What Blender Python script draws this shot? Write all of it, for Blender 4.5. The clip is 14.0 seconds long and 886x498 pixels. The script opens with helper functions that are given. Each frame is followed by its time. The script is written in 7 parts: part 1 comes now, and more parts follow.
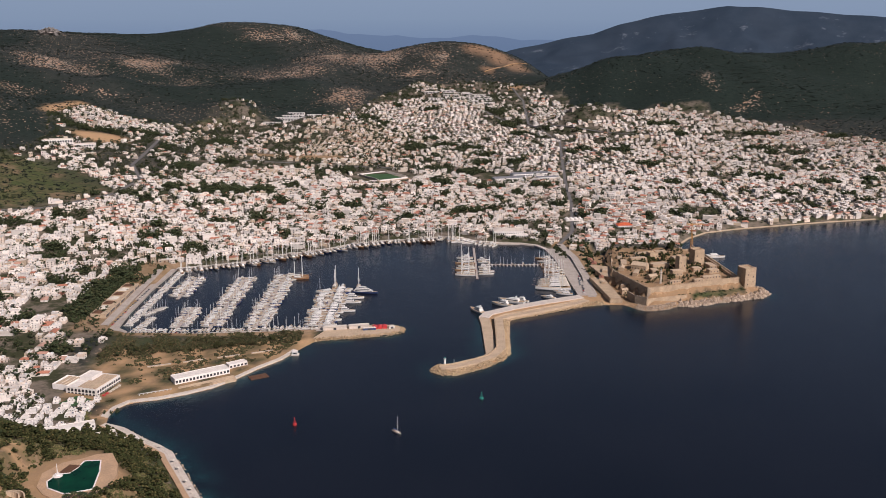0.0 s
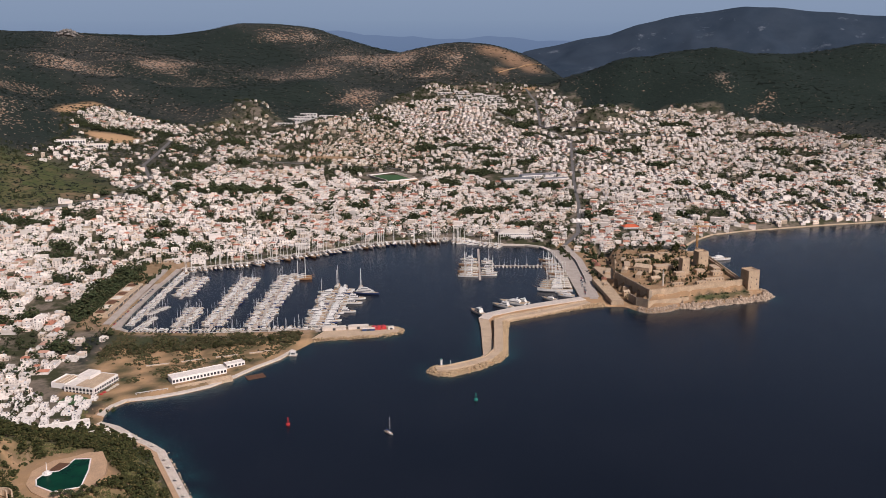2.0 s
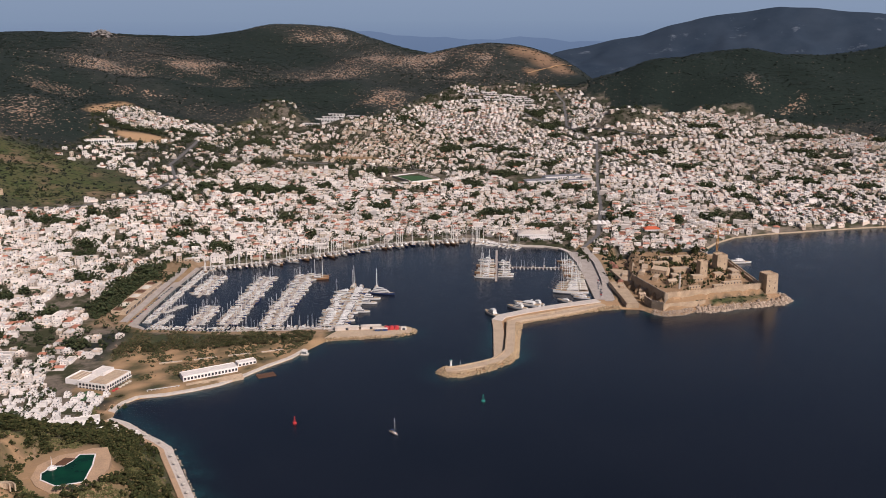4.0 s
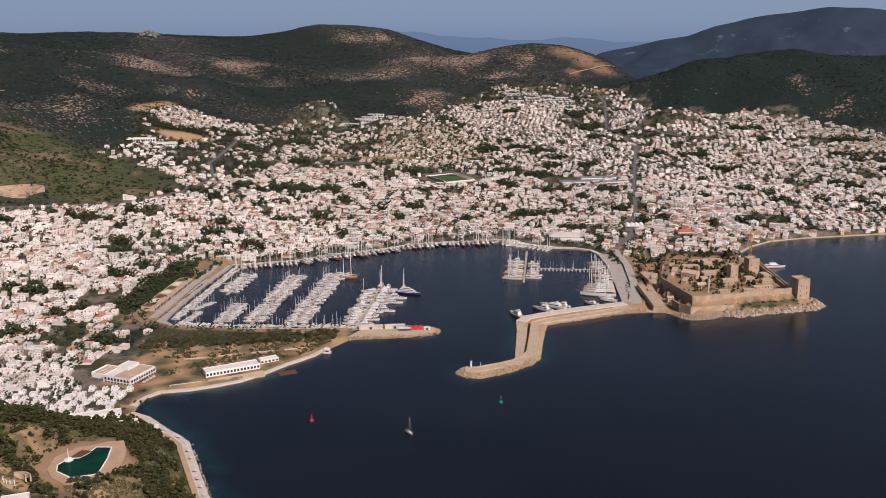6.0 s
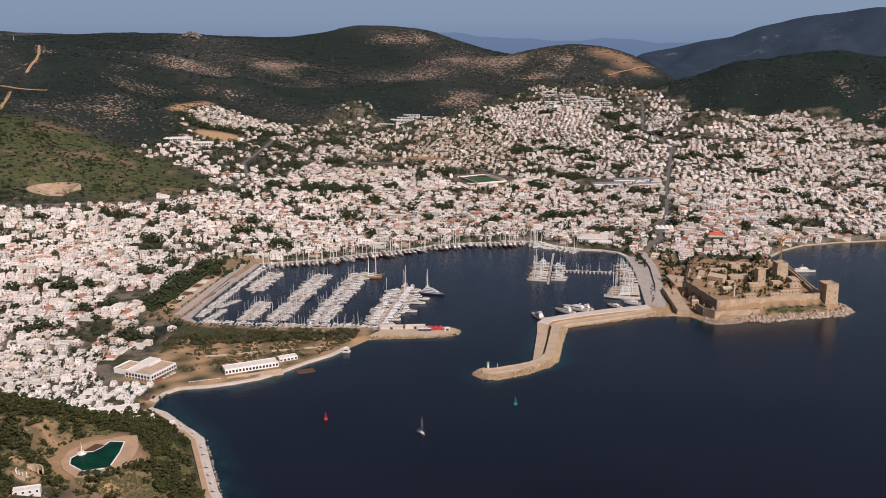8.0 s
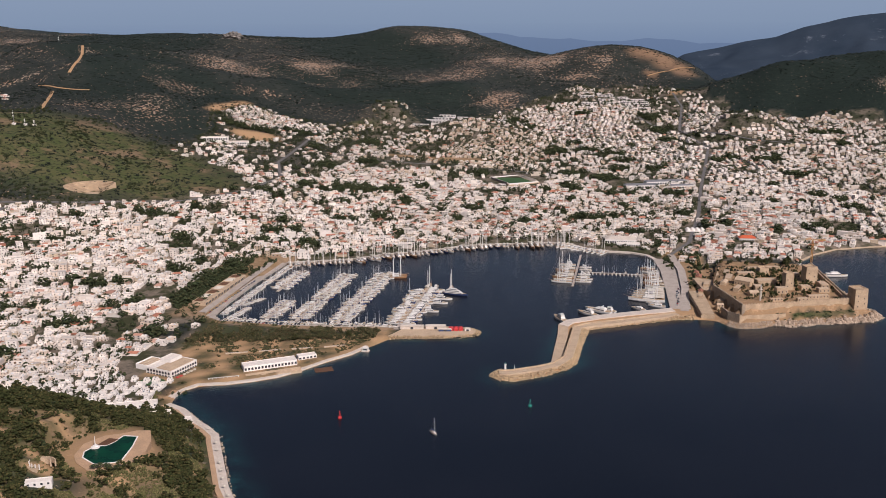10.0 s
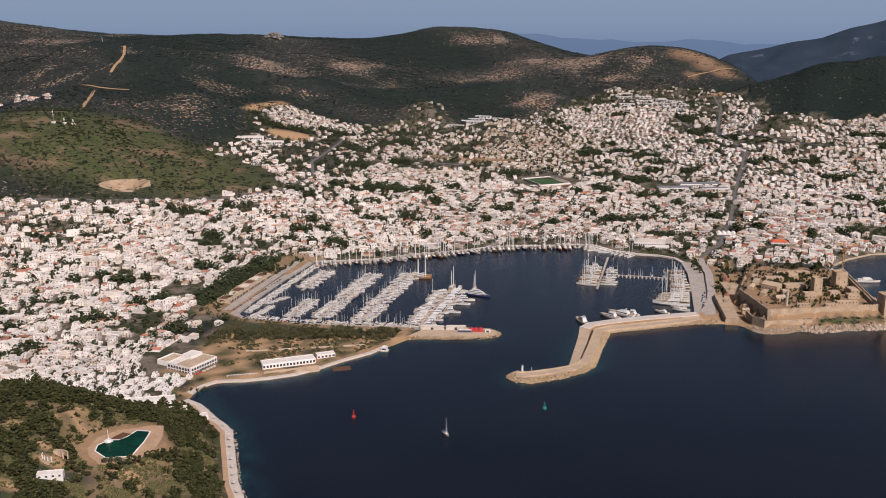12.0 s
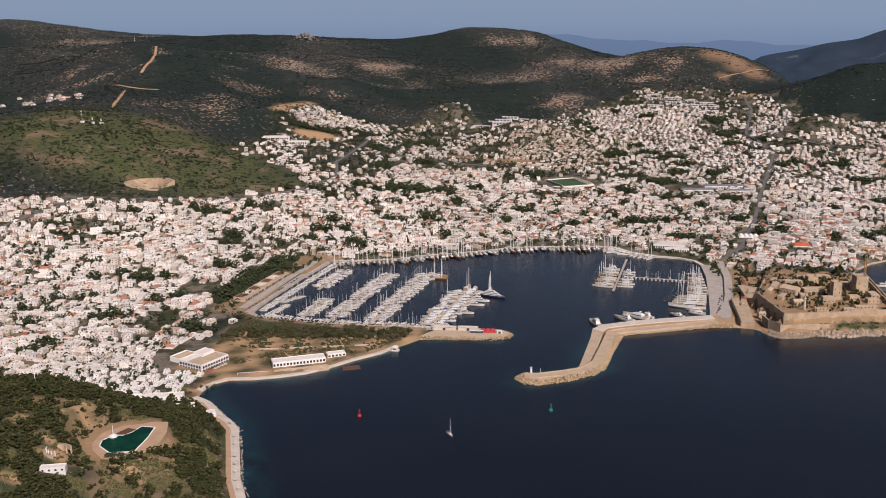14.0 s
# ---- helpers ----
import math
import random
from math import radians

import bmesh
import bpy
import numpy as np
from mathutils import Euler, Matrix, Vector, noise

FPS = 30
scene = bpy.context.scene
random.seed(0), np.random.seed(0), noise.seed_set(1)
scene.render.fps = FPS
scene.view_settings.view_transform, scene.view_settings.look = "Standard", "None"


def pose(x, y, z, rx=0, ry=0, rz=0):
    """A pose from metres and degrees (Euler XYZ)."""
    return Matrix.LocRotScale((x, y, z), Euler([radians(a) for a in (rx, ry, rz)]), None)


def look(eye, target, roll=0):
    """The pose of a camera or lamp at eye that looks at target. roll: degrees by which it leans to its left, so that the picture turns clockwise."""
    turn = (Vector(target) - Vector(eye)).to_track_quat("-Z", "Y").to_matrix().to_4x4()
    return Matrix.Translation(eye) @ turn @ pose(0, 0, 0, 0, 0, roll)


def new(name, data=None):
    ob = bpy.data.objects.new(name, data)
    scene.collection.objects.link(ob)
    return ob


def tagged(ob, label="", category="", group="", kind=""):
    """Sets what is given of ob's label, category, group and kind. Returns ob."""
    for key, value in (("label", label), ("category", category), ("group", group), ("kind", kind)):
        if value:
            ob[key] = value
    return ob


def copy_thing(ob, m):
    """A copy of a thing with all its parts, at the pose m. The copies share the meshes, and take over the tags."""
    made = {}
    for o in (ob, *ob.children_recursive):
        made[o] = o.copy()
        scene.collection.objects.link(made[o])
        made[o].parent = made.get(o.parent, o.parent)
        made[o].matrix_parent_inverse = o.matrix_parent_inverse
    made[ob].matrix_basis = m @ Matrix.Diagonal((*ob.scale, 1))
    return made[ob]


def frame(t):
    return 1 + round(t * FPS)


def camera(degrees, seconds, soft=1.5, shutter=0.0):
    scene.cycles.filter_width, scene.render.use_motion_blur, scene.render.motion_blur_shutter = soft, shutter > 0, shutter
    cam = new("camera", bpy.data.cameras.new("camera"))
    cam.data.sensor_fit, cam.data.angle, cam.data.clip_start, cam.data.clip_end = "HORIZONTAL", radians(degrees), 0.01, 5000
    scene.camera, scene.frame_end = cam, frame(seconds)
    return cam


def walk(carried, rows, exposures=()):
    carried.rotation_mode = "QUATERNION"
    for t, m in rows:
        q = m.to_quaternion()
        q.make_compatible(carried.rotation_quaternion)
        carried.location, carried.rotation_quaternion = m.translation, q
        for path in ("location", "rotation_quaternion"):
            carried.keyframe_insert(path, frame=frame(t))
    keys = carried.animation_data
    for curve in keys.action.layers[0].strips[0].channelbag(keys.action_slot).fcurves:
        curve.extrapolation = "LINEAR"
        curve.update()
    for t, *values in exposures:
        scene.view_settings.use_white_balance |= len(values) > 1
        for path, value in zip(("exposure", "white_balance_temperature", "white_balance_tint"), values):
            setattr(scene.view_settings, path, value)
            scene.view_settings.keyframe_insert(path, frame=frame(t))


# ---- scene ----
cam = camera(49.50, 14.0, 0.65)
PATH = [
    (0.0, look((-0.00, 0.00, 341.00), (-0.00, 970.27, 98.98), 0.10)),
    (0.5, look((5.48, -0.12, 341.11), (0.58, 970.24, 99.48), 0.08)),
    (1.0, look((11.13, -0.31, 341.29), (1.19, 970.09, 99.98), 0.03)),
    (1.5, look((16.86, -0.58, 341.51), (1.52, 969.72, 100.09), -0.00)),
    (2.0, look((22.65, -0.75, 341.80), (1.84, 969.49, 100.52), 0.01)),
    (2.5, look((28.36, -0.88, 342.08), (1.11, 969.20, 100.82), -0.00)),
    (3.0, look((33.95, -1.00, 342.38), (-0.75, 968.84, 101.11), -0.02)),
    (5.5, look((64.92, -0.13, 342.98), (-29.41, 965.95, 102.55), -0.09)),
    (6.0, look((71.01, 0.35, 342.94), (-34.21, 965.31, 102.55), -0.11)),
    (6.5, look((77.20, 0.94, 342.98), (-39.73, 964.64, 102.97), -0.13)),
    (7.0, look((83.35, 1.52, 343.08), (-44.37, 963.87, 103.15), -0.16)),
    (7.5, look((89.52, 2.07, 343.19), (-49.69, 962.87, 103.45), -0.16)),
    (8.0, look((95.57, 2.63, 343.35), (-54.35, 961.85, 103.73), -0.18)),
    (10.5, look((126.09, 7.72, 343.76), (-79.62, 956.68, 104.67), -0.27)),
    (11.0, look((132.06, 9.02, 343.75), (-84.67, 955.57, 104.86), -0.27)),
    (11.5, look((138.01, 10.38, 343.74), (-89.69, 954.43, 105.18), -0.30)),
    (12.0, look((144.04, 11.77, 343.66), (-94.39, 953.24, 105.37), -0.29)),
    (12.5, look((150.10, 13.24, 343.58), (-97.59, 952.37, 105.50), -0.31)),
    (13.0, look((156.07, 14.71, 343.54), (-100.23, 951.61, 105.78), -0.33)),
    (13.5, look((161.99, 16.15, 343.50), (-102.70, 950.74, 105.84), -0.33)),
    (14.0, look((167.92, 17.65, 343.51), (-105.50, 949.79, 106.12), -0.33)),
]
walk(cam, PATH, [(0.0, -0.1, 6180, 20), (14.0, -0.1, 6180, 20)])

# ---- light ----
SUN_AZ, SUN_EL = radians(138), radians(40)      # azimuth clockwise from +y
world = bpy.data.worlds.new("sky")
scene.world = world
world.use_nodes = True
wn = world.node_tree
sky = wn.nodes.new("ShaderNodeTexSky")
sky.sky_type = "NISHITA"
sky.sun_disc = False
sky.sun_elevation, sky.sun_rotation = SUN_EL, SUN_AZ
sky.air_density, sky.dust_density, sky.ozone_density = 1.0, 2.0, 1.5
background = wn.nodes["Background"]
background.inputs["Strength"].default_value = 0.045
wn.links.new(sky.outputs[0], background.inputs["Color"])
sun_data = bpy.data.lights.new("sun", "SUN")
sun_data.energy, sun_data.angle, sun_data.color = 4.6, radians(0.55), (1.0, 0.92, 0.82)
sun = new("sun", sun_data)
sun_way = Vector((math.sin(SUN_AZ) * math.cos(SUN_EL), math.cos(SUN_AZ) * math.cos(SUN_EL), math.sin(SUN_EL)))
sun.matrix_world = look(sun_way * 2000, (0, 0, 0))


# ---- materials ----
def material(name, rough=0.8, metal=0.0, spec=0.4):
    m = bpy.data.materials.new(name)
    m.use_nodes = True
    n = m.node_tree.nodes
    b = n["Principled BSDF"]
    b.inputs["Roughness"].default_value = rough
    b.inputs["Metallic"].default_value = metal
    b.inputs["Specular IOR Level"].default_value = spec
    return m, n, m.node_tree.links, b


def noise_at(n, l, scale, detail=4.0, rough=0.6, where=None):
    t = n.new("ShaderNodeTexNoise")
    t.inputs["Scale"].default_value = scale
    t.inputs["Detail"].default_value = detail
    t.inputs["Roughness"].default_value = rough
    if where is not None:
        l.new(where, t.inputs["Vector"])
    return t.outputs["Fac"]


def ramp(n, l, fac, low, high, a=(0, 0, 0, 1), b=(1, 1, 1, 1)):
    r = n.new("ShaderNodeValToRGB")
    r.color_ramp.elements[0].position, r.color_ramp.elements[1].position = low, high
    r.color_ramp.elements[0].color, r.color_ramp.elements[1].color = a, b
    l.new(fac, r.inputs["Fac"])
    return r.outputs["Color"]


def mixed(n, l, fac, a, b, mode="MIX"):
    x = n.new("ShaderNodeMix")
    x.data_type, x.blend_type = "RGBA", mode
    for socket, value in ((x.inputs[0], fac), (x.inputs[6], a), (x.inputs[7], b)):
        if isinstance(value, (int, float)):
            socket.default_value = value
        elif isinstance(value, tuple):
            socket.default_value = (*value[:3], 1)
        else:
            l.new(value, socket)
    return x.outputs[2]


def surface(name, a, b, scale=0.5, rough=0.85, metal=0.0, grain=6.0, vary=0.0, by="island", bump=0.3, spec=0.4, third=None):
    """A surface between two colours at a coarse and a fine scale, with fine relief; vary: spread from piece to piece."""
    m, n, l, p = material(name, rough, metal, spec)
    where = n.new("ShaderNodeTexCoord").outputs["Object"]
    coarse = ramp(n, l, noise_at(n, l, scale, 5, 0.6, where), 0.32, 0.68)
    colour = mixed(n, l, coarse, a, b)
    fine = noise_at(n, l, grain, 3, 0.6, where)
    colour = mixed(n, l, 0.22, colour, ramp(n, l, fine, 0.25, 0.75), "OVERLAY")
    if vary:
        if by == "island":
            r = n.new("ShaderNodeNewGeometry").outputs["Random Per Island"]
        else:
            r = n.new("ShaderNodeObjectInfo").outputs["Random"]
        if third:
            pick = ramp(n, l, r, 0.55, 0.95)
            colour = mixed(n, l, pick, colour, third)
        white = n.new("ShaderNodeTexWhiteNoise")
        white.noise_dimensions = "1D"
        l.new(r, white.inputs["W"])
        shade = n.new("ShaderNodeMapRange")
        shade.inputs["To Min"].default_value, shade.inputs["To Max"].default_value = 1 - vary, 1 + vary * 0.5
        l.new(white.outputs["Value"], shade.inputs["Value"])
        hsv = n.new("ShaderNodeHueSaturation")
        l.new(shade.outputs[0], hsv.inputs["Value"])
        l.new(colour, hsv.inputs["Color"])
        colour = hsv.outputs["Color"]
    l.new(colour, p.inputs["Base Color"])
    if bump:
        relief = n.new("ShaderNodeBump")
        relief.inputs["Strength"].default_value = bump
        relief.inputs["Distance"].default_value = 0.1
        l.new(fine, relief.inputs["Height"])
        l.new(relief.outputs["Normal"], p.inputs["Normal"])
    return m


WHITE = surface("white_render", (0.84, 0.77, 0.70), (0.71, 0.645, 0.585), 0.35, 0.85, vary=0.30, third=(0.70, 0.57, 0.46))
WHITE_THING = surface("white_wall_paint", (0.85, 0.80, 0.75), (0.76, 0.71, 0.66), 0.35, 0.85, vary=0.10, by="object")
ROOF = surface("flat_roof", (0.78, 0.71, 0.64), (0.62, 0.56, 0.50), 0.4, 0.9, vary=0.38)
TILE = surface("terracotta_tiles", (0.47, 0.20, 0.12), (0.36, 0.15, 0.10), 0.6, 0.85, grain=4, vary=0.4, bump=0.6, third=(0.52, 0.33, 0.25))
GLASS = surface("window_glass", (0.035, 0.04, 0.05), (0.06, 0.065, 0.07), 0.3, 0.12, vary=0.4, bump=0.0, spec=0.6)
DARKWOOD = surface("brown_wood", (0.16, 0.08, 0.04), (0.10, 0.05, 0.03), 1.0, 0.6, grain=10)
WOOD = surface("varnished_wood", (0.34, 0.19, 0.09), (0.24, 0.12, 0.06), 1.0, 0.45, grain=10)
TEAK = surface("teak_deck", (0.42, 0.31, 0.20), (0.34, 0.25, 0.16), 1.2, 0.7, grain=12)
GEL = surface("white_gelcoat", (0.78, 0.755, 0.71), (0.68, 0.655, 0.61), 0.3, 0.25, grain=4, vary=0.08, by="object", bump=0.03, spec=0.5)
NAVY = surface("navy_hull_paint", (0.03, 0.05, 0.12), (0.04, 0.06, 0.14), 0.3, 0.25, bump=0.03)
CANVAS = surface("blue_canvas", (0.05, 0.08, 0.17), (0.04, 0.065, 0.14), 1.0, 0.9)
CREAM = surface("cream_canvas", (0.66, 0.60, 0.50), (0.56, 0.50, 0.42), 1.0, 0.9)
ALLOY = surface("mast_alloy", (0.82, 0.79, 0.74), (0.74, 0.71, 0.67), 0.8, 0.45, metal=0.0, bump=0.0)
STONE = surface("castle_stone", (0.52, 0.385, 0.255), (0.36, 0.265, 0.175), 0.12, 0.92, grain=1.4, bump=0.8)
# darker castle stone: shade of the west-facing walls put into the colour
STONE_SHADED = surface("castle_stone_shaded", (0.36, 0.29, 0.21), (0.25, 0.20, 0.15), 0.12, 0.92, grain=1.4, bump=0.8)
ROCK = surface("armour_rock", (0.50, 0.36, 0.21), (0.36, 0.26, 0.16), 0.25, 0.95, grain=1.2, vary=0.35, bump=0.8)
SHORE_ROCK = surface("limestone_rock", (0.47, 0.36, 0.265), (0.33, 0.255, 0.19), 0.15, 0.95, grain=0.8, vary=0.3, bump=0.9)
CONCRETE = surface("quay_concrete", (0.47, 0.405, 0.35), (0.36, 0.31, 0.265), 0.12, 0.9, grain=1.5)
PALE = surface("pale_concrete", (0.64, 0.56, 0.48), (0.52, 0.45, 0.385), 0.15, 0.9, grain=1.5)
ASPHALT = surface("asphalt", (0.16, 0.15, 0.145), (0.11, 0.105, 0.10), 0.2, 0.92, grain=3)
EARTH = surface("orange_earth", (0.48, 0.29, 0.14), (0.38, 0.24, 0.13), 0.06, 0.95, grain=0.6)
CRAG = surface("grey_crag", (0.26, 0.235, 0.21), (0.17, 0.155, 0.14), 0.05, 0.95, grain=0.3, vary=0.3)
TAN = surface("sand_paving", (0.54, 0.41, 0.28), (0.44, 0.33, 0.23), 0.1, 0.92, grain=1.0)
CLAY = surface("clay_paving", (0.52, 0.34, 0.205), (0.42, 0.28, 0.175), 0.15, 0.92, grain=1.0, bump=0.5)
CREAM_WALL = surface("cream_render", (0.56, 0.45, 0.33), (0.44, 0.35, 0.25), 0.35, 0.88, vary=0.3, third=(0.62, 0.55, 0.46))
RED = surface("red_paint", (0.55, 0.05, 0.05), (0.45, 0.04, 0.04), 0.8, 0.5)
GREENP = surface("green_paint", (0.03, 0.26, 0.20), (0.03, 0.20, 0.16), 0.8, 0.5)
ORANGE = surface("orange_roof", (0.62, 0.13, 0.05), (0.52, 0.11, 0.05), 0.4, 0.7)
YELLOW = surface("crane_paint", (0.60, 0.30, 0.08), (0.50, 0.25, 0.07), 0.5, 0.6)
STEEL = surface("grey_steel", (0.35, 0.35, 0.36), (0.28, 0.28, 0.29), 0.8, 0.5, metal=0.6)
BARK = surface("bark", (0.14, 0.10, 0.07), (0.09, 0.065, 0.045), 1.5, 0.95)
LEAF = surface("dark_leaves", (0.030, 0.042, 0.020), (0.052, 0.066, 0.028), 0.25, 0.9, grain=1.5, vary=0.45, bump=0.5, spec=0.15, third=(0.060, 0.060, 0.026))
PINE = surface("pine_needles", (0.028, 0.036, 0.012), (0.047, 0.051, 0.017), 0.25, 0.9, grain=1.5, vary=0.45, bump=0.5, spec=0.15, third=(0.088, 0.074, 0.028))
SCRUB = surface("scrub_leaves", (0.018, 0.025, 0.021), (0.031, 0.038, 0.030), 0.05, 0.95, grain=0.6, vary=0.45, bump=0.4, spec=0.1)
HERB = surface("pale_herbs", (0.085, 0.095, 0.032), (0.13, 0.12, 0.05), 0.2, 0.9, grain=1.5, vary=0.45, bump=0.5, spec=0.15, third=(0.17, 0.135, 0.065))
OLIVE = surface("olive_leaves", (0.045, 0.052, 0.022), (0.075, 0.075, 0.033), 0.2, 0.9, grain=1.5, vary=0.5, bump=0.5, spec=0.15, third=(0.12, 0.085, 0.045))
GRASS = surface("playing_grass", (0.045, 0.105, 0.035), (0.036, 0.085, 0.03), 0.05, 0.95, grain=0.6)
PLASTIC = surface("tank_white", (0.7, 0.7, 0.7), (0.6, 0.6, 0.6), 0.8, 0.4)
PANEL = surface("collector_glass", (0.03, 0.035, 0.06), (0.04, 0.05, 0.08), 0.8, 0.15, bump=0)

# ---- coast in plan ----
COAST_WEST = [(-3900, 150), (-600, 280), (-300, 390), (-165, 480), (-135, 545), (-150, 589), (-167, 613), (-191, 657), (-207, 686), (-212, 696), (-227, 710), (-240, 719),
              (-265, 742), (-284, 751), (-287, 765), (-287, 782), (-278, 797), (-255, 804), (-232, 817), (-212, 832), (-196, 853), (-180, 880), (-160, 907), (-150, 932), (-135, 962)]
PIER = [(-102, 970), (-57, 980), (-44, 991), (-42, 1003), (-52, 1010), (-90, 1013)]
HARBOUR = [(-124, 1003), (-180, 992), (-260, 984), (-340, 986), (-356, 1000), (-360, 1050), (-362, 1150), (-358, 1245), (-320, 1262), (-274, 1281), (-234, 1319), (-204, 1334),
           (-168, 1358), (-132, 1389), (-84, 1410), (-51, 1418), (-3, 1435), (23, 1431), (50, 1408), (84, 1396), (115, 1395), (136, 1384), (148, 1361), (157, 1302), (162, 1221), (166, 1126)]
MOLE = [(118, 1102), (81, 1081), (49, 1058), (41, 1040), (43, 1009), (44, 920), (33, 901), (12, 892), (-7, 889), (-12, 877), (1, 865), (14, 867), (38, 883), (60, 906), (68, 927),
        (70, 979), (74, 1033), (97, 1047), (132, 1067), (165, 1086), (192, 1094)]
CASTLE_SHORE = [(216, 1093), (226, 1078), (241, 1069), (262, 1076), (279, 1089), (299, 1089), (337, 1106), (367, 1115), (391, 1125), (404, 1142), (398, 1159), (388, 1180), (382, 1230), (374, 1286), (361, 1334), (347, 1378)]
COAST_EAST = [(355, 1395), (377, 1432), (413, 1470), (465, 1495), (515, 1512), (567, 1529), (620, 1546), (672, 1560), (725, 1574), (760, 1584), (900, 1622), (1300, 1750), (3900, 2500), (3900, 6000), (-3900, 6000)]
LAND = COAST_WEST + PIER + HARBOUR + MOLE + CASTLE_SHORE + COAST_EAST
TOWN = [(-1300, 1000), (-1100, 1150), (-939, 1271), (-870, 1348), (-760, 1400), (-648, 1525), (-573, 1630), (-640, 1740), (-827, 1790), (-830, 2000), (-905, 2210), (-890, 2380), (-660, 2340),
        (-574, 2440), (-577, 2650), (-500, 2560), (-448, 2414), (-262, 2704), (-216, 2760), (-60, 3150), (178, 3210), (304, 2970), (365, 2780), (561, 2700), (600, 2735), (730, 2680), (832, 2604),
        (944, 2420), (1064, 2310), (1300, 2200), (1900, 2300), (1900, 1950), (900, 1600), (352, 1342), (196, 1334), (60, 1300), (-340, 1180), (-352, 900), (-290, 800), (-270, 755), (-330, 700), (-520, 680), (-700, 640), (-1300, 700)]


def inside(poly, x, y):
    """Whether points lie within a polygon (arrays)."""
    res = np.zeros(x.shape, bool)
    for (ax, ay), (bx, by) in zip(poly, poly[1:] + poly[:1]):
        if ay != by:
            res ^= ((ay > y) != (by > y)) & (x < (bx - ax) * (y - ay) / (by - ay) + ax)
    return res


def edge_gap(line, x, y):
    """The distance of points from a line of points (arrays)."""
    best = np.full(x.shape, 1e9)
    for (ax, ay), (bx, by) in zip(line, line[1:]):
        dx, dy = bx - ax, by - ay
        k = np.clip(((x - ax) * dx + (y - ay) * dy) / (dx * dx + dy * dy + 1e-9), 0, 1)
        best = np.minimum(best, np.hypot(x - ax - k * dx, y - ay - k * dy))
    return best


def shore_gap(x, y):
    d = edge_gap(LAND + LAND[:1], x, y)
    return np.where(inside(LAND, x, y), d, -d)


def bend(u, k):
    return k * np.logaddexp(0, u / k)


def hill(x, y, cx, cy, h, a, b):
    return h * np.exp(-(((x - cx) / a) ** 2 + ((y - cy) / b) ** 2) / 2)


def relief(x, y):
    """Height of the land, before it drops to the sea."""
    z = 3.2 + 0.0243 * bend(y - 1450, 120) + 0.058 * (bend(y - 2200, 200) - bend(y - 3900, 150))
    z = z + 0.116 * (bend(-x - 480, 90) - bend(-x - 1150, 120)) / (1 + np.exp(-(y - 1000) / 100)) + 0.0247 * bend(-x - 1150, 120)
    z = z + hill(x, y, -335, 552, 58, 88, 78) + hill(x, y, -365, 630, 17, 85, 34) + hill(x, y, -1080, 1640, 75, 200, 170) + hill(x, y, -1120, 2150, 59, 230, 220)
    z = z + hill(x, y, -1450, 2550, 115, 250, 240) + hill(x, y, -1360, 3490, 32, 200, 200) + hill(x, y, -1060, 2950, 37, 230, 220)
    z = z + hill(x, y, -780, 3860, 92, 210, 200) + hill(x, y, -500, 3880, 50, 170, 180) + hill(x, y, -400, 3400, 46, 160, 160)
    z = z + hill(x, y, -30, 3560, 86, 140, 160) + hill(x, y, 190, 3600, 43, 110, 120) + hill(x, y, 620, 3130, 61, 140, 150)
    z = z + hill(x, y, 880, 3120, 97, 170, 170) + hill(x, y, 1180, 3150, 61, 190, 180) + hill(x, y, 1480, 3130, 113, 220, 200)
    z = z + hill(x, y, 430, 3080, 36, 90, 110) + hill(x, y, -540, 2515, 32, 60, 60) + hill(x, y, -300, 2400, 34, 80, 70)
    z = z + hill(x, y, 0, 2660, 22, 130, 90) + hill(x, y, 370, 2470, 44, 80, 60) + hill(x, y, 780, 2850, 46, 130, 90)
    z = z + hill(x, y, -719, 2730, 15, 130, 120) + hill(x, y, -470, 1640, 15, 110, 100) + hill(x, y, -1750, 3550, 32, 220, 220)
    z = z + hill(x, y, -2780, 3500, 84, 260, 220) + hill(x, y, -60, 3050, 20, 170, 130) + hill(x, y, -450, 2900, 41, 150, 130)
    z = z + hill(x, y, 480, 2290, 16, 80, 60) + hill(x, y, -880, 3100, 19, 130, 120)
    z = z - 0.34 * bend(y - 3960, 40) - 0.21 * bend(y - 3230, 60) / (1 + np.exp(-(x - 370) / 35))
    z = np.minimum(z, 25 + np.maximum(0, y - 600) * 0.2 + 60 * (x > -1000))
    # gullies and knolls on the open hills
    wild = 1 / (1 + np.exp(-(z - 75) / 12))
    rough = 16 * np.sin(x / 155 + 1.3 * np.sin(y / 210)) * np.sin(y / 180 + 0.9 * np.sin(x / 240)) * (y < 3400) + 12 * np.sin(x / 83 + 2.1 * np.sin(y / 170)) * np.sin(y / 97 + 1.7 * np.sin(x / 140)) + 4 * np.sin(x / 37 + y / 61) * np.sin(y / 43 - x / 71)
    z = np.maximum(z, 1.0)
    return z + wild * rough * np.clip(y / 2600, 0.1, 1) * np.clip((3500 - y) / 400, 0.35, 1)


POOL_C = (-246, 588)
POOL_Z = 37.0
THEATRE = (-788, 1462, 47.0)


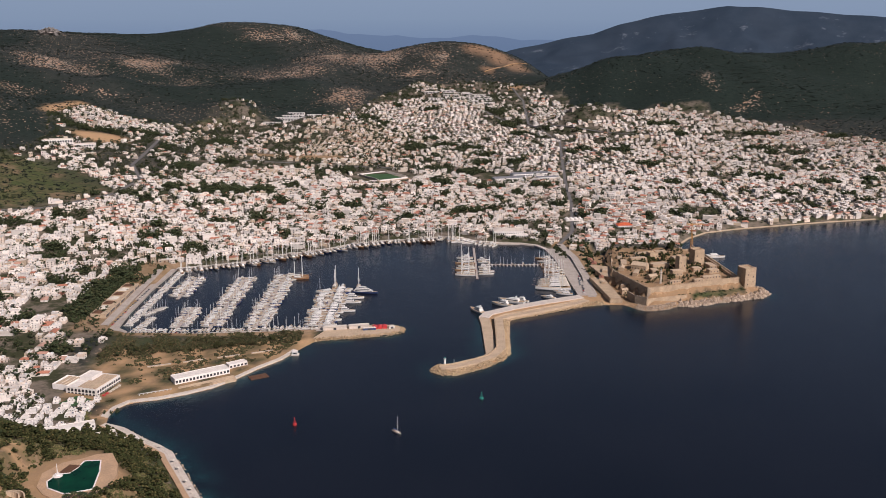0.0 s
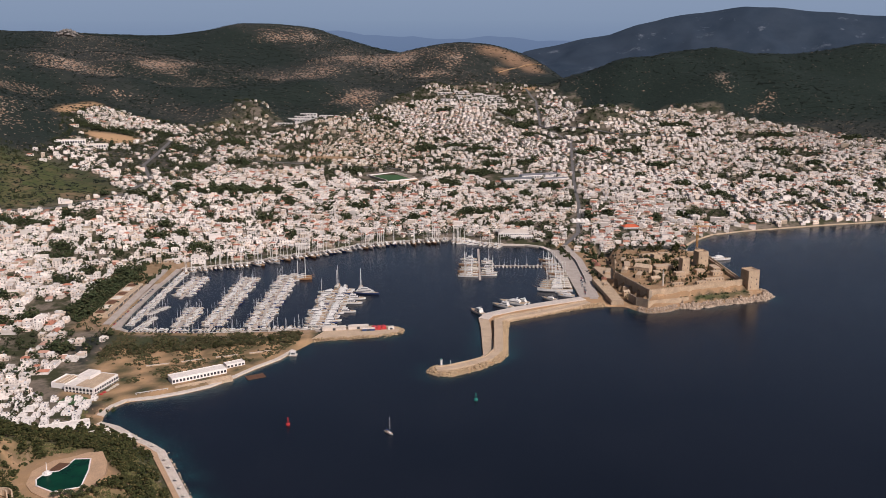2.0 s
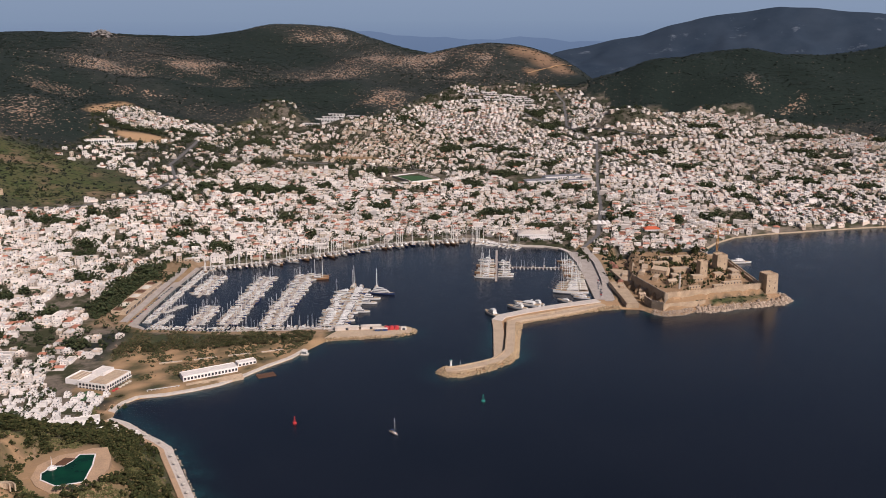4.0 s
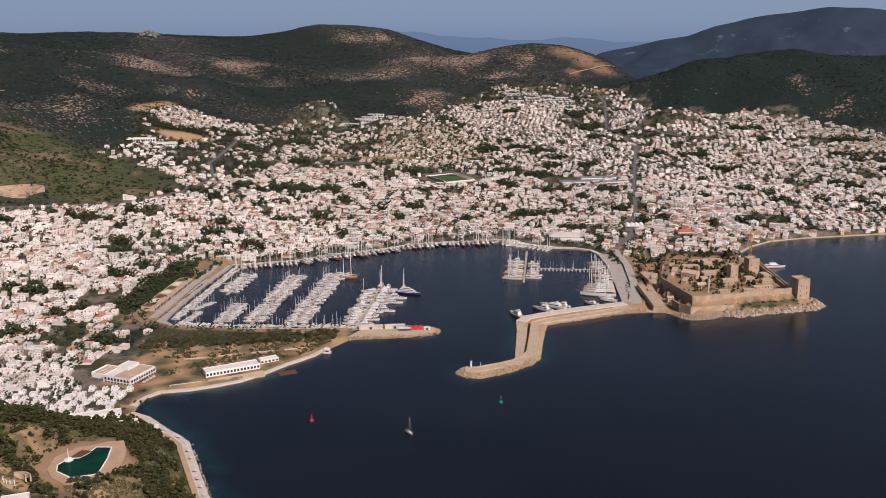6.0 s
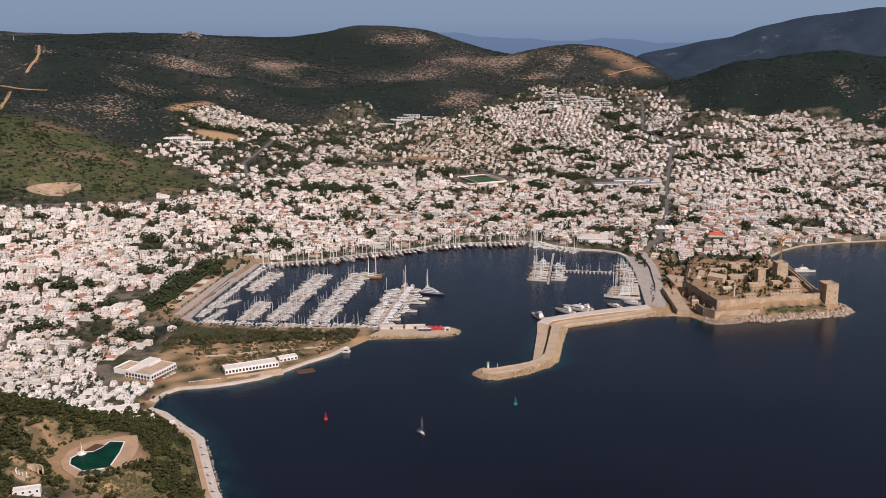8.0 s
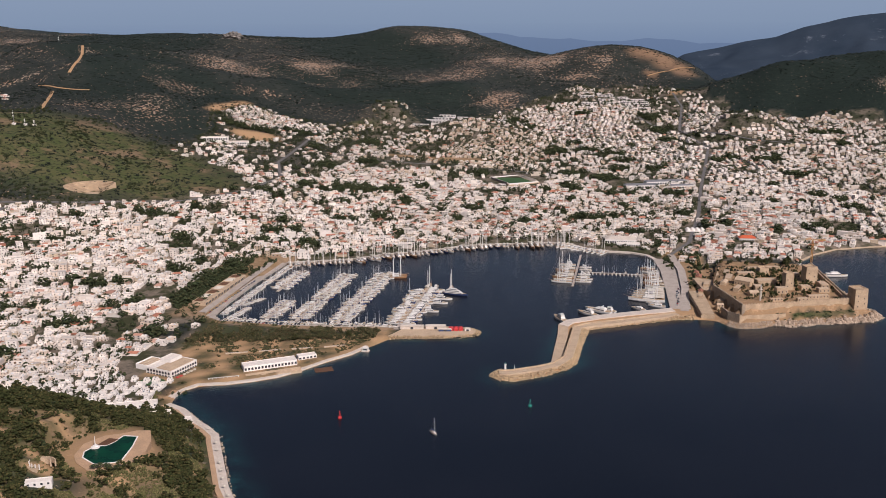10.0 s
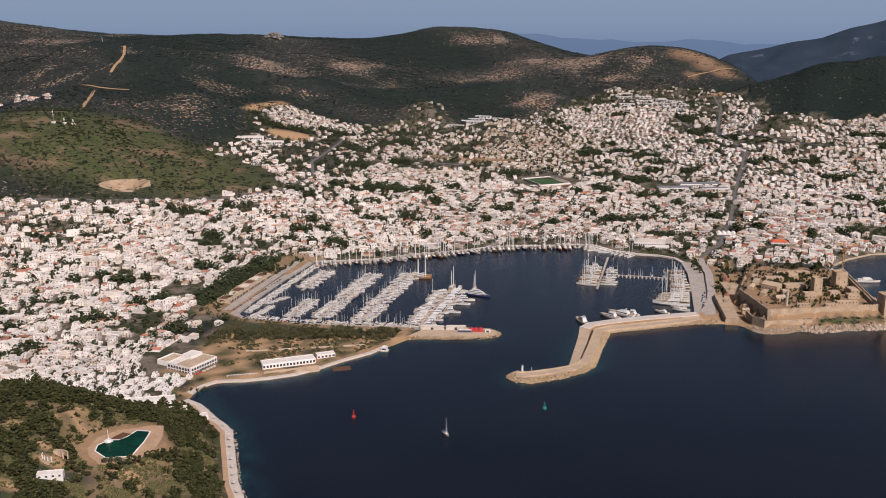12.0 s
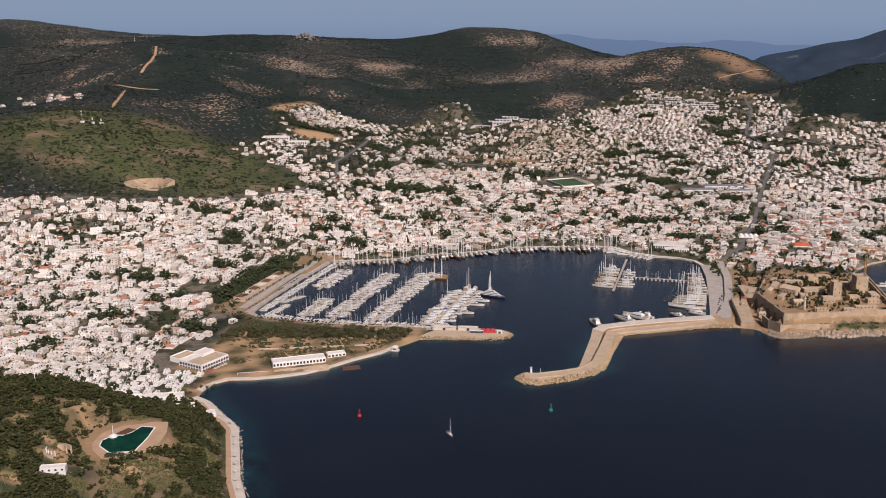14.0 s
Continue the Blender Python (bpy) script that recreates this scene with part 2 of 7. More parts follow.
def ground_z(x, y):
    x, y = np.asarray(x, float), np.asarray(y, float)
    d = shore_gap(x, y)
    z = relief(x, y)
    # levelled terrace round the pool
    k = np.clip((46 - np.hypot(x - POOL_C[0], (y - POOL_C[1]) * 0.85)) / 10, 0, 1)
    z = z * (1 - k) + (POOL_Z - 0.6) * k
    # hollow of the old theatre
    t = np.hypot(x - THEATRE[0], y - THEATRE[1])
    z = np.where(t < 47, np.minimum(z, THEATRE[2] - 1.5 + 0.55 * np.maximum(0, t - 14)), z)
    # castle rock, a shelf in front of its walls and a court behind them
    within = (x > 196) & (x < 400) & (y > 1050) & (y < 1345)
    front = (y - 1099) - (x - 244) * 0.376
    shelf = np.where(front > -2, 13.5, 8.0)
    z = np.where(within, np.minimum(shelf, 2.5 + 0.55 * np.maximum(d - 1, 0)), z)
    west_wall = np.where(y < 1180, 216 + (1180 - y) * 0.35, 216 + (y - 1180) * 0.143)
    z = np.where(within & (x < np.maximum(214, west_wall - 1.0)), 2.2, z)
    mole = (x > -20) & (x < 200) & (y < 1125) & (y > 850)
    z = np.where(mole | ((x > -140) & (x < -40) & (y > 955) & (y < 1016)), 1.4, z)
    slope = np.where((y < 700) & (x > -420), 0.75, 0.5)
    strand = (y < 770) & (y > 530) & (x > -320)
    bank = np.where(strand, np.minimum(d * 0.3, 1.4) + 0.75 * np.maximum(d - 13, 0), d * slope)
    bank = np.where((x > 140) & (x < 205) & (y > 1120) & (y < 1400) & (d < 26), np.minimum(bank, 1.7), bank)
    bank = np.where((x < -330) & (x > -380) & (y > 985) & (y < 1262) & (d < 9), np.minimum(bank, 1.7), bank)
    bank = np.where((x < 140) & (x > -365) & (y > 1240) & (d < 5.5), np.minimum(bank, 1.7), bank)
    return np.where(d > 0, np.minimum(z, bank), np.maximum(d * 0.5, -9))


# ---- mesh tools ----
def link_mesh(name, verts, faces, mats, slots=None, parent=None, smooth=False):
    me = bpy.data.meshes.new(name)
    me.from_pydata(verts, [], faces)
    for m in mats if isinstance(mats, (list, tuple)) else [mats]:
        me.materials.append(m)
    if slots is not None:
        me.polygons.foreach_set("material_index", np.asarray(slots, np.int32))
    if smooth:
        me.polygons.foreach_set("use_smooth", np.ones(len(me.polygons), bool))
    me.update()
    ob = new(name, me)
    if parent is not None:
        ob.parent = parent
    return ob


class Solid:
    """Gathers simple shaped pieces into one mesh."""

    def __init__(self):
        self.v, self.f, self.s = [], [], []

    def add(self, verts, faces, slot=0):
        k = len(self.v)
        self.v += [tuple(p) for p in verts]
        self.f += [tuple(i + k for i in f) for f in faces]
        self.s += [slot] * len(faces)
        return self

    def box(self, x0, y0, z0, x1, y1, z1, slot=0, floor=False):
        v = [(x, y, z) for z in (z0, z1) for y in (y0, y1) for x in (x0, x1)]
        f = [(4, 5, 7, 6), (0, 1, 5, 4), (1, 3, 7, 5), (3, 2, 6, 7), (2, 0, 4, 6)] + ([(0, 2, 3, 1)] if floor else [])
        return self.add(v, f, slot)

    def turned(self, cx, cy, ang, w, d, z0, z1, slot=0, taper=1.0):
        c, s = math.cos(ang), math.sin(ang)
        v = []
        for z, k in ((z0, 1), (z1, taper)):
            for y in (-d / 2 * k, d / 2 * k):
                for x in (-w / 2 * k, w / 2 * k):
                    v.append((cx + x * c - y * s, cy + x * s + y * c, z))
        return self.add(v, [(4, 5, 7, 6), (0, 1, 5, 4), (1, 3, 7, 5), (3, 2, 6, 7), (2, 0, 4, 6), (0, 2, 3, 1)], slot)

    def parapet(self, x0, y0, z0, x1, y1, z1, rim=0.5, t=0.25, wall=0, top=1):
        """A flat-roofed block with a low wall round its roof."""
        o = [(x0, y0), (x1, y0), (x1, y1), (x0, y1)]
        i = [(x0 + t, y0 + t), (x1 - t, y0 + t), (x1 - t, y1 - t), (x0 + t, y1 - t)]
        v = [(*p, z0) for p in o] + [(*p, z1 + rim) for p in o] + [(*p, z1 + rim) for p in i] + [(*p, z1) for p in i]
        f = []
        for k in range(4):
            m = (k + 1) % 4
            f += [(k, m, 4 + m, 4 + k), (4 + k, 4 + m, 8 + m, 8 + k), (8 + k, 8 + m, 12 + m, 12 + k)]
        self.add(v, f, wall)
        return self.add([v[12], v[13], v[14], v[15]], [(0, 1, 2, 3)], top)

    def prism(self, poly, z0, z1, slot=0, top=None):
        n = len(poly)
        v = [(*p, z0) for p in poly] + [(*p, z1) for p in poly]
        self.add(v, [(k, (k + 1) % n, n + (k + 1) % n, n + k) for k in range(n)], slot)
        return self.add([(*p, z1) for p in poly], [tuple(range(n))], slot if top is None else top)

    def tube(self, a, b, r0, r1, n=6, slot=0):
        a, b = Vector(a), Vector(b)
        q = (b - a).to_track_quat("Z", "Y")
        v = []
        for p, r in ((a, r0), (b, r1)):
            for k in range(n):
                v.append(p + q @ Vector((r * math.cos(2 * math.pi * k / n), r * math.sin(2 * math.pi * k / n), 0)))
        f = [(k, (k + 1) % n, n + (k + 1) % n, n + k) for k in range(n)]
        return self.add(v, f + [tuple(range(n, 2 * n)), tuple(range(n - 1, -1, -1))], slot)

    def hip(self, x0, y0, x1, y1, z, h, slot=0, over=0.4):
        x0, y0, x1, y1 = x0 - over, y0 - over, x1 + over, y1 + over
        if x1 - x0 >= y1 - y0:
            r = (y1 - y0) / 2
            a, b = (x0 + r * 0.8, (y0 + y1) / 2, z + h), (x1 - r * 0.8, (y0 + y1) / 2, z + h)
            f = [(0, 1, 5, 4), (1, 2, 5), (2, 3, 4, 5), (3, 0, 4)]
        else:
            r = (x1 - x0) / 2
            a, b = ((x0 + x1) / 2, y0 + r * 0.8, z + h), ((x0 + x1) / 2, y1 - r * 0.8, z + h)
            f = [(0, 1, 4), (1, 2, 5, 4), (2, 3, 5), (3, 0, 4, 5)]
        return self.add([(x0, y0, z), (x1, y0, z), (x1, y1, z), (x0, y1, z), a, b], f + [(3, 2, 1, 0)], slot)

    def ob(self, name, mats, parent=None, label="", smooth=False):
        o = link_mesh(name, self.v, self.f, mats, self.s, parent, smooth)
        return tagged(o, label) if label else o

    def arrays(self):
        """Vertices, triangles and their material slots."""
        tri, slot = [], []
        for f, s in zip(self.f, self.s):
            for k in range(1, len(f) - 1):
                tri.append((f[0], f[k], f[k + 1]))
                slot.append(s)
        return np.array(self.v, float), np.array(tri, int), np.array(slot, int)


def empty(name, m, label, category, group=""):
    o = new(name)
    o.empty_display_size = 0.1
    o.matrix_world = m
    return tagged(o, label, category, group)


def scatter(name, models, rows, mats, label, category):
    """Many alike pieces that nobody counts, as one mesh. rows: model index, x, y, z, turn, width, depth, height."""
    vs, fs, ss, k = [], [], [], 0
    rows = np.asarray(rows, float)
    for m, (v, f, s) in enumerate(models):
        some = rows[rows[:, 0] == m]
        if not len(some):
            continue
        c, sn = np.cos(some[:, 4])[:, None], np.sin(some[:, 4])[:, None]
        x, y, z = v[None, :, 0] * some[:, 5:6], v[None, :, 1] * some[:, 6:7], v[None, :, 2] * some[:, 7:8]
        w = np.stack([x * c - y * sn + some[:, 1:2], x * sn + y * c + some[:, 2:3], z + some[:, 3:4]], -1)
        vs.append(w.reshape(-1, 3))
        fs.append((f[None] + (np.arange(len(some)) * len(v))[:, None, None]).reshape(-1, 3) + k)
        ss.append(np.tile(s, len(some)))
        k += len(some) * len(v)
    ob = link_mesh(name, np.concatenate(vs), np.concatenate(fs), mats, np.concatenate(ss))
    return tagged(ob, label, category, kind="stuff")


# ---- ground and sea ----
def steps(*stretches):
    out = []
    for a, b, d in stretches:
        out += list(np.arange(a, b, d))
    return np.array(out + [stretches[-1][1]], float)


def tensor(xs, ys):
    X, Y = np.meshgrid(xs, ys)
    n, m = len(xs), len(ys)
    i = (np.arange(m - 1)[:, None] * n + np.arange(n - 1)[None]).ravel()
    return X.ravel(), Y.ravel(), np.stack([i, i + 1, i + n + 1, i + n], 1)


def attribute(ob, name, values):
    at = ob.data.attributes.new(name, "FLOAT", "POINT")
    at.data.foreach_set("value", np.asarray(values, np.float32))


def attr(n, name):
    a = n.new("ShaderNodeAttribute")
    a.attribute_name = name
    return a.outputs["Fac"]


def ground_material():
    m, n, l, p = material("land", 0.95, 0, 0.15)
    where = n.new("ShaderNodeTexCoord").outputs["Object"]
    big = noise_at(n, l, 0.011, 6, 0.65, where)
    mid = noise_at(n, l, 0.03, 6, 0.65, where)
    fine = noise_at(n, l, 0.13, 5, 0.75, where)
    maquis = mixed(n, l, ramp(n, l, mid, 0.35, 0.65), (0.019, 0.025, 0.022), (0.036, 0.040, 0.034))
    soil = mixed(n, l, ramp(n, l, mid, 0.4, 0.62), (0.40, 0.255, 0.165), (0.33, 0.27, 0.215))
    soil = mixed(n, l, ramp(n, l, fine, 0.45, 0.75), soil, (0.18, 0.125, 0.085))
    # near-black green: dark woodland with cloud shade painted into the ground colour
    maquis = mixed(n, l, attr(n, "forest_shade"), maquis, mixed(n, l, ramp(n, l, fine, 0.35, 0.65), (0.009, 0.017, 0.014), (0.020, 0.029, 0.023)))
    # bushes standing apart on stony soil, closing up where the hillside is not bare
    mottle = noise_at(n, l, 0.14, 4, 0.6, where)
    s = n.new("ShaderNodeMath")
    s.operation = "MULTIPLY_ADD"
    l.new(attr(n, "bare"), s.inputs[0])
    s.inputs[1].default_value = 0.21
    l.new(mottle, s.inputs[2])
    s2 = n.new("ShaderNodeMath")
    s2.operation = "MULTIPLY_ADD"
    l.new(big, s2.inputs[0])
    s2.inputs[1].default_value = 0.12
    l.new(s.outputs[0], s2.inputs[2])
    colour = mixed(n, l, ramp(n, l, s2.outputs[0], 0.735, 0.765), maquis, soil)
    turf = mixed(n, l, ramp(n, l, fine, 0.35, 0.7), (0.27, 0.165, 0.10), (0.17, 0.115, 0.07))
    colour = mixed(n, l, attr(n, "dry"), colour, turf)
    field = mixed(n, l, ramp(n, l, mid, 0.35, 0.65), (0.060, 0.078, 0.026), (0.105, 0.095, 0.045))
    field = mixed(n, l, ramp(n, l, mottle, 0.53, 0.60), field, (0.026, 0.034, 0.017))
    field = mixed(n, l, ramp(n, l, big, 0.52, 0.60), field, (0.19, 0.135, 0.08))
    colour = mixed(n, l, attr(n, "field"), colour, field)
    urban = mixed(n, l, ramp(n, l, fine, 0.35, 0.65), (0.24, 0.195, 0.15), (0.12, 0.10, 0.075))
    urban = mixed(n, l, ramp(n, l, mid, 0.44, 0.56), urban, (0.050, 0.052, 0.026))
    colour = mixed(n, l, attr(n, "urban"), colour, urban)
    earth = mixed(n, l, ramp(n, l, fine, 0.3, 0.7), (0.50, 0.31, 0.16), (0.40, 0.26, 0.15))
    colour = mixed(n, l, attr(n, "earth"), colour, earth)
    l.new(colour, p.inputs["Base Color"])
    r = n.new("ShaderNodeBump")
    r.inputs["Strength"].default_value, r.inputs["Distance"].default_value = 0.6, 2.0
    l.new(fine, r.inputs["Height"])
    l.new(r.outputs["Normal"], p.inputs["Normal"])
    return m


def blob(x, y, cx, cy, a, b, soft=0.35):
    """1 within an ellipse, falling off at its rim."""
    return np.clip((1 - np.hypot((x - cx) / a, (y - cy) / b)) / soft, 0, 1)


gx = steps((-3900, -1500, 48), (-1500, -520, 14), (-520, 440, 6), (440, 1100, 14), (1100, 3000, 48))
gy = steps((100, 480, 20), (480, 1460, 6), (1460, 2760, 13), (2760, 4700, 30))
X, Y, QUADS = tensor(gx, gy)
Z = ground_z(X, Y)
ground = link_mesh("ground", np.stack([X, Y, Z], 1), QUADS, ground_material(), smooth=True)
tagged(ground, "dry coastal land rising from the town to scrubby hills", "ground", kind="structure")
wobble = 18 * np.sin(X / 31 + np.sin(Y / 47)) + 14 * np.sin(Y / 29 - X / 53)
in_town = np.clip(np.where(inside(TOWN, X + wobble, Y + wobble), 1, -1) * edge_gap(TOWN + TOWN[:1], X, Y) / 20 + 0.5, 0, 1)
works = (X > 160) & (X < 215) & (Y > 1095) & (Y < 1400)
in_town = np.maximum(in_town, works)
in_town = np.maximum(in_town, ((X > -420) & (X < -140) & (Y > 960) & (Y < 1000)) * 1.0)
in_town = in_town * np.where((X < -540) & (Y > 1700), 0.3, np.where(Y > 1950, 0.75, 1.0))
attribute(ground, "urban", in_town)
# dark woods, and the cloud shade over the hills painted in with them
forest_shade = np.clip((X + wobble - 330) / 60, 0, 1) * np.clip((Y - 2550) / 60, 0, 1)
forest_shade = np.maximum(forest_shade, 0.8 * np.clip(np.sin(X / 260 + 1.2 * np.sin(Y / 200)) * np.sin(Y / 230 + X / 500) * 3, 0, 1) * (Y > 1750))
attribute(ground, "forest_shade", forest_shade)
bare = 0.0
BARE_WEST = [(-2366, 3343, 74, 68), (-2269, 3420, 61, 125), (-2256, 3781, 79, 60), (-1556, 2292, 50, 51), (-1461, 2220, 56, 25), (-1533, 2153, 64, 71), (-1388, 2457, 68, 37), (-1321, 2306, 19, 48), (-1331, 2229, 24, 25), (-1013, 2060, 125, 129), (-1043, 2114, 100, 56), (-1117, 2432, 96, 84), (-1195, 2517, 50, 55), (-1053, 2385, 39, 78), (-1108, 2826, 127, 122), (-1008, 2787, 88, 67), (-871, 2787, 43, 57), (-915, 3015, 75, 190), (-744, 2836, 70, 157), (-675, 3703, 100, 50), (-576, 3096, 112, 190), (-977, 2526, 49, 64), (-892, 2567, 32, 28)]
BARE_NORTH = [(-390, 3479, 93, 190), (-246, 3440, 81, 190), (-83, 3267, 77, 34), (-27, 3389, 60, 54), (-289, 2853, 51, 162), (-465, 3156, 84, 190), (-569, 3754, 89, 49), (768, 2840, 45, 90), (871, 2734, 34, 28), (-167, 3440, 51, 82)]
for a in BARE_WEST + BARE_NORTH:
    bare = np.maximum(bare, blob(X + 1.2 * wobble, Y + 1.2 * wobble, a[0], a[1], a[2] * 1.4, a[3] * 1.35, 0.95))
dry = 0.0
for a in ((134, 3514, 62, 60), (194, 3494, 62, 86), (261, 3441, 45, 100), (147, 3345, 30, 31)):
    dry = np.maximum(dry, blob(X + 0.5 * wobble, Y + 0.5 * wobble, a[0], a[1], a[2] * 1.2, a[3] * 1.2, 0.6))
attribute(ground, "dry", dry)
attribute(ground, "bare", np.clip(bare * 0.72 - 0.30 * forest_shade + 0.27 + 0.2 * np.sin(X / 190 + np.sin(Y / 120)) * np.sin(Y / 150), 0, 1))
field = np.maximum(blob(X + wobble, Y, -900, 1620, 400, 260, 0.4) * (Z < 175), ((Y < 720) & (X < -120)) * (0.55 + 0.3 * np.sin(X / 17 + np.sin(Y / 13))))
for a in ((-150, 1790, 90, 30), (-440, 1730, 100, 50), (-650, 1500, 110, 40), (-215, 530, 40, 30), (-350, 2160, 90, 40), (-560, 2390, 60, 40)):
    field = np.maximum(field, blob(X + wobble * 0.4, Y, *a))
castle_grass = np.clip((8 - np.abs((Y - 1087) - (X - 244) * 0.376)) / 4, 0, 1) * (X > 296) * (X < 370)
field = np.maximum(field, ((X > -350) & (X < -130) & (Y > 780) & (Y < 985)) * 0.6)
field = np.maximum(field, castle_grass)
attribute(ground, "field", field)
earth = np.maximum(np.maximum(blob(X, Y + wobble * 0.3, -908, 2320, 36, 130), blob(X, Y + wobble * 0.3, -750, 2095, 70, 45)), blob(X, Y, 225, 3045, 30, 40))
earth = np.maximum(earth, np.clip((5 - edge_gap([(-298, 600), (-315, 590), (-345, 585)], X + wobble * 0.2, Y)) / 6, 0, 1) * 0.7)
earth = np.maximum(earth, ((X > 196) & (X < 400) & (Y > 1050) & (Y < 1325)) * 0.7)
earth = np.maximum(earth, np.clip((9 - np.abs(shore_gap(X, Y))) / 5, 0, 1) * ((Y < 975) | (Y > 1050) & (X > 195) & (Y < 1390)) * 0.6)
earth = np.maximum(earth, ((X > -20) & (X < 205) & (Y > 850) & (Y < 1125)) * 1.0)
park = np.clip((26 - np.abs((Y - 888) - (X + 300) * 0.42)) / 10, 0, 1) * (X > -330) * (X < -140) * (0.55 + 0.35 * np.sin(X / 6 + np.sin(Y / 5)))
earth = np.maximum(earth, park)
earth = np.maximum(earth, blob(X, Y, -262, 770, 40, 30) * 0.8)
earth = np.maximum(earth, blob(X + wobble * 0.2, Y, -248, 586, 46, 50, 0.4) * 0.75)
earth = np.maximum(earth, ((X > -345) & (X < -150) & (Y > 790) & (Y < 930)) * (0.5 + 0.6 * np.sin(X / 6 + np.sin(Y / 7)) * np.sin(Y / 8)))
earth = np.maximum(earth, works * 0.6)
POINT_SOIL = [(-310, 558, 7, 9), (-293, 605, 10, 6), (-297, 584, 8, 5), (-276, 546, 18, 6), (-268, 533, 15, 4), (-271, 586, 7, 7), (-230, 548, 26, 3), (-278, 504, 11, 4), (-215, 656, 12, 8), (-200, 633, 7, 7), (-204, 593, 5, 5), (-291, 764, 11, 6)]
POINT_LIGHT = [(-259, 559, 5, 8), (-213, 555, 22, 6), (-200, 566, 17, 8), (-246, 520, 9, 5), (-274, 624, 15, 5), (-287, 516, 8, 6), (-172, 610, 9, 9), (-214, 535, 17, 6), (-206, 624, 10, 8), (-300, 759, 6, 5)]


def within_any(rows, x, y, k=1.0):
    out = np.zeros(np.shape(x), bool)
    for cx, cy, a, b in rows:
        out |= np.hypot((x - cx) / (a * k), (y - cy) / (b * k)) < 1 + 0.25 * np.sin(x / 3 + y / 4)
    return out


for a in POINT_SOIL + [ (-368, 667, 13, 9), (-352, 640, 16, 7), (-266, 535, 12, 7), (-208, 591, 12, 14), (-196, 618, 9, 9), (-290, 596, 9, 6), (-318, 575, 8, 14), (-300, 640, 7, 5), (-240, 650, 6, 5)]:
    earth = np.maximum(earth, blob(X + wobble * 0.15, Y + wobble * 0.15, *a, 0.5) * 0.85)
earth = np.where(castle_grass > 0.3, 0, earth)
earth = np.maximum(earth, np.clip((X + 350) / 8, 0, 1) * np.clip((-135 - X) / 8, 0, 1) * np.clip((Y - 966) / 6, 0, 1) * (Y < 1012) * 0.55)
earth = np.maximum(earth, np.clip((X + 408) / 8, 0, 1) * (X < -350) * np.clip((Y - 975) / 10, 0, 1) * (Y < 1270) * 0.5)
earth = np.maximum(earth, np.maximum(blob(X + wobble * 0.3, Y, -270, 2095, 90, 26), blob(X, Y + wobble * 0.2, -400, 2105, 50, 18)) * 0.6)
attribute(ground, "earth", np.clip(earth, 0, 1))


def sea_material():
    m, n, l, p = material("sea_water", 0.10, 0, 0.5)
    where = n.new("ShaderNodeTexCoord").outputs["Object"]
    p.inputs["IOR"].default_value = 1.33
    slow = noise_at(n, l, 0.006, 4, 0.5, where)
    patch = noise_at(n, l, 0.03, 5, 0.6, where)
    deep = mixed(n, l, ramp(n, l, slow, 0.3, 0.7), (0.006, 0.008, 0.013), (0.009, 0.011, 0.017))
    shoal = mixed(n, l, ramp(n, l, patch, 0.42, 0.60), (0.012, 0.046, 0.052), (0.007, 0.012, 0.017))
    l.new(mixed(n, l, attr(n, "shoal"), deep, shoal), p.inputs["Base Color"])
    wave = n.new("ShaderNodeBump")
    wave.inputs["Strength"].default_value, wave.inputs["Distance"].default_value = 0.6, 0.5
    l.new(noise_at(n, l, 0.35, 4, 0.6, where), wave.inputs["Height"])
    l.new(wave.outputs["Normal"], p.inputs["Normal"])
    r = ramp(n, l, slow, 0.3, 0.7, (0.15, 0.15, 0.15, 1), (0.24, 0.24, 0.24, 1))
    l.new(r, p.inputs["Roughness"])
    return m


sx = steps((-3900, -400, 100), (-400, 440, 12), (440, 3900, 90))
sy = steps((-1500, 480, 120), (480, 1620, 12), (1620, 2700, 100))
X2, Y2, Q2 = tensor(sx, sy)
sea = link_mesh("sea", np.stack([X2, Y2, X2 * 0], 1), Q2, sea_material())
tagged(sea, "calm dark blue sea in the bay and harbour", "sea", kind="structure")
gap = -shore_gap(X2, Y2)
reach = np.where((X2 > -150) & (X2 < 190) & (Y2 > 1000), 6, np.where(X2 < -90, 26, 20))
reach = np.where((Y2 > 1010) & (X2 < 160) & (X2 > -380), 5, reach)
attribute(sea, "shoal", np.clip(1 - gap / reach, 0, 1) ** 1.3)


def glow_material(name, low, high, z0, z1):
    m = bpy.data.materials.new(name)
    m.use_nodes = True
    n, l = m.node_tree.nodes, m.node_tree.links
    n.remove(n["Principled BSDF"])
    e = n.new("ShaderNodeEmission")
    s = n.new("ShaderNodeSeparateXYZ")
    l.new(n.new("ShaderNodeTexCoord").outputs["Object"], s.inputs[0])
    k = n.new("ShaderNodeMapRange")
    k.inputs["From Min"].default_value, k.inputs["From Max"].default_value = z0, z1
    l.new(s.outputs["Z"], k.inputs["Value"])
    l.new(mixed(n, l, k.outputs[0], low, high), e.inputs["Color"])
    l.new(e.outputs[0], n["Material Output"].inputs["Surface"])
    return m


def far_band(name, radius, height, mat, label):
    """A glowing band of far country round the view, whose upper edge follows height(bearing in degrees)."""
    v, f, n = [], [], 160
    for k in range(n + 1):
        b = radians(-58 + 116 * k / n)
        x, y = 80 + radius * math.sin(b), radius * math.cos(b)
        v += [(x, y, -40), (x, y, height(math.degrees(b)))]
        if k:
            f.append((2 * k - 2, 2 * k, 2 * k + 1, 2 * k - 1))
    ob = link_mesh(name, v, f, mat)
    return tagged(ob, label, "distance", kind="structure")


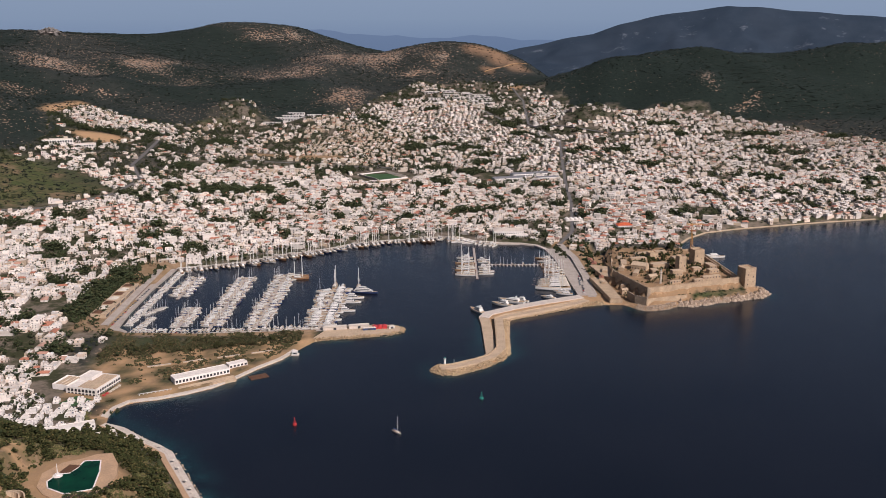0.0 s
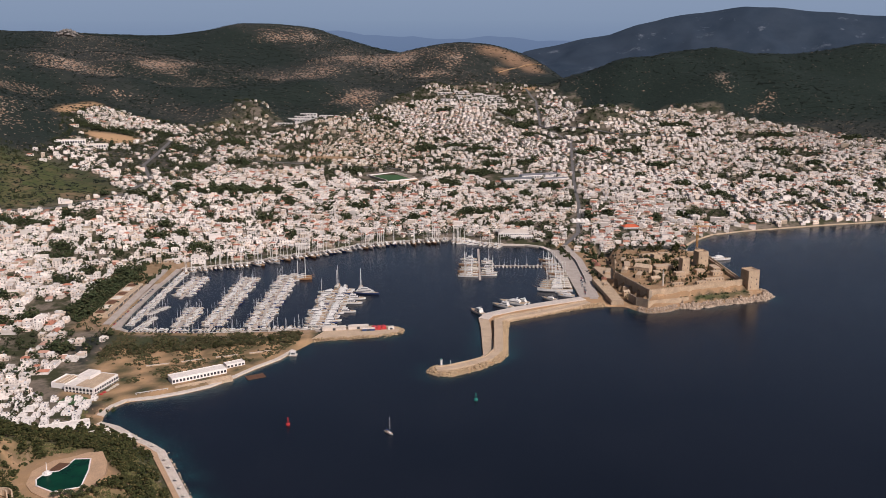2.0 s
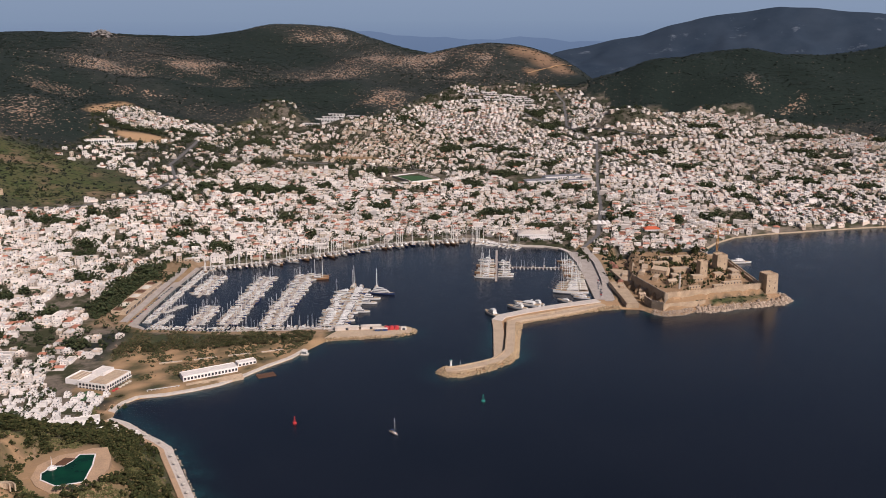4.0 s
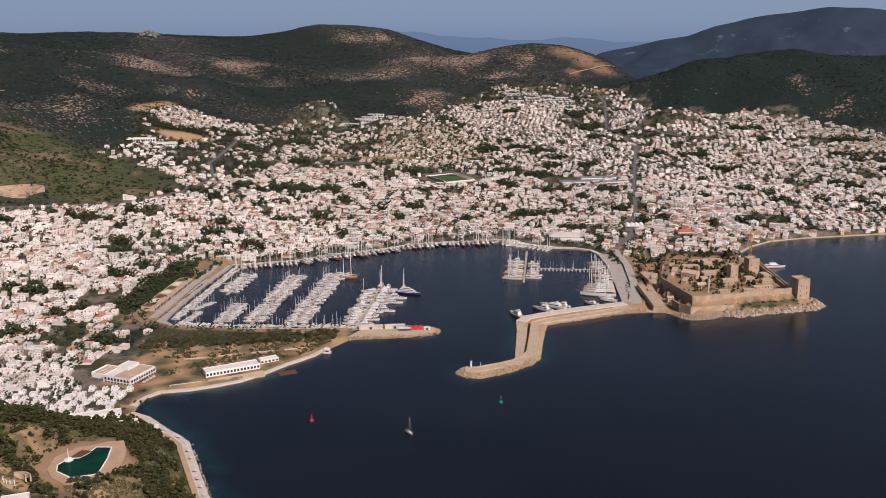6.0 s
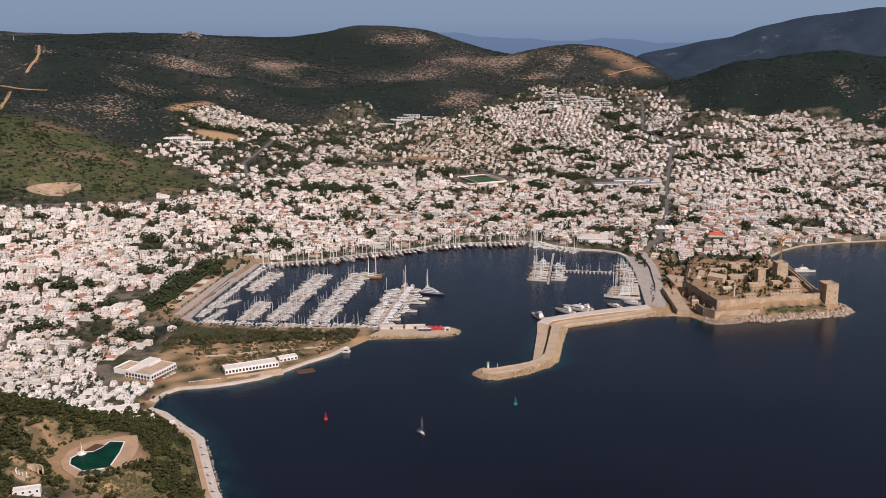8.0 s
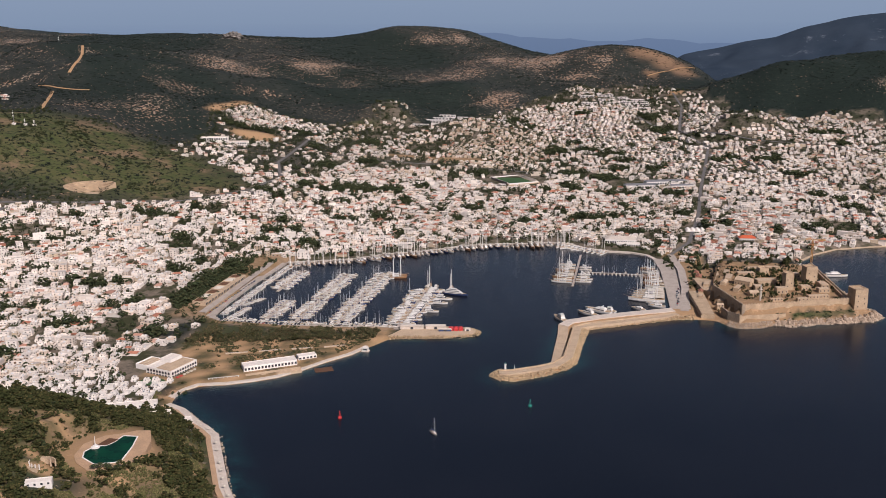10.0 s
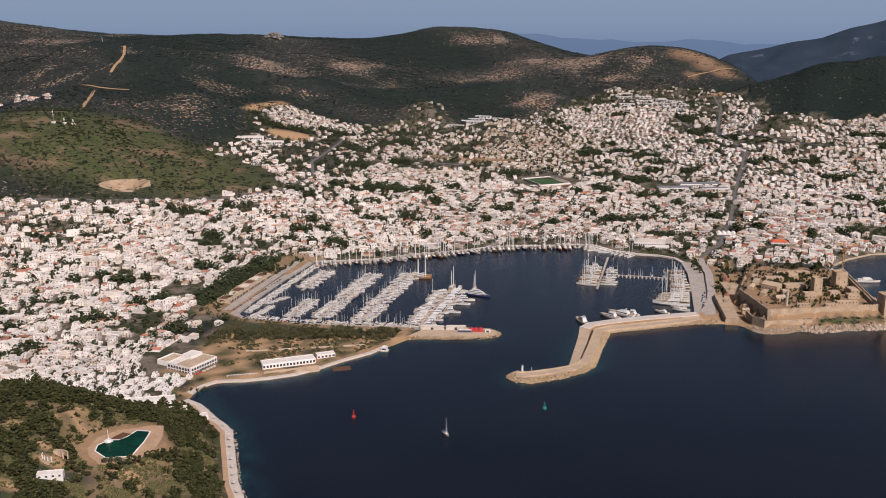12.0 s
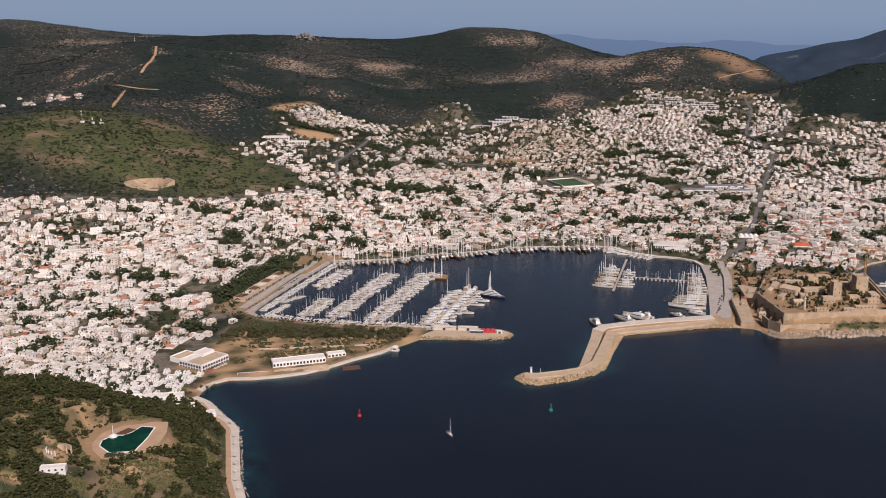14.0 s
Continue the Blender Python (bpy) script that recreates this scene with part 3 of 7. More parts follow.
# sky brightness and haze over the far country, painted as emission
far_band("backdrop_sky", 4900, lambda b: 900, glow_material("haze_sky", (0.235, 0.318, 0.415), (0.268, 0.352, 0.45), 290, 480), "glowing backdrop band of pale hazy lower sky over the horizon")
far_band("backdrop_plain", 4880, lambda b: 291 + 1.5 * math.sin(b / 7), glow_material("haze_far", (0.18, 0.258, 0.368), (0.232, 0.314, 0.412), 170, 290), "glowing backdrop band of pale blue haze over far sea and plains")
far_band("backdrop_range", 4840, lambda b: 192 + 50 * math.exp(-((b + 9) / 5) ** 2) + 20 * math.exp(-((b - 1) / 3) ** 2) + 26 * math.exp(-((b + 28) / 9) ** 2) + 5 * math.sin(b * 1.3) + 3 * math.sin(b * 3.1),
         glow_material("haze_near", (0.13, 0.195, 0.295), (0.158, 0.225, 0.33), 100, 260), "glowing backdrop band of faint blue hills lost in haze")


def far_mountain():
    def crest(b):
        pts = [(0.5, 90), (2.2, 127), (2.8, 153), (4.4, 180), (6.1, 211), (7.7, 234), (9.2, 276), (10.8, 309), (12.4, 330), (13.9, 345), (15.1, 360), (16.6, 355), (18.4, 341), (20, 331), (23.2, 313), (30, 270), (40, 200)]
        return float(np.interp(b, [p[0] for p in pts], [p[1] for p in pts])) + 1.5 * math.sin(b * 2.3)
    v, f = [], []
    n, rows = 220, 40
    for j in range(rows + 1):
        k = j / rows
        for i in range(n + 1):
            b = 0.5 + 39.5 * i / n
            r = 4050 + 560 * k
            z = 40 + (crest(b) * 0.995 - 40) * k ** 0.9 + (22 * noise.noise((b * 0.35, k * 2.5, 3.0)) + 9 * noise.noise((b * 1.1, k * 7, 5.0))) * math.sin(k * math.pi)
            v.append((80 + r * math.sin(radians(b)), r * math.cos(radians(b)), z))
    for j in range(rows):
        for i in range(n):
            a = j * (n + 1) + i
            f.append((a, a + 1, a + n + 2, a + n + 1))
    m, nn, l, p = material("hazed_slopes", 0.95, 0, 0.1)
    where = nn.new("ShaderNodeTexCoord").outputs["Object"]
    # woods and pale scree, with blue distance haze mixed into both colours
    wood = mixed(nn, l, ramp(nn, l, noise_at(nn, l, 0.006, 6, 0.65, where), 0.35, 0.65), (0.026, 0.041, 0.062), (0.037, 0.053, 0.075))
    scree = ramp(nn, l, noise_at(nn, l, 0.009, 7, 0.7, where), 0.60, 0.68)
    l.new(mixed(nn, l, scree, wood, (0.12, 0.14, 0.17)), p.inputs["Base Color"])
    return tagged(link_mesh("backdrop_mountain", v, f, m, smooth=True), "long wooded mountain beyond the town, blue-grey with painted haze", "mountain", kind="structure")


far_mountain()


# ---- trees ----
def octa(s, cx, cy, cz, r, rng, slot=0):
    d = [(1, 0, 0), (-1, 0, 0), (0, 1, 0), (0, -1, 0), (0, 0, 1), (0, 0, -1)]
    a = rng.uniform(0, 6.28)
    c, n = math.cos(a), math.sin(a)
    v = []
    for x, y, z in d:
        k = r * rng.uniform(0.65, 1.25)
        v.append((cx + (x * c - y * n) * k, cy + (x * n + y * c) * k, cz + z * k * 0.85))
    s.add(v, [(0, 2, 4), (2, 1, 4), (1, 3, 4), (3, 0, 4), (2, 0, 5), (1, 2, 5), (3, 1, 5), (0, 3, 5)], slot)


def crown(kind, count, seed):
    """A crown of many uneven clumps round a trunk 1 m tall scale: tree of height 1."""
    rng = random.Random(seed)
    s = Solid()
    for k in range(count):
        a, u = rng.uniform(0, 6.28), rng.random() ** 0.5
        if kind == "round":
            h = rng.uniform(-1, 1)
            rr = 0.40 * math.sqrt(max(0, 1 - h * h)) * (0.55 + 0.45 * u)
            octa(s, rr * math.cos(a), rr * math.sin(a), 0.62 + 0.33 * h, rng.uniform(0.10, 0.17) * (60 / (count + 30)) ** 0.3, rng)
        elif kind == "pine":
            h = rng.random()
            rr = (0.10 + 0.36 * (1 - h) ** 0.7) * u
            octa(s, rr * math.cos(a), rr * math.sin(a), 0.35 + 0.62 * h, rng.uniform(0.08, 0.15) * (60 / (count + 30)) ** 0.3, rng)
        elif kind == "cypress":
            h = rng.random()
            rr = 0.085 * math.sin(math.pi * (0.12 + 0.85 * h)) * (0.4 + 0.6 * u)
            octa(s, rr * math.cos(a), rr * math.sin(a), 0.10 + 0.86 * h, rng.uniform(0.05, 0.08), rng)
        else:
            rr = 0.62 * u
            octa(s, rr * math.cos(a), rr * math.sin(a), rng.uniform(0.15, 0.75) * (1 - 0.5 * u), rng.uniform(0.20, 0.36), rng)
    return s


def trunk(height, r, limbs, seed):
    rng = random.Random(seed)
    s = Solid().tube((0, 0, -0.06), (0.01, 0.01, height), r, r * 0.55, 6)
    for k in range(limbs):
        a = 6.28 * k / limbs + rng.uniform(-0.4, 0.4)
        z = height * rng.uniform(0.55, 0.95)
        s.tube((0, 0, z), (0.24 * math.cos(a), 0.24 * math.sin(a), z + rng.uniform(0.12, 0.28)), r * 0.5, r * 0.2, 5)
    return s


FAR_TREES = [crown("round", 14, 1).arrays(), crown("round", 18, 2).arrays(), crown("pine", 10, 3).arrays(), crown("cypress", 7, 4).arrays(), crown("shrub", 4, 5).arrays(), crown("shrub", 6, 6).arrays()]
rng = np.random.default_rng(5)

# ---- the town: open spaces and streets ----
MAIN_STREET = [(172, 1380), (201, 1457), (225, 1651), (239, 1859), (279, 2298), (219, 2476), (238, 2885), (215, 3035)]
RING_ROAD = [(-560, 2050), (-330, 2030), (-120, 1985), (60, 1960), (250, 2000)]
BYPASS = [(-41, 2843), (219, 2448), (420, 2330), (509, 2281), (600, 2330)]
WEST_ROAD = [(-870, 1330), (-780, 1385), (-640, 1500), (-560, 1620), (-560, 1760), (-620, 1900), (-640, 2150)]
WEST_STREET = [(-860, 1060), (-845, 1330)]
QUAY_ROAD = [(-371, 1000), (-374, 1240)]
CASTLE_ROAD = [(182, 1120), (186, 1210), (184, 1300), (172, 1380)]
STREETS = ((MAIN_STREET, 6), (RING_ROAD, 8), (BYPASS, 8), (WEST_ROAD, 7), (WEST_STREET, 6), (QUAY_ROAD, 8), (CASTLE_ROAD, 10))
GROVES_WEST = [(-790, 1298, 13, 5), (-735, 1329, 13, 9), (-799, 1214, 7, 5), (-684, 1296, 6, 5), (-632, 1404, 40, 15), (-572, 1292, 9, 9), (-544, 1302, 19, 13), (-539, 1256, 19, 7), (-746, 1107, 12, 5), (-704, 1129, 4, 5), (-560, 1221, 6, 7), (-700, 1079, 7, 5), (-634, 1098, 4, 5), (-535, 1154, 6, 6), (-476, 1155, 20, 9), (-633, 1042, 8, 6), (-574, 1059, 9, 12), (-542, 1057, 17, 13), (-604, 1043, 12, 5), (-516, 1078, 11, 7), (-590, 955, 7, 6), (-480, 997, 9, 10), (-457, 1009, 10, 9)]
GROVES_SHORE = [(-502, 916, 19, 7), (-564, 876, 10, 10), (-486, 926, 10, 6), (-386, 919, 14, 11), (-515, 800, 11, 9), (-505, 822, 13, 5), (-611, 913, 6, 5), (-566, 966, 6, 5), (-475, 931, 7, 5), (-577, 917, 4, 5), (-402, 1037, 11, 11), (-321, 893, 19, 7), (-601, 1469, 9, 11), (-557, 1610, 15, 14), (-583, 1594, 8, 8), (-525, 1600, 8, 11), (-500, 1585, 10, 13), (-457, 1605, 6, 8), (-411, 1565, 15, 8), (-381, 1585, 14, 6)]
GROVES_CENTRE = [(-479, 1678, 19, 25), (-426, 1655, 19, 12), (-387, 1703, 48, 31), (-328, 1726, 27, 24), (-379, 1642, 6, 8), (-446, 1456, 13, 11), (-415, 1407, 20, 11), (-361, 1496, 13, 7), (-331, 1493, 7, 10), (-304, 1517, 11, 9), (-292, 1532, 6, 7), (-285, 1648, 16, 15), (-276, 1523, 5, 6), (-434, 1390, 16, 10), (-431, 1329, 10, 14), (-360, 1334, 12, 16), (-341, 1331, 7, 9), (-396, 1278, 12, 9), (-393, 1325, 9, 7), (-458, 1286, 7, 9), (-463, 1196, 11, 12), (-518, 1288, 5, 7), (-504, 1345, 7, 5), (-239, 1424, 9, 8)]
GROVES_INNER = [(-288, 1787, 13, 17), (-350, 1408, 7, 8), (-213, 1605, 10, 13), (-210, 1648, 4, 5), (-171, 1549, 8, 10), (-149, 1660, 10, 10), (-107, 1685, 6, 8), (-152, 1624, 14, 12), (-171, 1619, 10, 12), (-101, 1616, 6, 8), (-56, 1537, 9, 10), (-53, 1614, 8, 10), (-31, 1558, 6, 7), (-73, 1529, 5, 6), (-6, 1628, 12, 10), (3, 1728, 8, 11), (16, 1588, 7, 9), (30, 1598, 8, 10), (48, 1594, 15, 13), (80, 1602, 13, 13), (104, 1618, 10, 11), (99, 1686, 10, 12), (136, 1735, 12, 16), (124, 1500, 9, 12)]
GROVES_UPHILL = [(-200, 1936, 19, 15), (-132, 1988, 10, 10), (-89, 1929, 23, 17), (-52, 1807, 11, 11), (-8, 1966, 30, 25), (-1, 1831, 22, 23), (56, 1925, 29, 25), (85, 1788, 32, 11), (90, 2030, 24, 16), (-605, 2092, 16, 20), (-519, 1922, 24, 24), (-455, 2000, 19, 21), (-505, 2212, 24, 29), (-381, 2107, 10, 13), (-261, 2551, 15, 20), (-212, 2573, 15, 20), (-157, 2497, 18, 17), (-67, 2203, 26, 30), (-33, 2316, 14, 12), (12, 2242, 21, 12), (65, 2196, 18, 15), (98, 2123, 18, 17), (-126, 2750, 13, 16), (-30, 2614, 28, 9)]
GROVES_EAST = [(184, 2494, 21, 27), (197, 2374, 11, 15), (249, 2404, 17, 15), (294, 2154, 18, 14), (324, 2187, 13, 16), (379, 2169, 21, 13), (412, 2174, 18, 18), (439, 2022, 25, 19), (549, 2485, 21, 27), (591, 2510, 18, 24), (581, 2344, 20, 26), (374, 1900, 9, 12), (359, 1765, 9, 11), (444, 1836, 14, 18), (407, 1768, 9, 11), (190, 1813, 20, 16), (234, 1774, 7, 10), (198, 1645, 16, 14), (261, 1573, 13, 17), (231, 1561, 11, 11), (159, 2044, 20, 16), (341, 1552, 10, 9), (388, 1570, 8, 10), (328, 2361, 11, 6)]
GROVES_BAY = [(561, 2006, 5, 6), (483, 1735, 15, 17), (415, 1584, 12, 9), (792, 2378, 45, 20), (725, 2207, 28, 15), (737, 2145, 16, 12), (770, 2042, 18, 16), (633, 1896, 24, 15), (658, 1869, 21, 15), (745, 1836, 21, 19), (839, 1863, 18, 20), (898, 1947, 15, 20), (674, 1790, 11, 14), (684, 1746, 9, 9), (626, 1743, 9, 11), (558, 1743, 11, 11), (638, 1719, 9, 11), (732, 1722, 16, 8), (639, 1625, 6, 8), (748, 1675, 20, 8), (611, 1956, 7, 10), (477, 1793, 9, 12), (535, 1810, 7, 9), (634, 2074, 8, 10), (962, 2346, 23, 16)]
GROVES_MORE = [(-416, 1120, 13, 95), (-681, 2465, 60, 40), (230, 1300, 60, 16), (145, 2615, 28, 32), (167, 2479, 23, 28), (187, 2366, 22, 17), (-779, 2141, 69, 12), (-684, 2193, 28, 12)]
GROVES = GROVES_WEST + GROVES_SHORE + GROVES_CENTRE + GROVES_INNER + GROVES_UPHILL + GROVES_EAST + GROVES_BAY + GROVES_MORE
CLEARINGS = [(-915, 2320, 34, 120), (-750, 2095, 55, 34), (-400, 2105, 45, 16), (-121, 1894, 68, 62), (-270, 2090, 80, 22), (-360, 2510, 105, 125), (120, 1895, 62, 44), (285, 1492, 26, 22), (100, 1440, 36, 30), (-334, 842, 46, 52), (-340, 2020, 40, 30), (-458, 1055, 30, 26), (210, 1540, 26, 22)]


def open_space(x, y):
    out = np.zeros(np.shape(x), bool)
    for line, w in STREETS:
        out |= edge_gap(line, x, y) < w / 2 + 4.5
    for cx, cy, a, b in CLEARINGS:
        out |= np.hypot((x - cx) / a, (y - cy) / b) < 1
    return out


def grove(x, y):
    out = np.zeros(np.shape(x), bool)
    for cx, cy, a, b in GROVES:
        out |= np.hypot((x - cx) / a, (y - cy) / b) < 1 + 0.25 * np.sin(x / 9 + y / 13)
    return out


def street_strip(name, line, w, mat, label, lift=0.35):
    """A street laid on the land, with a low kerb edge."""
    pts = []
    for (ax, ay), (bx, by) in zip(line, line[1:]):
        n = max(2, int(math.hypot(bx - ax, by - ay) / 14))
        pts += [(ax + (bx - ax) * k / n, ay + (by - ay) * k / n) for k in range(n)]
    pts.append(line[-1])
    v, f = [], []
    for i, (x, y) in enumerate(pts):
        a, b = pts[max(i - 1, 0)], pts[min(i + 1, len(pts) - 1)]
        l = math.hypot(b[0] - a[0], b[1] - a[1])
        nx, ny = -(b[1] - a[1]) / l, (b[0] - a[0]) / l
        p, q = (x + nx * w / 2, y + ny * w / 2), (x - nx * w / 2, y - ny * w / 2)
        z = max(float(ground_z(*p)), float(ground_z(*q)), float(ground_z(x, y))) + lift
        v += [(*p, z - 1.5), (*p, z), (*q, z), (*q, z - 1.5)]
        if i:
            k = 4 * i
            f += [(k - 4 + j, k + j, k + j + 1, k - 3 + j) for j in range(3)]
    return tagged(link_mesh(name, v, f, mat), label, "road", kind="structure")


for line, w in STREETS:
    street_strip("road", line, w, CONCRETE if line in (QUAY_ROAD, CASTLE_ROAD) else ASPHALT, "pale concrete road along the quay" if line in (QUAY_ROAD, CASTLE_ROAD) else "worn grey asphalt street through the white town")


for way in ([(-1420, 2504), (-1367, 2412), (-1330, 2334), (-1304, 2260), (-1295, 2229)], [(-1257, 2094), (-1213, 2017), (-1175, 1933), (-1143, 1873)], [(-1331, 2153), (-1277, 2143), (-1198, 2157)], [(140, 3330), (200, 3390), (235, 3440), (300, 3520)]):
    street_strip("track", way, 7, EARTH, "bare orange dirt track across the scrubby hillside", 0.8)


# ---- houses ----
def house_model(seed, kind):
    """Blocks, openings and roof pieces of a house: boxes in slots 0 wall, 1 roof, 2 glass, 3 wood, 4 tile, 5 tank, 6 collector."""
    r = random.Random(seed)
    w, d = r.uniform(8.5, 13), r.uniform(7, 10)
    blocks, windows, extras = [], [], []
    two = r.random() < 0.6
    h = 2.7
    blocks.append((-w / 2, -d / 2, -3.0, w / 2, d / 2, h))
    if kind == "tall":
        h = 7.4
        blocks[0] = (-w / 2, -d / 2, -3.0, w / 2, d / 2, h)
    elif two:
        a = r.choice((0.0, 0.3)) * w
        blocks.append((-w / 2 + a, -d / 2 + r.choice((0, 0.25)) * d, h, w / 2 - (0 if a else 0.3 * w), d / 2, 5.2))
    if r.random() < 0.5:
        blocks.append((w / 2, -d * 0.3, -3.0, w / 2 + 3.2, d * 0.3, 2.6))
    for x0, y0, z0, x1, y1, z1 in blocks:
        z0 = max(z0, 0)
        for lv in range(max(1, int((z1 - z0) / 2.4))):
            zb = z0 + lv * 2.6 + 0.8
            n = max(1, int((x1 - x0) / 3.4))
            for k in range(n):
                cx = x0 + (x1 - x0) * (k + 0.5) / n
                door = lv == 0 and z0 == 0 and k == n // 2
                windows.append((cx, y0, zb - (0.9 if door else 0), 1.3 if not door else 1.5, 2.1 if door else 1.25, 0, door))
                windows.append((cx, y1, zb, 1.2, 1.2, 2, False))
            n = max(1, int((y1 - y0) / 4))
            for k in range(n):
                cy = y0 + (y1 - y0) * (k + 0.5) / n
                windows.append((x1, cy, zb, 1.2, 1.2, 1, False))
                windows.append((x0, cy, zb, 1.2, 1.2, 3, False))
    top = max(b[5] for b in blocks)
    tb = [b for b in blocks if b[5] == top][0]
    return blocks, windows, top, tb, kind


def window_box(s, x, y, z, w, h, side, slot, proud=0.07):
    if side == 0:
        s.box(x - w / 2, y - proud, z, x + w / 2, y + 0.1, z + h, slot)
    elif side == 2:
        s.box(x - w / 2, y - 0.1, z, x + w / 2, y + proud, z + h, slot)
    elif side == 1:
        s.box(x - 0.1, y - w / 2, z, x + proud, y + w / 2, z + h, slot)
    else:
        s.box(x - proud, y - w / 2, z, x + 0.1, y + w / 2, z + h, slot)


def house_stuff(seed, kind):
    blocks, windows, top, tb, kind = house_model(seed, kind)
    s = Solid()
    for b in blocks:
        if kind == "tiled" and b[5] == top:
            s.box(*b, 0)
            s.hip(b[0], b[1], b[3], b[4], b[5], 1.7, 4)
        else:
            s.parapet(*b[:3], *b[3:], rim=0.5, t=0.3)
    for x, y, z, w, h, side, door in windows:
        if side != 2:
            window_box(s, x, y, z, w, h, side, 3 if door else 2)
    if kind == "flat":
        x, y = tb[3] - 2.2, tb[4] - 2.0
        s.box(x - 1, y - 0.3, top, x + 1, y + 0.4, top + 1.6, 5)
        s.box(tb[0] + 0.8, tb[4] - 1.8, top, tb[0] + 1.6, tb[4] - 1.0, top + 1.8, 0)
    return s.arrays()


KINDS = ["flat", "flat", "flat", "flat", "flat", "flat", "tall", "tall", "tiled", "tiled"]
FAR_HOUSES = [house_stuff(40 + k, kind) for k, kind in enumerate(KINDS)]
HOUSE_MATS = [WHITE, ROOF, GLASS, DARKWOOD, TILE, PLASTIC, PANEL]


def house_thing(seed, kind, label):
    """A house with each of its openings, its roof and its roof gear as parts."""
    blocks, windows, top, tb, kind = house_model(seed, kind)
    home = empty("house", Matrix(), label, "house", "houses of the white town")
    for b in blocks:
        if kind == "tiled" and b[5] == top:
            Solid().box(*b).ob("wall", WHITE_THING, home)
            Solid().hip(b[0], b[1], b[3], b[4], b[5], 1.7).ob("roof", TILE, home, "hipped roof of red clay tiles")
        else:
            Solid().parapet(*b[:3], *b[3:], rim=0.5, t=0.3).ob("wall", [WHITE_THING, ROOF], home)
    cut = 0
    for x, y, z, w, h, side, door in windows:
        if side == 2 or (side != 0 and cut > 5):
            continue
        cut += side != 0
        s = Solid()
        window_box(s, x, y, z, w, h, side, 0)
        s.ob("door" if door else "window", DARKWOOD if door else GLASS, home)
    if kind == "flat":
        x, y = tb[3] - 2.2, tb[4] - 2.0
        tank = Solid().tube((x - 1, y, top + 1.3), (x + 1, y, top + 1.3), 0.35, 0.35, 8).tube((x - 0.8, y, top), (x - 0.8, y, top + 1.2), 0.05, 0.05, 4).tube((x + 0.8, y, top), (x + 0.8, y, top + 1.2), 0.05, 0.05, 4)
        tank.ob("water_tank", PLASTIC, home)
        Solid().add([(x - 1, y - 1.6, top + 0.15), (x + 1, y - 1.6, top + 0.15), (x + 1, y - 0.3, top + 1.1), (x - 1, y - 0.3, top + 1.1)], [(0, 1, 2, 3)]).ob("solar_panel", PANEL, home)
        Solid().box(tb[0] + 0.8, tb[4] - 1.8, top, tb[0] + 1.6, tb[4] - 1.0, top + 1.5).turned(tb[0] + 1.2, tb[4] - 1.4, 0, 1.1, 1.1, top + 1.5, top + 1.7).ob("chimney", WHITE_THING, home)
    return home


def street_angle(x, y):
    return 0.10 + 0.5 * np.sin(x / 260 + 1.0) * np.sin(y / 310) + 0.25 * np.sin(x / 90 + y / 120)


step = 11.8
hx, hy = np.meshgrid(np.arange(-1290, 1880, step), np.arange(660, 3220, step))
hx, hy = hx.ravel(), hy.ravel()
keep = inside(TOWN, hx, hy)
hx, hy = hx[keep], hy[keep]
# shear the rows with the streets, then shake them loose
hx, hy = hx + 7 * np.sin(hy / 45) + rng.uniform(-2.4, 2.4, len(hx)), hy + 7 * np.sin(hx / 52) + rng.uniform(-2.4, 2.4, len(hy))
big = np.sin(hx / 61 + 1.3 * np.sin(hy / 83)) * np.sin(hy / 57 + 1.1 * np.sin(hx / 97))
d = shore_gap(hx, hy)
patchy = np.sin(hx / 23 + 2 * np.sin(hy / 41)) * np.sin(hy / 27 + 2 * np.sin(hx / 37))
dense = 0.84 - 0.45 * (big > 0.55) - 0.35 * (patchy > 0.5) - np.where(hx < -60, 0.30, 0.08) * (hy > 1950) - np.where(hx < -60, 0.16, 0.10) * (hy > 2400) - 0.04 * (hx > 600)
UPPER_CLUSTER = [(-863, 2217), (-880, 2400), (-865, 2498), (-783, 2455), (-661, 2334), (-639, 2269), (-694, 2218), (-763, 2171), (-816, 2160)]
valley = (hx < -500) & (hy > 1780)
dense = np.where(valley, np.where(patchy > 0.1, 0.12, 0.42) * np.where(big > 0.1, 0.5, 1), dense)
dense = np.where(inside(UPPER_CLUSTER, hx, hy), 0.9, dense)
RIDGE = [(-216, 2764), (-140, 2797), (-17, 2860), (49, 2820), (104, 2551), (40, 2434), (-75, 2336), (-136, 2442)]
dense = np.where(inside(RIDGE, hx, hy), 0.95, dense)
dense = np.where((hx > -330) & (hx < -45) & (hy > 1990) & (hy < 2400), 0.72, dense)
dense = np.where((hx > -60) & (hx < 260) & (hy > 2760), 0.15, dense)
dense = dense * np.where(hy > 1750, np.clip(0.35 + edge_gap(TOWN + TOWN[:1], hx, hy) / 70, 0, 1), 1)
ok = (d > np.where(hx > 195, 8, np.where((hy > 1260) & (hx < 60), 13, 18))) & ~open_space(hx, hy) & ~grove(hx, hy) & (rng.random(len(hx)) < dense) & inside(TOWN, hx, hy)
castle_zone = (hx > 160) & (hy < 1334)
estate = (hx > -480) & (hx < -296) & (hy > 690) & (hy < 845)
ok |= estate & (d > 14) & inside(TOWN, hx, hy) & ~open_space(hx, hy) & (rng.random(len(hx)) < 0.93)
park_zone = (hx > -352) & (hy < 1000) & (hy > 880)
ok &= ~castle_zone & ~park_zone & ~((hx > -412) & (hx < -345) & (hy > 960) & (hy < 1260))
hx, hy = hx[ok], hy[ok]
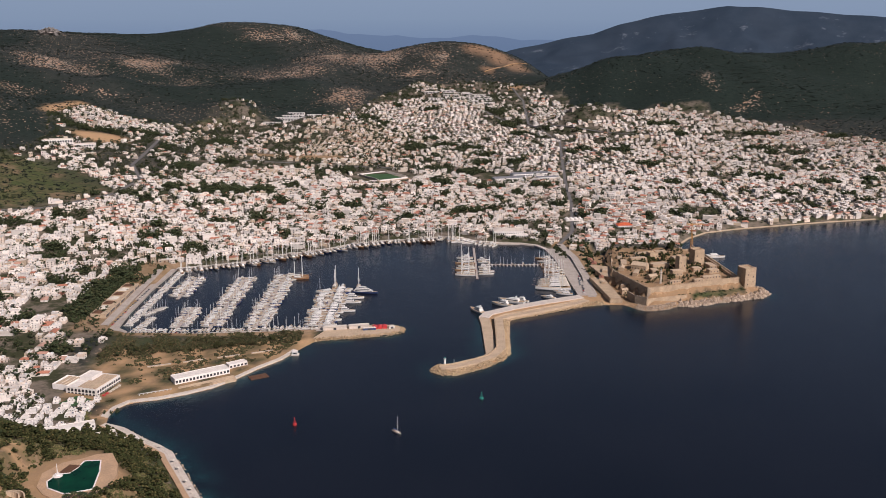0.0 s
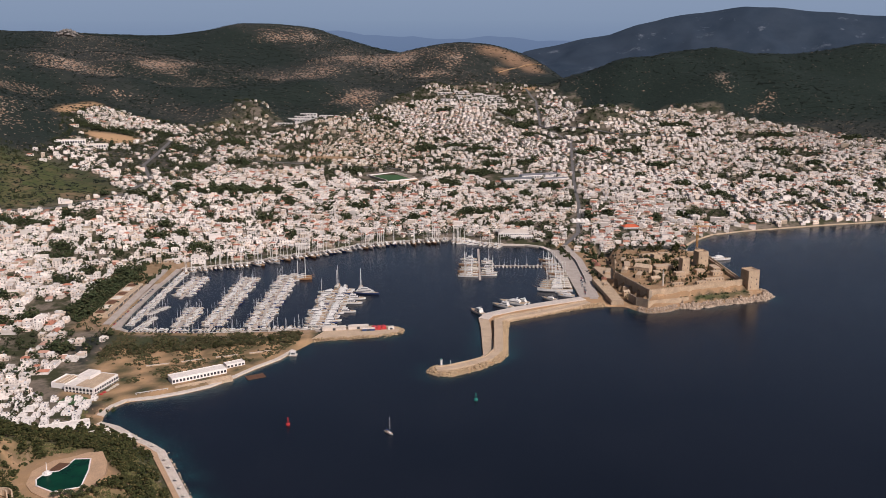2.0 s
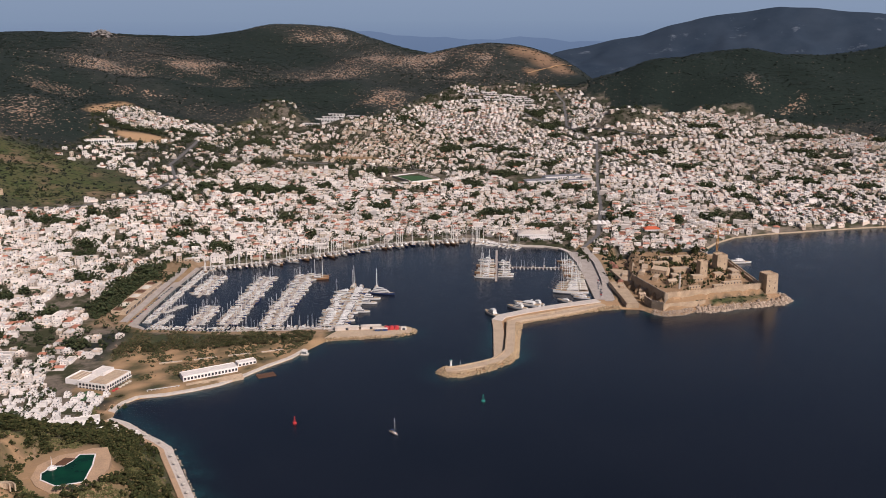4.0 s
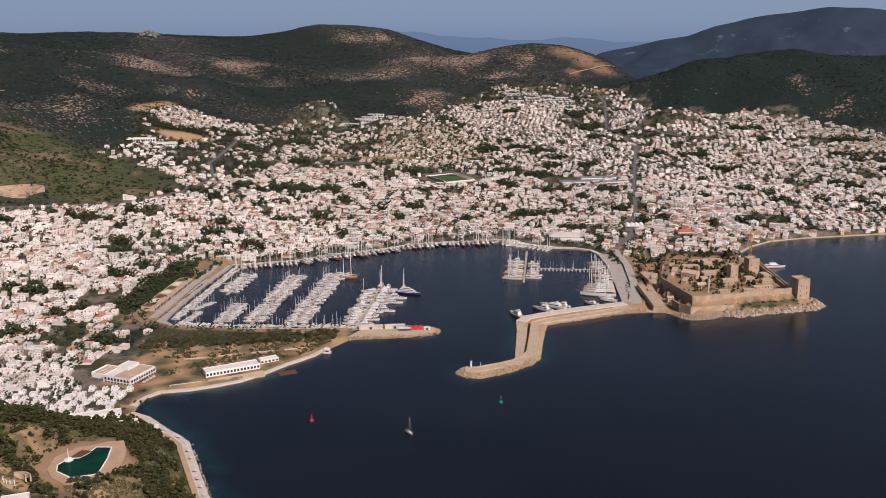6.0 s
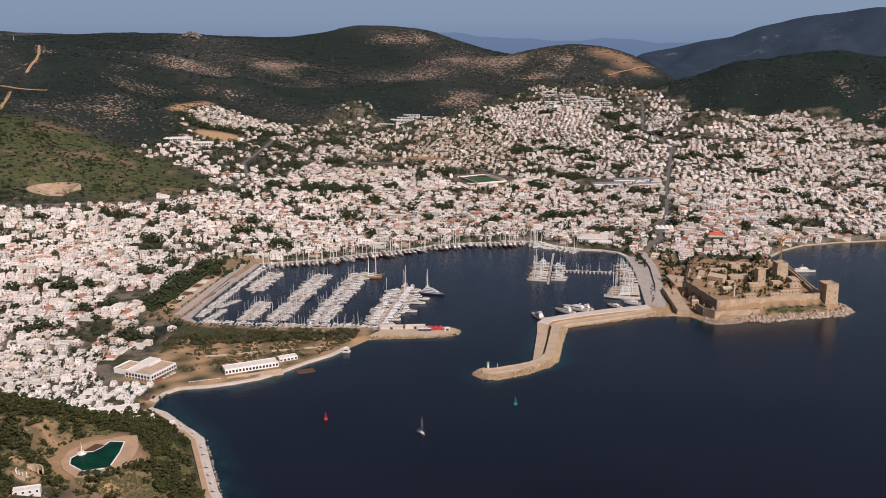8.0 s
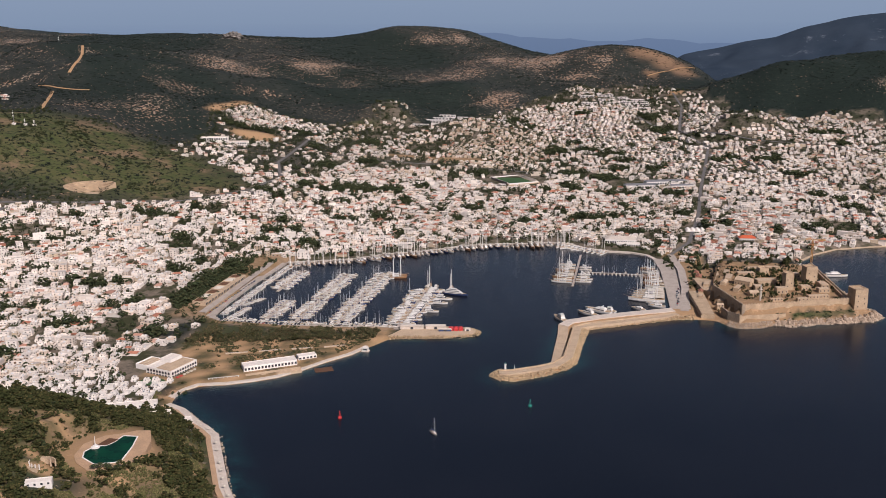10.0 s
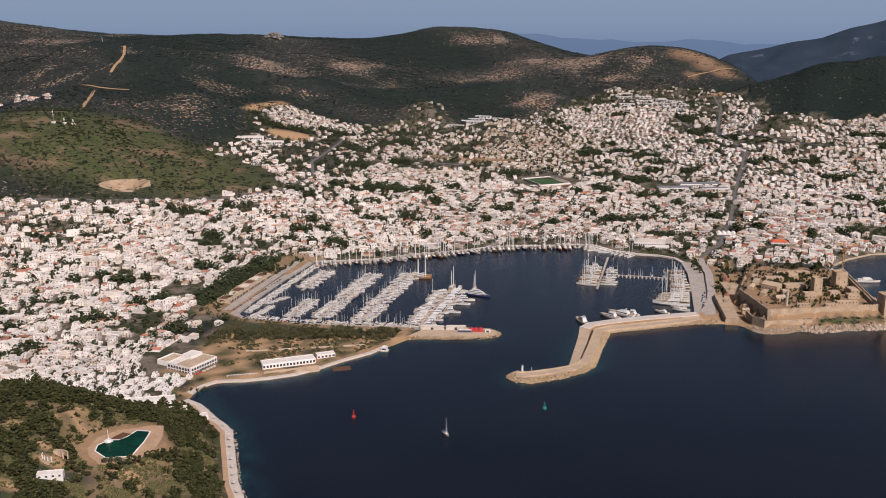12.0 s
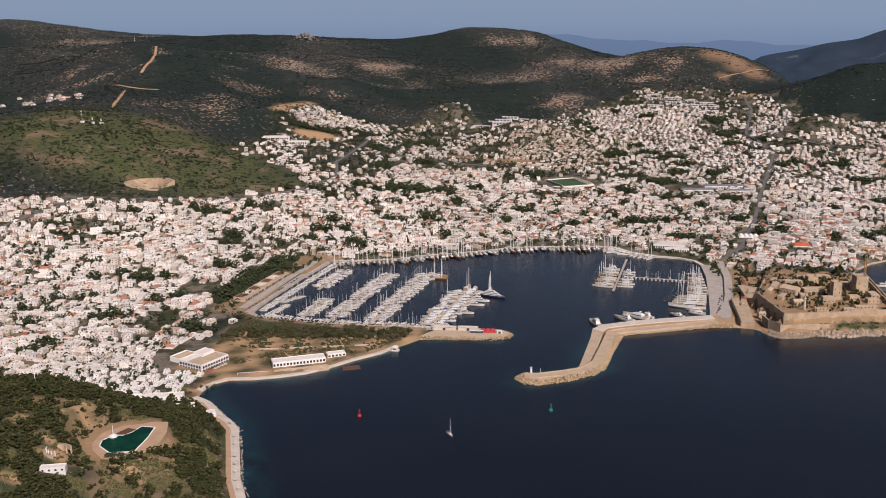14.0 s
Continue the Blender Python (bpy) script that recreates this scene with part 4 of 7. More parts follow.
hz = ground_z(hx, hy)

LABELS = {"flat": "white cubic house with flat roof and small windows", "tall": "white three-storey apartment block with flat roof", "tiled": "white house under a red tiled hip roof"}
near = np.argsort(np.hypot(hx + 330, hy - 700))[:84]
mark = np.zeros(len(hx), bool)
mark[near] = True
pick = rng.choice(len(KINDS), len(hx), p=[0.13] * 6 + [0.04, 0.04, 0.07, 0.07])
in_estate = (hx > -480) & (hx < -296) & (hy > 690) & (hy < 845)
pick = np.where(in_estate, pick % 6, pick)
pick = np.where((hy > 1380) & (hy < 1700) & (rng.random(len(hx)) < 0.10), 9, pick)
turn = street_angle(hx, hy) + rng.choice([0, math.pi / 2, math.pi, -math.pi / 2], len(hx)) + rng.normal(0, 0.05, len(hx))
size = rng.uniform(0.85, 1.15, len(hx)) * np.where(hy > 1950, 0.88, 1.0) * np.where(in_estate, 0.85, 1.0)
far = ~mark
TAN_ZONE = [(-330, 2380), (-188, 2420), (-45, 2304), (-51, 2038), (-225, 1973), (-400, 2050), (-330, 2217)]
CREAM_MATS = [CREAM_WALL] + HOUSE_MATS[1:]
for name, some in (("houses_west", far & (hx < -300) & (hy < 1900)), ("houses_centre", far & (hx >= -300) & (hx < 220) & (hy < 1900)), ("houses_east", far & (hx >= 220) & (hy < 1900)), ("houses_uphill", far & (hy >= 1900))):
    rows = np.stack([pick, hx, hy, hz, turn, size * rng.uniform(0.75, 1.5, len(hx)), size * rng.uniform(0.8, 1.2, len(hx)), size * rng.uniform(0.8, 1.1, len(hx))], 1)[some]
    tan_ = ((inside(TAN_ZONE, hx, hy) & (rng.random(len(hx)) < 0.75)) | (rng.random(len(hx)) < np.where(hy > 1900, 0.22, 0.09)))[some]
    scatter(name + "_cream", FAR_HOUSES, rows[tan_], CREAM_MATS, "cream and tan rendered houses among the white ones", "houses")
    rows = rows[~tan_]
    scatter(name, FAR_HOUSES, rows, HOUSE_MATS, "close-packed white flat-roofed houses climbing from the harbour", "houses")
HOUSE_THINGS = {}
for k in near:
    i = int(pick[k])
    m = pose(hx[k], hy[k], hz[k], 0, 0, math.degrees(turn[k])) @ Matrix.Diagonal((size[k], size[k], size[k], 1))
    if i not in HOUSE_THINGS:
        HOUSE_THINGS[i] = house_thing(40 + i, KINDS[i], LABELS[KINDS[i]])
        HOUSE_THINGS[i].matrix_world = m
    else:
        copy_thing(HOUSE_THINGS[i], m)

# ---- trees and scrub ----
tx, ty = rng.uniform(-1290, 1880, 85000), rng.uniform(660, 3220, 85000)
gt = [(cx + a * rng.uniform(-1.05, 1.05, int(a * b / 7)), cy + b * rng.uniform(-1.05, 1.05, int(a * b / 7))) for cx, cy, a, b in GROVES]
tx, ty = np.concatenate([tx] + [g[0] for g in gt]), np.concatenate([ty] + [g[1] for g in gt])
d = shore_gap(tx, ty)
big = np.sin(tx / 61 + 1.3 * np.sin(ty / 83)) * np.sin(ty / 57 + 1.1 * np.sin(tx / 97))
patchy = np.sin(tx / 23 + 2 * np.sin(ty / 41)) * np.sin(ty / 27 + 2 * np.sin(tx / 37))
in_grove = grove(tx, ty)
want = np.where(in_grove, 1.0, 0.58 + 0.3 * (big > 0.55) + 0.35 * (patchy > 0.5) + 0.4 * (ty > 1950) + 0.3 * ((tx < -500) & (ty > 1750)) - 0.42 * ((tx > -60) & (ty > 1950)) - 0.26 * (tx > 250))
cell = {}
for x, y in zip(hx, hy):
    cell.setdefault((int(x // 12), int(y // 12)), []).append((x, y))


def clear_of_houses(x, y, r=3.5):
    a, b = int(x // 12), int(y // 12)
    return all((x - u) ** 2 + (y - v) ** 2 > r * r for i in (-1, 0, 1) for j in (-1, 0, 1) for u, v in cell.get((a + i, b + j), ()))


yes = inside(TOWN, tx, ty) & (d > 8) & ~open_space(tx, ty) & (rng.random(len(tx)) < want) & ~((tx > 160) & (ty < 1290)) & ~((tx > -352) & (ty < 985))
yes[yes] = [clear_of_houses(x, y) for x, y in zip(tx[yes], ty[yes])]
tx, ty, in_grove = tx[yes], ty[yes], in_grove[yes]
n = len(tx)
kind = rng.choice([0, 1, 2, 3], n, p=[0.4, 0.3, 0.18, 0.12])
high = rng.uniform(4.5, 9.0, n) * np.where(kind == 3, 1.3, 1) * np.where(in_grove, rng.uniform(1.0, 1.6, n), 1)
wide = high * rng.uniform(0.9, 1.4, n)
scatter("town_trees", FAR_TREES, np.stack([kind, tx, ty, ground_z(tx, ty) - 0.8, rng.uniform(0, 6.28, n), wide, wide, high], 1), LEAF, "dark green garden trees between the houses", "trees")

bx, by = rng.uniform(-2600, 1900, 110000), rng.uniform(1200, 3950, 110000)
bz = ground_z(bx, by)
thick = 0.55 + 0.45 * np.sin(bx / 120 + np.sin(by / 90)) * np.sin(by / 140)
thin = np.zeros(len(bx))
for a in BARE_WEST + BARE_NORTH:
    thin = np.maximum(thin, blob(bx, by, a[0], a[1], a[2] * 1.6, a[3] * 1.55, 0.95))
thick = thick * (1 - 0.85 * thin)
yes = ~inside(TOWN, bx, by) & (shore_gap(bx, by) > 20) & (rng.random(len(bx)) < thick) & (np.abs(bx - 80) < by * 0.95) & ((blob(bx, by, -960, 1560, 300, 190, 0.4) < 0.5) | (rng.random(len(bx)) < 0.9))
bx, by, bz = bx[yes], by[yes], bz[yes]
n = len(bx)
w = rng.uniform(2.5, 6.5, n)
scatter("hill_scrub", FAR_TREES, np.stack([rng.choice([4, 5], n), bx, by, bz - 0.5, rng.uniform(0, 6.28, n), w, w, w * rng.uniform(0.6, 1.0, n)], 1), SCRUB, "dark evergreen scrub over dry stony hillsides", "scrub")

hxx, hyy = rng.uniform(-1280, -560, 9000), rng.uniform(1330, 1900, 9000)
tuft = np.sin(hxx / 31 + 1.7 * np.sin(hyy / 44)) * np.sin(hyy / 38 + 1.4 * np.sin(hxx / 53))
yes = ~inside(TOWN, hxx, hyy) & (np.hypot(hxx - THEATRE[0], hyy - THEATRE[1]) > 48) & (rng.random(9000) < 0.05 + 0.55 * (tuft > 0.35) + 0.3 * (hyy < 1440))
n = int(yes.sum())
w = rng.uniform(3.0, 9.0, n)
scatter("hillside_bushes", FAR_TREES, np.stack([rng.choice([0, 1, 5], n), hxx[yes], hyy[yes], ground_z(hxx[yes], hyy[yes]) - 1.0, rng.uniform(0, 6.28, n), w, w, w * 0.8], 1), LEAF, "round dark bushes scattered over the green hillside", "bushes")


# ---- boats ----
def hull(length, beam, free, bow=0.9, slot=0):
    """A boat's shell from stern to bow, closed by a transom."""
    s, n = Solid(), 11
    rings = []
    for i in range(n):
        k = i / (n - 1)
        x = -length / 2 + length * k
        half = beam / 2 * (0.82 + 0.18 * math.sin(min(k / 0.5, 1) * math.pi / 2)) * (1 - max(0, (k - 0.5) / 0.5) ** 2.2 * 0.97)
        sheer = free * (1 + bow * 0.5 * max(0, k - 0.35) ** 1.5)
        rings.append([(x, -half, sheer), (x, -half * 0.93, free * 0.35), (x - 0.06 * length * k * k, -half * 0.72, -0.25), (x - 0.08 * length * k * k, 0, -0.7), (x - 0.06 * length * k * k, half * 0.72, -0.25), (x, half * 0.93, free * 0.35), (x, half, sheer)])
    v = [p for r in rings for p in r]
    f = [(i * 7 + j, i * 7 + j + 1, i * 7 + j + 8, i * 7 + j + 7) for i in range(n - 1) for j in range(6)]
    s.add(v, f + [(6, 5, 4, 3, 2, 1, 0)], slot)
    deck = Solid()
    inner = [((r[0][0] if i < n - 1 else r[0][0] - 0.1), r[0][1] * 0.93, r[0][2] - 0.08) for i, r in enumerate(rings)]
    other = [(a, -b, c) for a, b, c in inner]
    deck.add(inner + other, [(i, i + 1, n + i + 1, n + i) for i in range(n - 1)])
    return s, deck, free


def wedge(s, x0, x1, w, z0, z1, lean=0.5, aft=0.1, slot=0):
    """A deckhouse with raked front and slightly tucked sides."""
    h = z1 - z0
    v = [(x0, -w / 2, z0), (x1, -w / 2 * 0.8, z0), (x1, w / 2 * 0.8, z0), (x0, w / 2, z0),
         (x0 + aft * h, -w / 2 * 0.88, z1), (x1 - lean * h, -w / 2 * 0.68, z1), (x1 - lean * h, w / 2 * 0.68, z1), (x0 + aft * h, w / 2 * 0.88, z1)]
    return s.add(v, [(4, 5, 6, 7), (0, 1, 5, 4), (1, 2, 6, 5), (2, 3, 7, 6), (3, 0, 4, 7)], slot)


def motor_yacht(label, paint=None, decks=1, length=13.0):
    o = empty("motor_yacht", Matrix(), label, "yacht", "yachts in the marina")
    L, B = length, length * 0.30
    sh, dk, fb = hull(L, B, 0.095 * L)
    sh.ob("hull", paint or GEL, o)
    dk.ob("deck", TEAK, o)
    z = fb - 0.05
    for k in range(decks):
        a, b, w = -L * (0.30 - 0.05 * k), L * (0.20 - 0.10 * k), B * (0.74 - 0.12 * k)
        cabin = wedge(Solid(), a, b, w, z, z + 0.07 * L, 1.5).ob("cabin", GEL, o)
        wedge(Solid(), a + 0.03 * L, b - 0.03 * L, w * 1.015, z + 0.022 * L, z + 0.052 * L, 1.5).ob("window_band", GLASS, cabin)
        z += 0.07 * L
    wedge(Solid(), -L * 0.26, L * 0.04, B * 0.62, z - 0.05, z + 0.03 * L, 0.9).ob("flybridge", GEL, o)
    Solid().tube((-L * 0.14, -B * 0.28, z), (-L * 0.18, -B * 0.2, z + 0.08 * L), 0.10, 0.08).tube((-L * 0.14, B * 0.28, z), (-L * 0.18, B * 0.2, z + 0.08 * L), 0.10, 0.08).turned(-L * 0.18, 0, 0, 0.5, B * 0.45, z + 0.075 * L, z + 0.092 * L).ob("radar_arch", GEL, o)
    return o


def sailing_yacht(label, cover, paint=None, length=12.5, mast=1.3):
    o = empty("sailing_yacht", Matrix(), label, "sailing boat", "yachts in the marina")
    L, B = length, length * 0.29
    sh, dk, fb = hull(L, B, 0.09 * L, 0.5)
    sh.ob("hull", paint or GEL, o)
    dk.ob("deck", TEAK, o)
    wedge(Solid(), -L * 0.12, L * 0.26, B * 0.55, fb - 0.06, fb + 0.045 * L, 1.6).ob("coachroof", GEL, o)
    spar = Solid().tube((L * 0.10, 0, fb - 0.1), (L * 0.09, 0, mast * L), 0.17, 0.12, 6).tube((L * 0.095, -B * 0.28, mast * L * 0.55), (L * 0.095, B * 0.28, mast * L * 0.55), 0.05, 0.05, 4).ob("mast", ALLOY, o)
    Solid().tube((L * 0.08, 0, fb + 1.3), (-L * 0.28, 0, fb + 1.25), 0.22, 0.16, 6).ob("furled_sail", cover, spar)
    r = Solid()
    for a in ((L * 0.49, 0, fb + 0.2), (-L * 0.48, 0, fb), (L * 0.08, B * 0.45, fb), (L * 0.08, -B * 0.45, fb)):
        r.tube(a, (L * 0.09, 0, mast * L * 0.98), 0.03, 0.03, 3)
    tagged(r.ob("rigging", STEEL, o), kind="stuff")
    wedge(Solid(), -L * 0.36, -L * 0.12, B * 0.6, fb + 1.55, fb + 1.72, 0.4).tube((-L * 0.34, B * 0.28, fb - 0.1), (-L * 0.34, B * 0.25, fb + 1.6), 0.04, 0.04, 4).tube((-L * 0.34, -B * 0.28, fb - 0.1), (-L * 0.34, -B * 0.25, fb + 1.6), 0.04, 0.04, 4).ob("sprayhood", cover, o)
    return o


def gulet(label, masts=2, length=22.0, paint=None, trim=None, tall=1.0):
    o = empty("gulet", Matrix(), label, "sailing ship", "wooden cruisers along the quay")
    L, B = length, length * 0.25
    sh, dk, fb = hull(L, B, 0.085 * L, 1.2)
    sh.ob("hull", paint or WOOD, o)
    dk.ob("deck", TEAK, o)
    house_ = wedge(Solid(), -L * 0.22, L * 0.12, B * 0.62, fb - 0.1, fb + 0.055 * L, 0.5).ob("deckhouse", trim or GEL, o)
    wedge(Solid(), -L * 0.20, L * 0.10, B * 0.632, fb + 0.015 * L, fb + 0.04 * L, 0.5).ob("window_band", GLASS, house_)
    wedge(Solid(), -L * 0.47, -L * 0.2, B * 0.75, fb + 2.2, fb + 2.35, 0.2).tube((-L * 0.45, B * 0.3, fb - 0.1), (-L * 0.45, B * 0.3, fb + 2.2), 0.06, 0.06, 4).tube((-L * 0.45, -B * 0.3, fb - 0.1), (-L * 0.45, -B * 0.3, fb + 2.2), 0.06, 0.06, 4).ob("awning", CREAM, o)
    Solid().tube((L * 0.46, 0, fb * 1.3), (L * 0.64, 0, fb * 1.9), 0.16, 0.10, 6).ob("bowsprit", WOOD, o)
    xs = [L * 0.20, -L * 0.16, -L * 0.36][:masts] if masts != 3 else [L * 0.26, L * 0.0, -L * 0.27]
    for k, x in enumerate(xs):
        h = L * tall * (1.02 if k == 0 else 0.9)
        spar = Solid().tube((x, 0, fb - 0.2), (x - 0.2, 0, h), 0.32, 0.22, 6).tube((x, -1.2, h * 0.62), (x, 1.2, h * 0.62), 0.06, 0.06, 4).ob("mast", ALLOY, o)
        Solid().tube((x - 0.3, 0, fb + 2.4), (x - L * 0.22, 0, fb + 2.5), 0.28, 0.20, 6).ob("furled_sail", CREAM, spar)
    r = Solid().tube((L * 0.64, 0, fb * 1.9), (xs[0] - 0.2, 0, L * tall), 0.04, 0.04, 3).tube((L * 0.48, 0, fb * 1.4), (xs[0] - 0.2, 0, L * tall * 0.8), 0.04, 0.04, 3)
    for x in xs:
        for s in (-1, 1):
            r.tube((x - 0.6, s * B * 0.46, fb), (x - 0.2, 0, L * tall * 0.85), 0.035, 0.035, 3)
    tagged(r.ob("rigging", STEEL, o), kind="stuff")
    return o


def moor(model, x, y, bearing, scale=1.0):
    """A boat at the water's surface, bow towards the bearing (degrees, anticlockwise from +x)."""
    return copy_thing(model, pose(x, y, 0.0, 0, 0, bearing) @ Matrix.Diagonal((scale, scale, scale, 1)))


def used(models, spots):
    """Sets the first of each model at its first spot and copies of it at the others."""
    first = {}
    for m, x, y, b, s in spots:
        at = pose(x, y, 0.0, 0, 0, b) @ Matrix.Diagonal((s, s, s, 1))
        if m in first:
            copy_thing(models[m], at)
        else:
            first[m] = True
            models[m].matrix_world = at


MODELS = [motor_yacht("white motor yacht with flybridge moored in the marina"), motor_yacht("white two-deck motor yacht moored in the marina", None, 2, 16.0),
          motor_yacht("navy-hulled motor yacht moored in the marina", NAVY, 1, 14.0), sailing_yacht("white sailing yacht with blue sail cover", CANVAS),
          sailing_yacht("white sailing yacht with cream sail cover", CREAM, None, 13.5, 1.35), sailing_yacht("navy-hulled sailing yacht with cream cover", CREAM, NAVY, 12.0),
          gulet("varnished wooden gulet with two masts"), gulet("white-hulled gulet with two masts", 2, 22.0, GEL)]
PONTOONS = [(-136, 1008, 1153, 14.0), (-207, 1004, 1224, 10.8), (-256, 1004, 1210, 10.2), (-321, 1118, 1209, 9.8), (-292, 1000, 1079, 8.2)]
rnd = random.Random(11)
spots = []
for n, (px, y0, y1, size_) in enumerate(PONTOONS):
    for side in (-1, 1):
        y = y0 + 7
        while y < y1:
            big_ = n == 0 and side == 1 and y > 1060
            share = (0.18, 0.42, 0.42, 0.35, 0.4)[n] * (0.25 if n == 0 and side == 1 else 1)
            m = rnd.choice((3, 4, 5)) if rnd.random() < share else rnd.choice((0, 0, 1, 2, 0))
            L = size_ * rnd.uniform(0.88, 1.25) * (1.15 if big_ else 1)
            base = (13, 16, 14, 12.5, 13.5, 12)[m]
            if rnd.random() < 0.95:
                spots.append((m, px + side * (1.8 + L / 2), y, (0 if side > 0 else 180) + rnd.uniform(-4, 4) + (180 if rnd.random() < 0.25 else 0), L / base))
            y += L * 0.33 + rnd.uniform(0.3, 0.9)
y = 1012
while y < 1235:
    L = rnd.uniform(7.5, 10.5)
    m = rnd.choice((0, 3, 4, 0, 1))
    spots.append((m, -353 + L / 2, y, rnd.uniform(-4, 4), L / 13))
    y += L * 0.32 + 0.8
for x0, y0, x1, y1, L0 in ((-345, 1050, -330, 1084, 9), (-338, 1000, -334, 1046, 9), (-250, 997, -215, 997, 9), (-200, 1002, -150, 1008, 11)):
    n = int(math.hypot(x1 - x0, y1 - y0) / 4.4)
    for k in range(n):
        L = L0 * rnd.uniform(0.85, 1.2)
        spots.append((rnd.choice((0, 3, 4)), x0 + (x1 - x0) * k / n + 5, y0 + (y1 - y0) * k / n, 0 if x0 < -300 else 90, L / 13))
# stern-to along the town quay
quay_line = HARBOUR[7:20]
for (ax, ay), (bx_, by_) in zip(quay_line, quay_line[1:]):
    l = math.hypot(bx_ - ax, by_ - ay)
    n = max(1, int(l / 6.6))
    b = math.degrees(math.atan2(by_ - ay, bx_ - ax)) - 90
    for k in range(n):
        u = (k + 0.5 + rnd.uniform(-0.25, 0.25)) / n
        x, y = ax + (bx_ - ax) * u, ay + (by_ - ay) * u
        m = rnd.choice((6, 7, 7, 4, 1, 7, 5, 2)) if ax < 0 else rnd.choice((0, 0, 7, 3))
        L = rnd.uniform(20, 28) if m > 5 else rnd.uniform(14, 19)
        spots.append((m, x + (L / 2 + 2) * math.cos(radians(b)), y + (L / 2 + 2) * math.sin(radians(b)), b + rnd.uniform(-3, 3), L / (22 if m > 5 else 13)))
for y, side, L, m in ((1222, -1, 26, 7), (1232, -1, 24, 7), (1243, -1, 25, 6), (1254, -1, 24, 7), (1266, -1, 22, 7), (1280, -1, 24, 6), (1294, -1, 22, 1), (1310, -1, 24, 1), (1228, 1, 20, 7), (1240, 1, 21, 7), (1252, 1, 18, 4), (1264, 1, 18, 1), (1290, 1, 18, 4), (1302, 1, 17, 1)):
    spots.append((m, 45 + side * (2.5 + L / 2), y, 180 if side < 0 else 0, L / (22 if m > 5 else 15)))
for k in range(17):
    L = rnd.uniform(7, 10)
    spots.append((rnd.choice((0, 3, 0, 4)), 62 + k * 5.2, 1278 - 3 - L / 2, -90, L / 13))
    if k % 3 == 0:
        spots.append((rnd.choice((3, 4)), 64 + k * 5.2, 1278 + 3 + L / 2, 90, L / 12))
for x, y, b, L, m in ((40, 1066, 125, 30, 1), (70, 1091, 150, 30, 1), (82, 1103, 155, 26, 0), (93, 1108, 150, 24, 1), (128, 1122, 150, 15, 0), (150, 1136, 170, 16, 0), (147, 1147, 172, 15, 0), (148, 1210, 178, 22, 7), (149, 1222, 178, 24, 7), (147, 1236, 178, 23, 6), (147, 1248, 178, 22, 7), (145, 1262, 178, 20, 6), (144, 1276, 178, 20, 6), (143, 1292, 178, 20, 7), (140, 1310, 178, 18, 6), (-106, 1162, 95, 22, 6), (-136, 1166, 90, 24, 6), (-126, 1166, 90, 20, 1), (-190, 1214, 5, 24, 6), (-188, 1204, 4, 24, 6), (-38, 737, -50, 12.5, 3)):
    spots.append((m, x, y, b, L / {0: 13, 1: 16, 2: 14, 3: 12.5, 4: 13.5, 5: 12, 6: 22, 7: 22}[m]))
used(MODELS, spots)
for y, L, three in ((1158, 44, 3), (1168, 40, 3), (1178, 40, 2), (1188, 38, 3), (1197, 34, 2)):
    ship = gulet("long white schooner with tall masts moored stern to the quay", three, L, GEL, None, 0.95)
    ship.matrix_world = pose(160 - L / 2, y, 0, 0, 0, 180)


# ---- harbour works ----
def side_line(line, gap):
    """A line beside another, gap metres to its left."""
    out = []
    for i, (x, y) in enumerate(line):
        a, b = line[max(i - 1, 0)], line[min(i + 1, len(line) - 1)]
        l = math.hypot(b[0] - a[0], b[1] - a[1])
        out.append((x - (b[1] - a[1]) / l * gap, y + (b[0] - a[0]) / l * gap))
    return out


def slab(name, line, g0, g1, z0, z1, mat, label, category="quay"):
    """A stone band along a line, between two gaps to its left."""
    a, b = side_line(line, g0), side_line(line, g1)
    s = Solid()
    for i in range(len(line) - 1):
        v = [(*a[i], z0), (*a[i + 1], z0), (*b[i + 1], z0), (*b[i], z0), (*a[i], z1), (*a[i + 1], z1), (*b[i + 1], z1), (*b[i], z1)]
        s.add(v, [(4, 5, 6, 7), (0, 1, 5, 4), (2, 3, 7, 6)] + ([(3, 0, 4, 7)] if i == 0 else []) + ([(1, 2, 6, 5)] if i == len(line) - 2 else []))
    return tagged(s.ob(name, mat), label, category, kind="structure")


slab("quay_marina", [PIER[-1]] + HARBOUR[:8], -0.6, 9, -3, 2.1, CONCRETE, "weathered concrete quay round the marina")
slab("quay_town", HARBOUR[7:23], -0.6, 5.5, -3, 2.1, PALE, "pale stone quay before the town")
slab("quay_castle", HARBOUR[22:], -0.6, 26, -3, 2.1, CONCRETE, "broad concrete quay below the castle")
slab("promenade_bay", COAST_WEST[14:24], 0.5, 6.5, -2, 2.0, PALE, "pale seaside promenade along the bay", "promenade")
slab("promenade_point", COAST_WEST[4:14], 0.5, 7.5, -2, 2.3, PALE, "pale pebble strand and walkway below the hill", "promenade")
slab("strand_point", COAST_WEST[4:14], 7.5, 11.5, -2, 2.9, CLAY, "upper clay-paved terrace of the strand below the hill", "promenade")
slab("strand_east", COAST_EAST[:9], 0.3, 5, -2, 1.6, TAN, "sandy town strand", "beach")
PIER_TOP = [(-138, 966), (-102, 972), (-60, 982), (-47, 992), (-45, 1002), (-54, 1008), (-92, 1011), (-124, 1002)]
tagged(Solid().prism(PIER_TOP, -3, 2.3).ob("pier", TAN), "low earth and stone pier closing the marina", "pier", kind="structure")
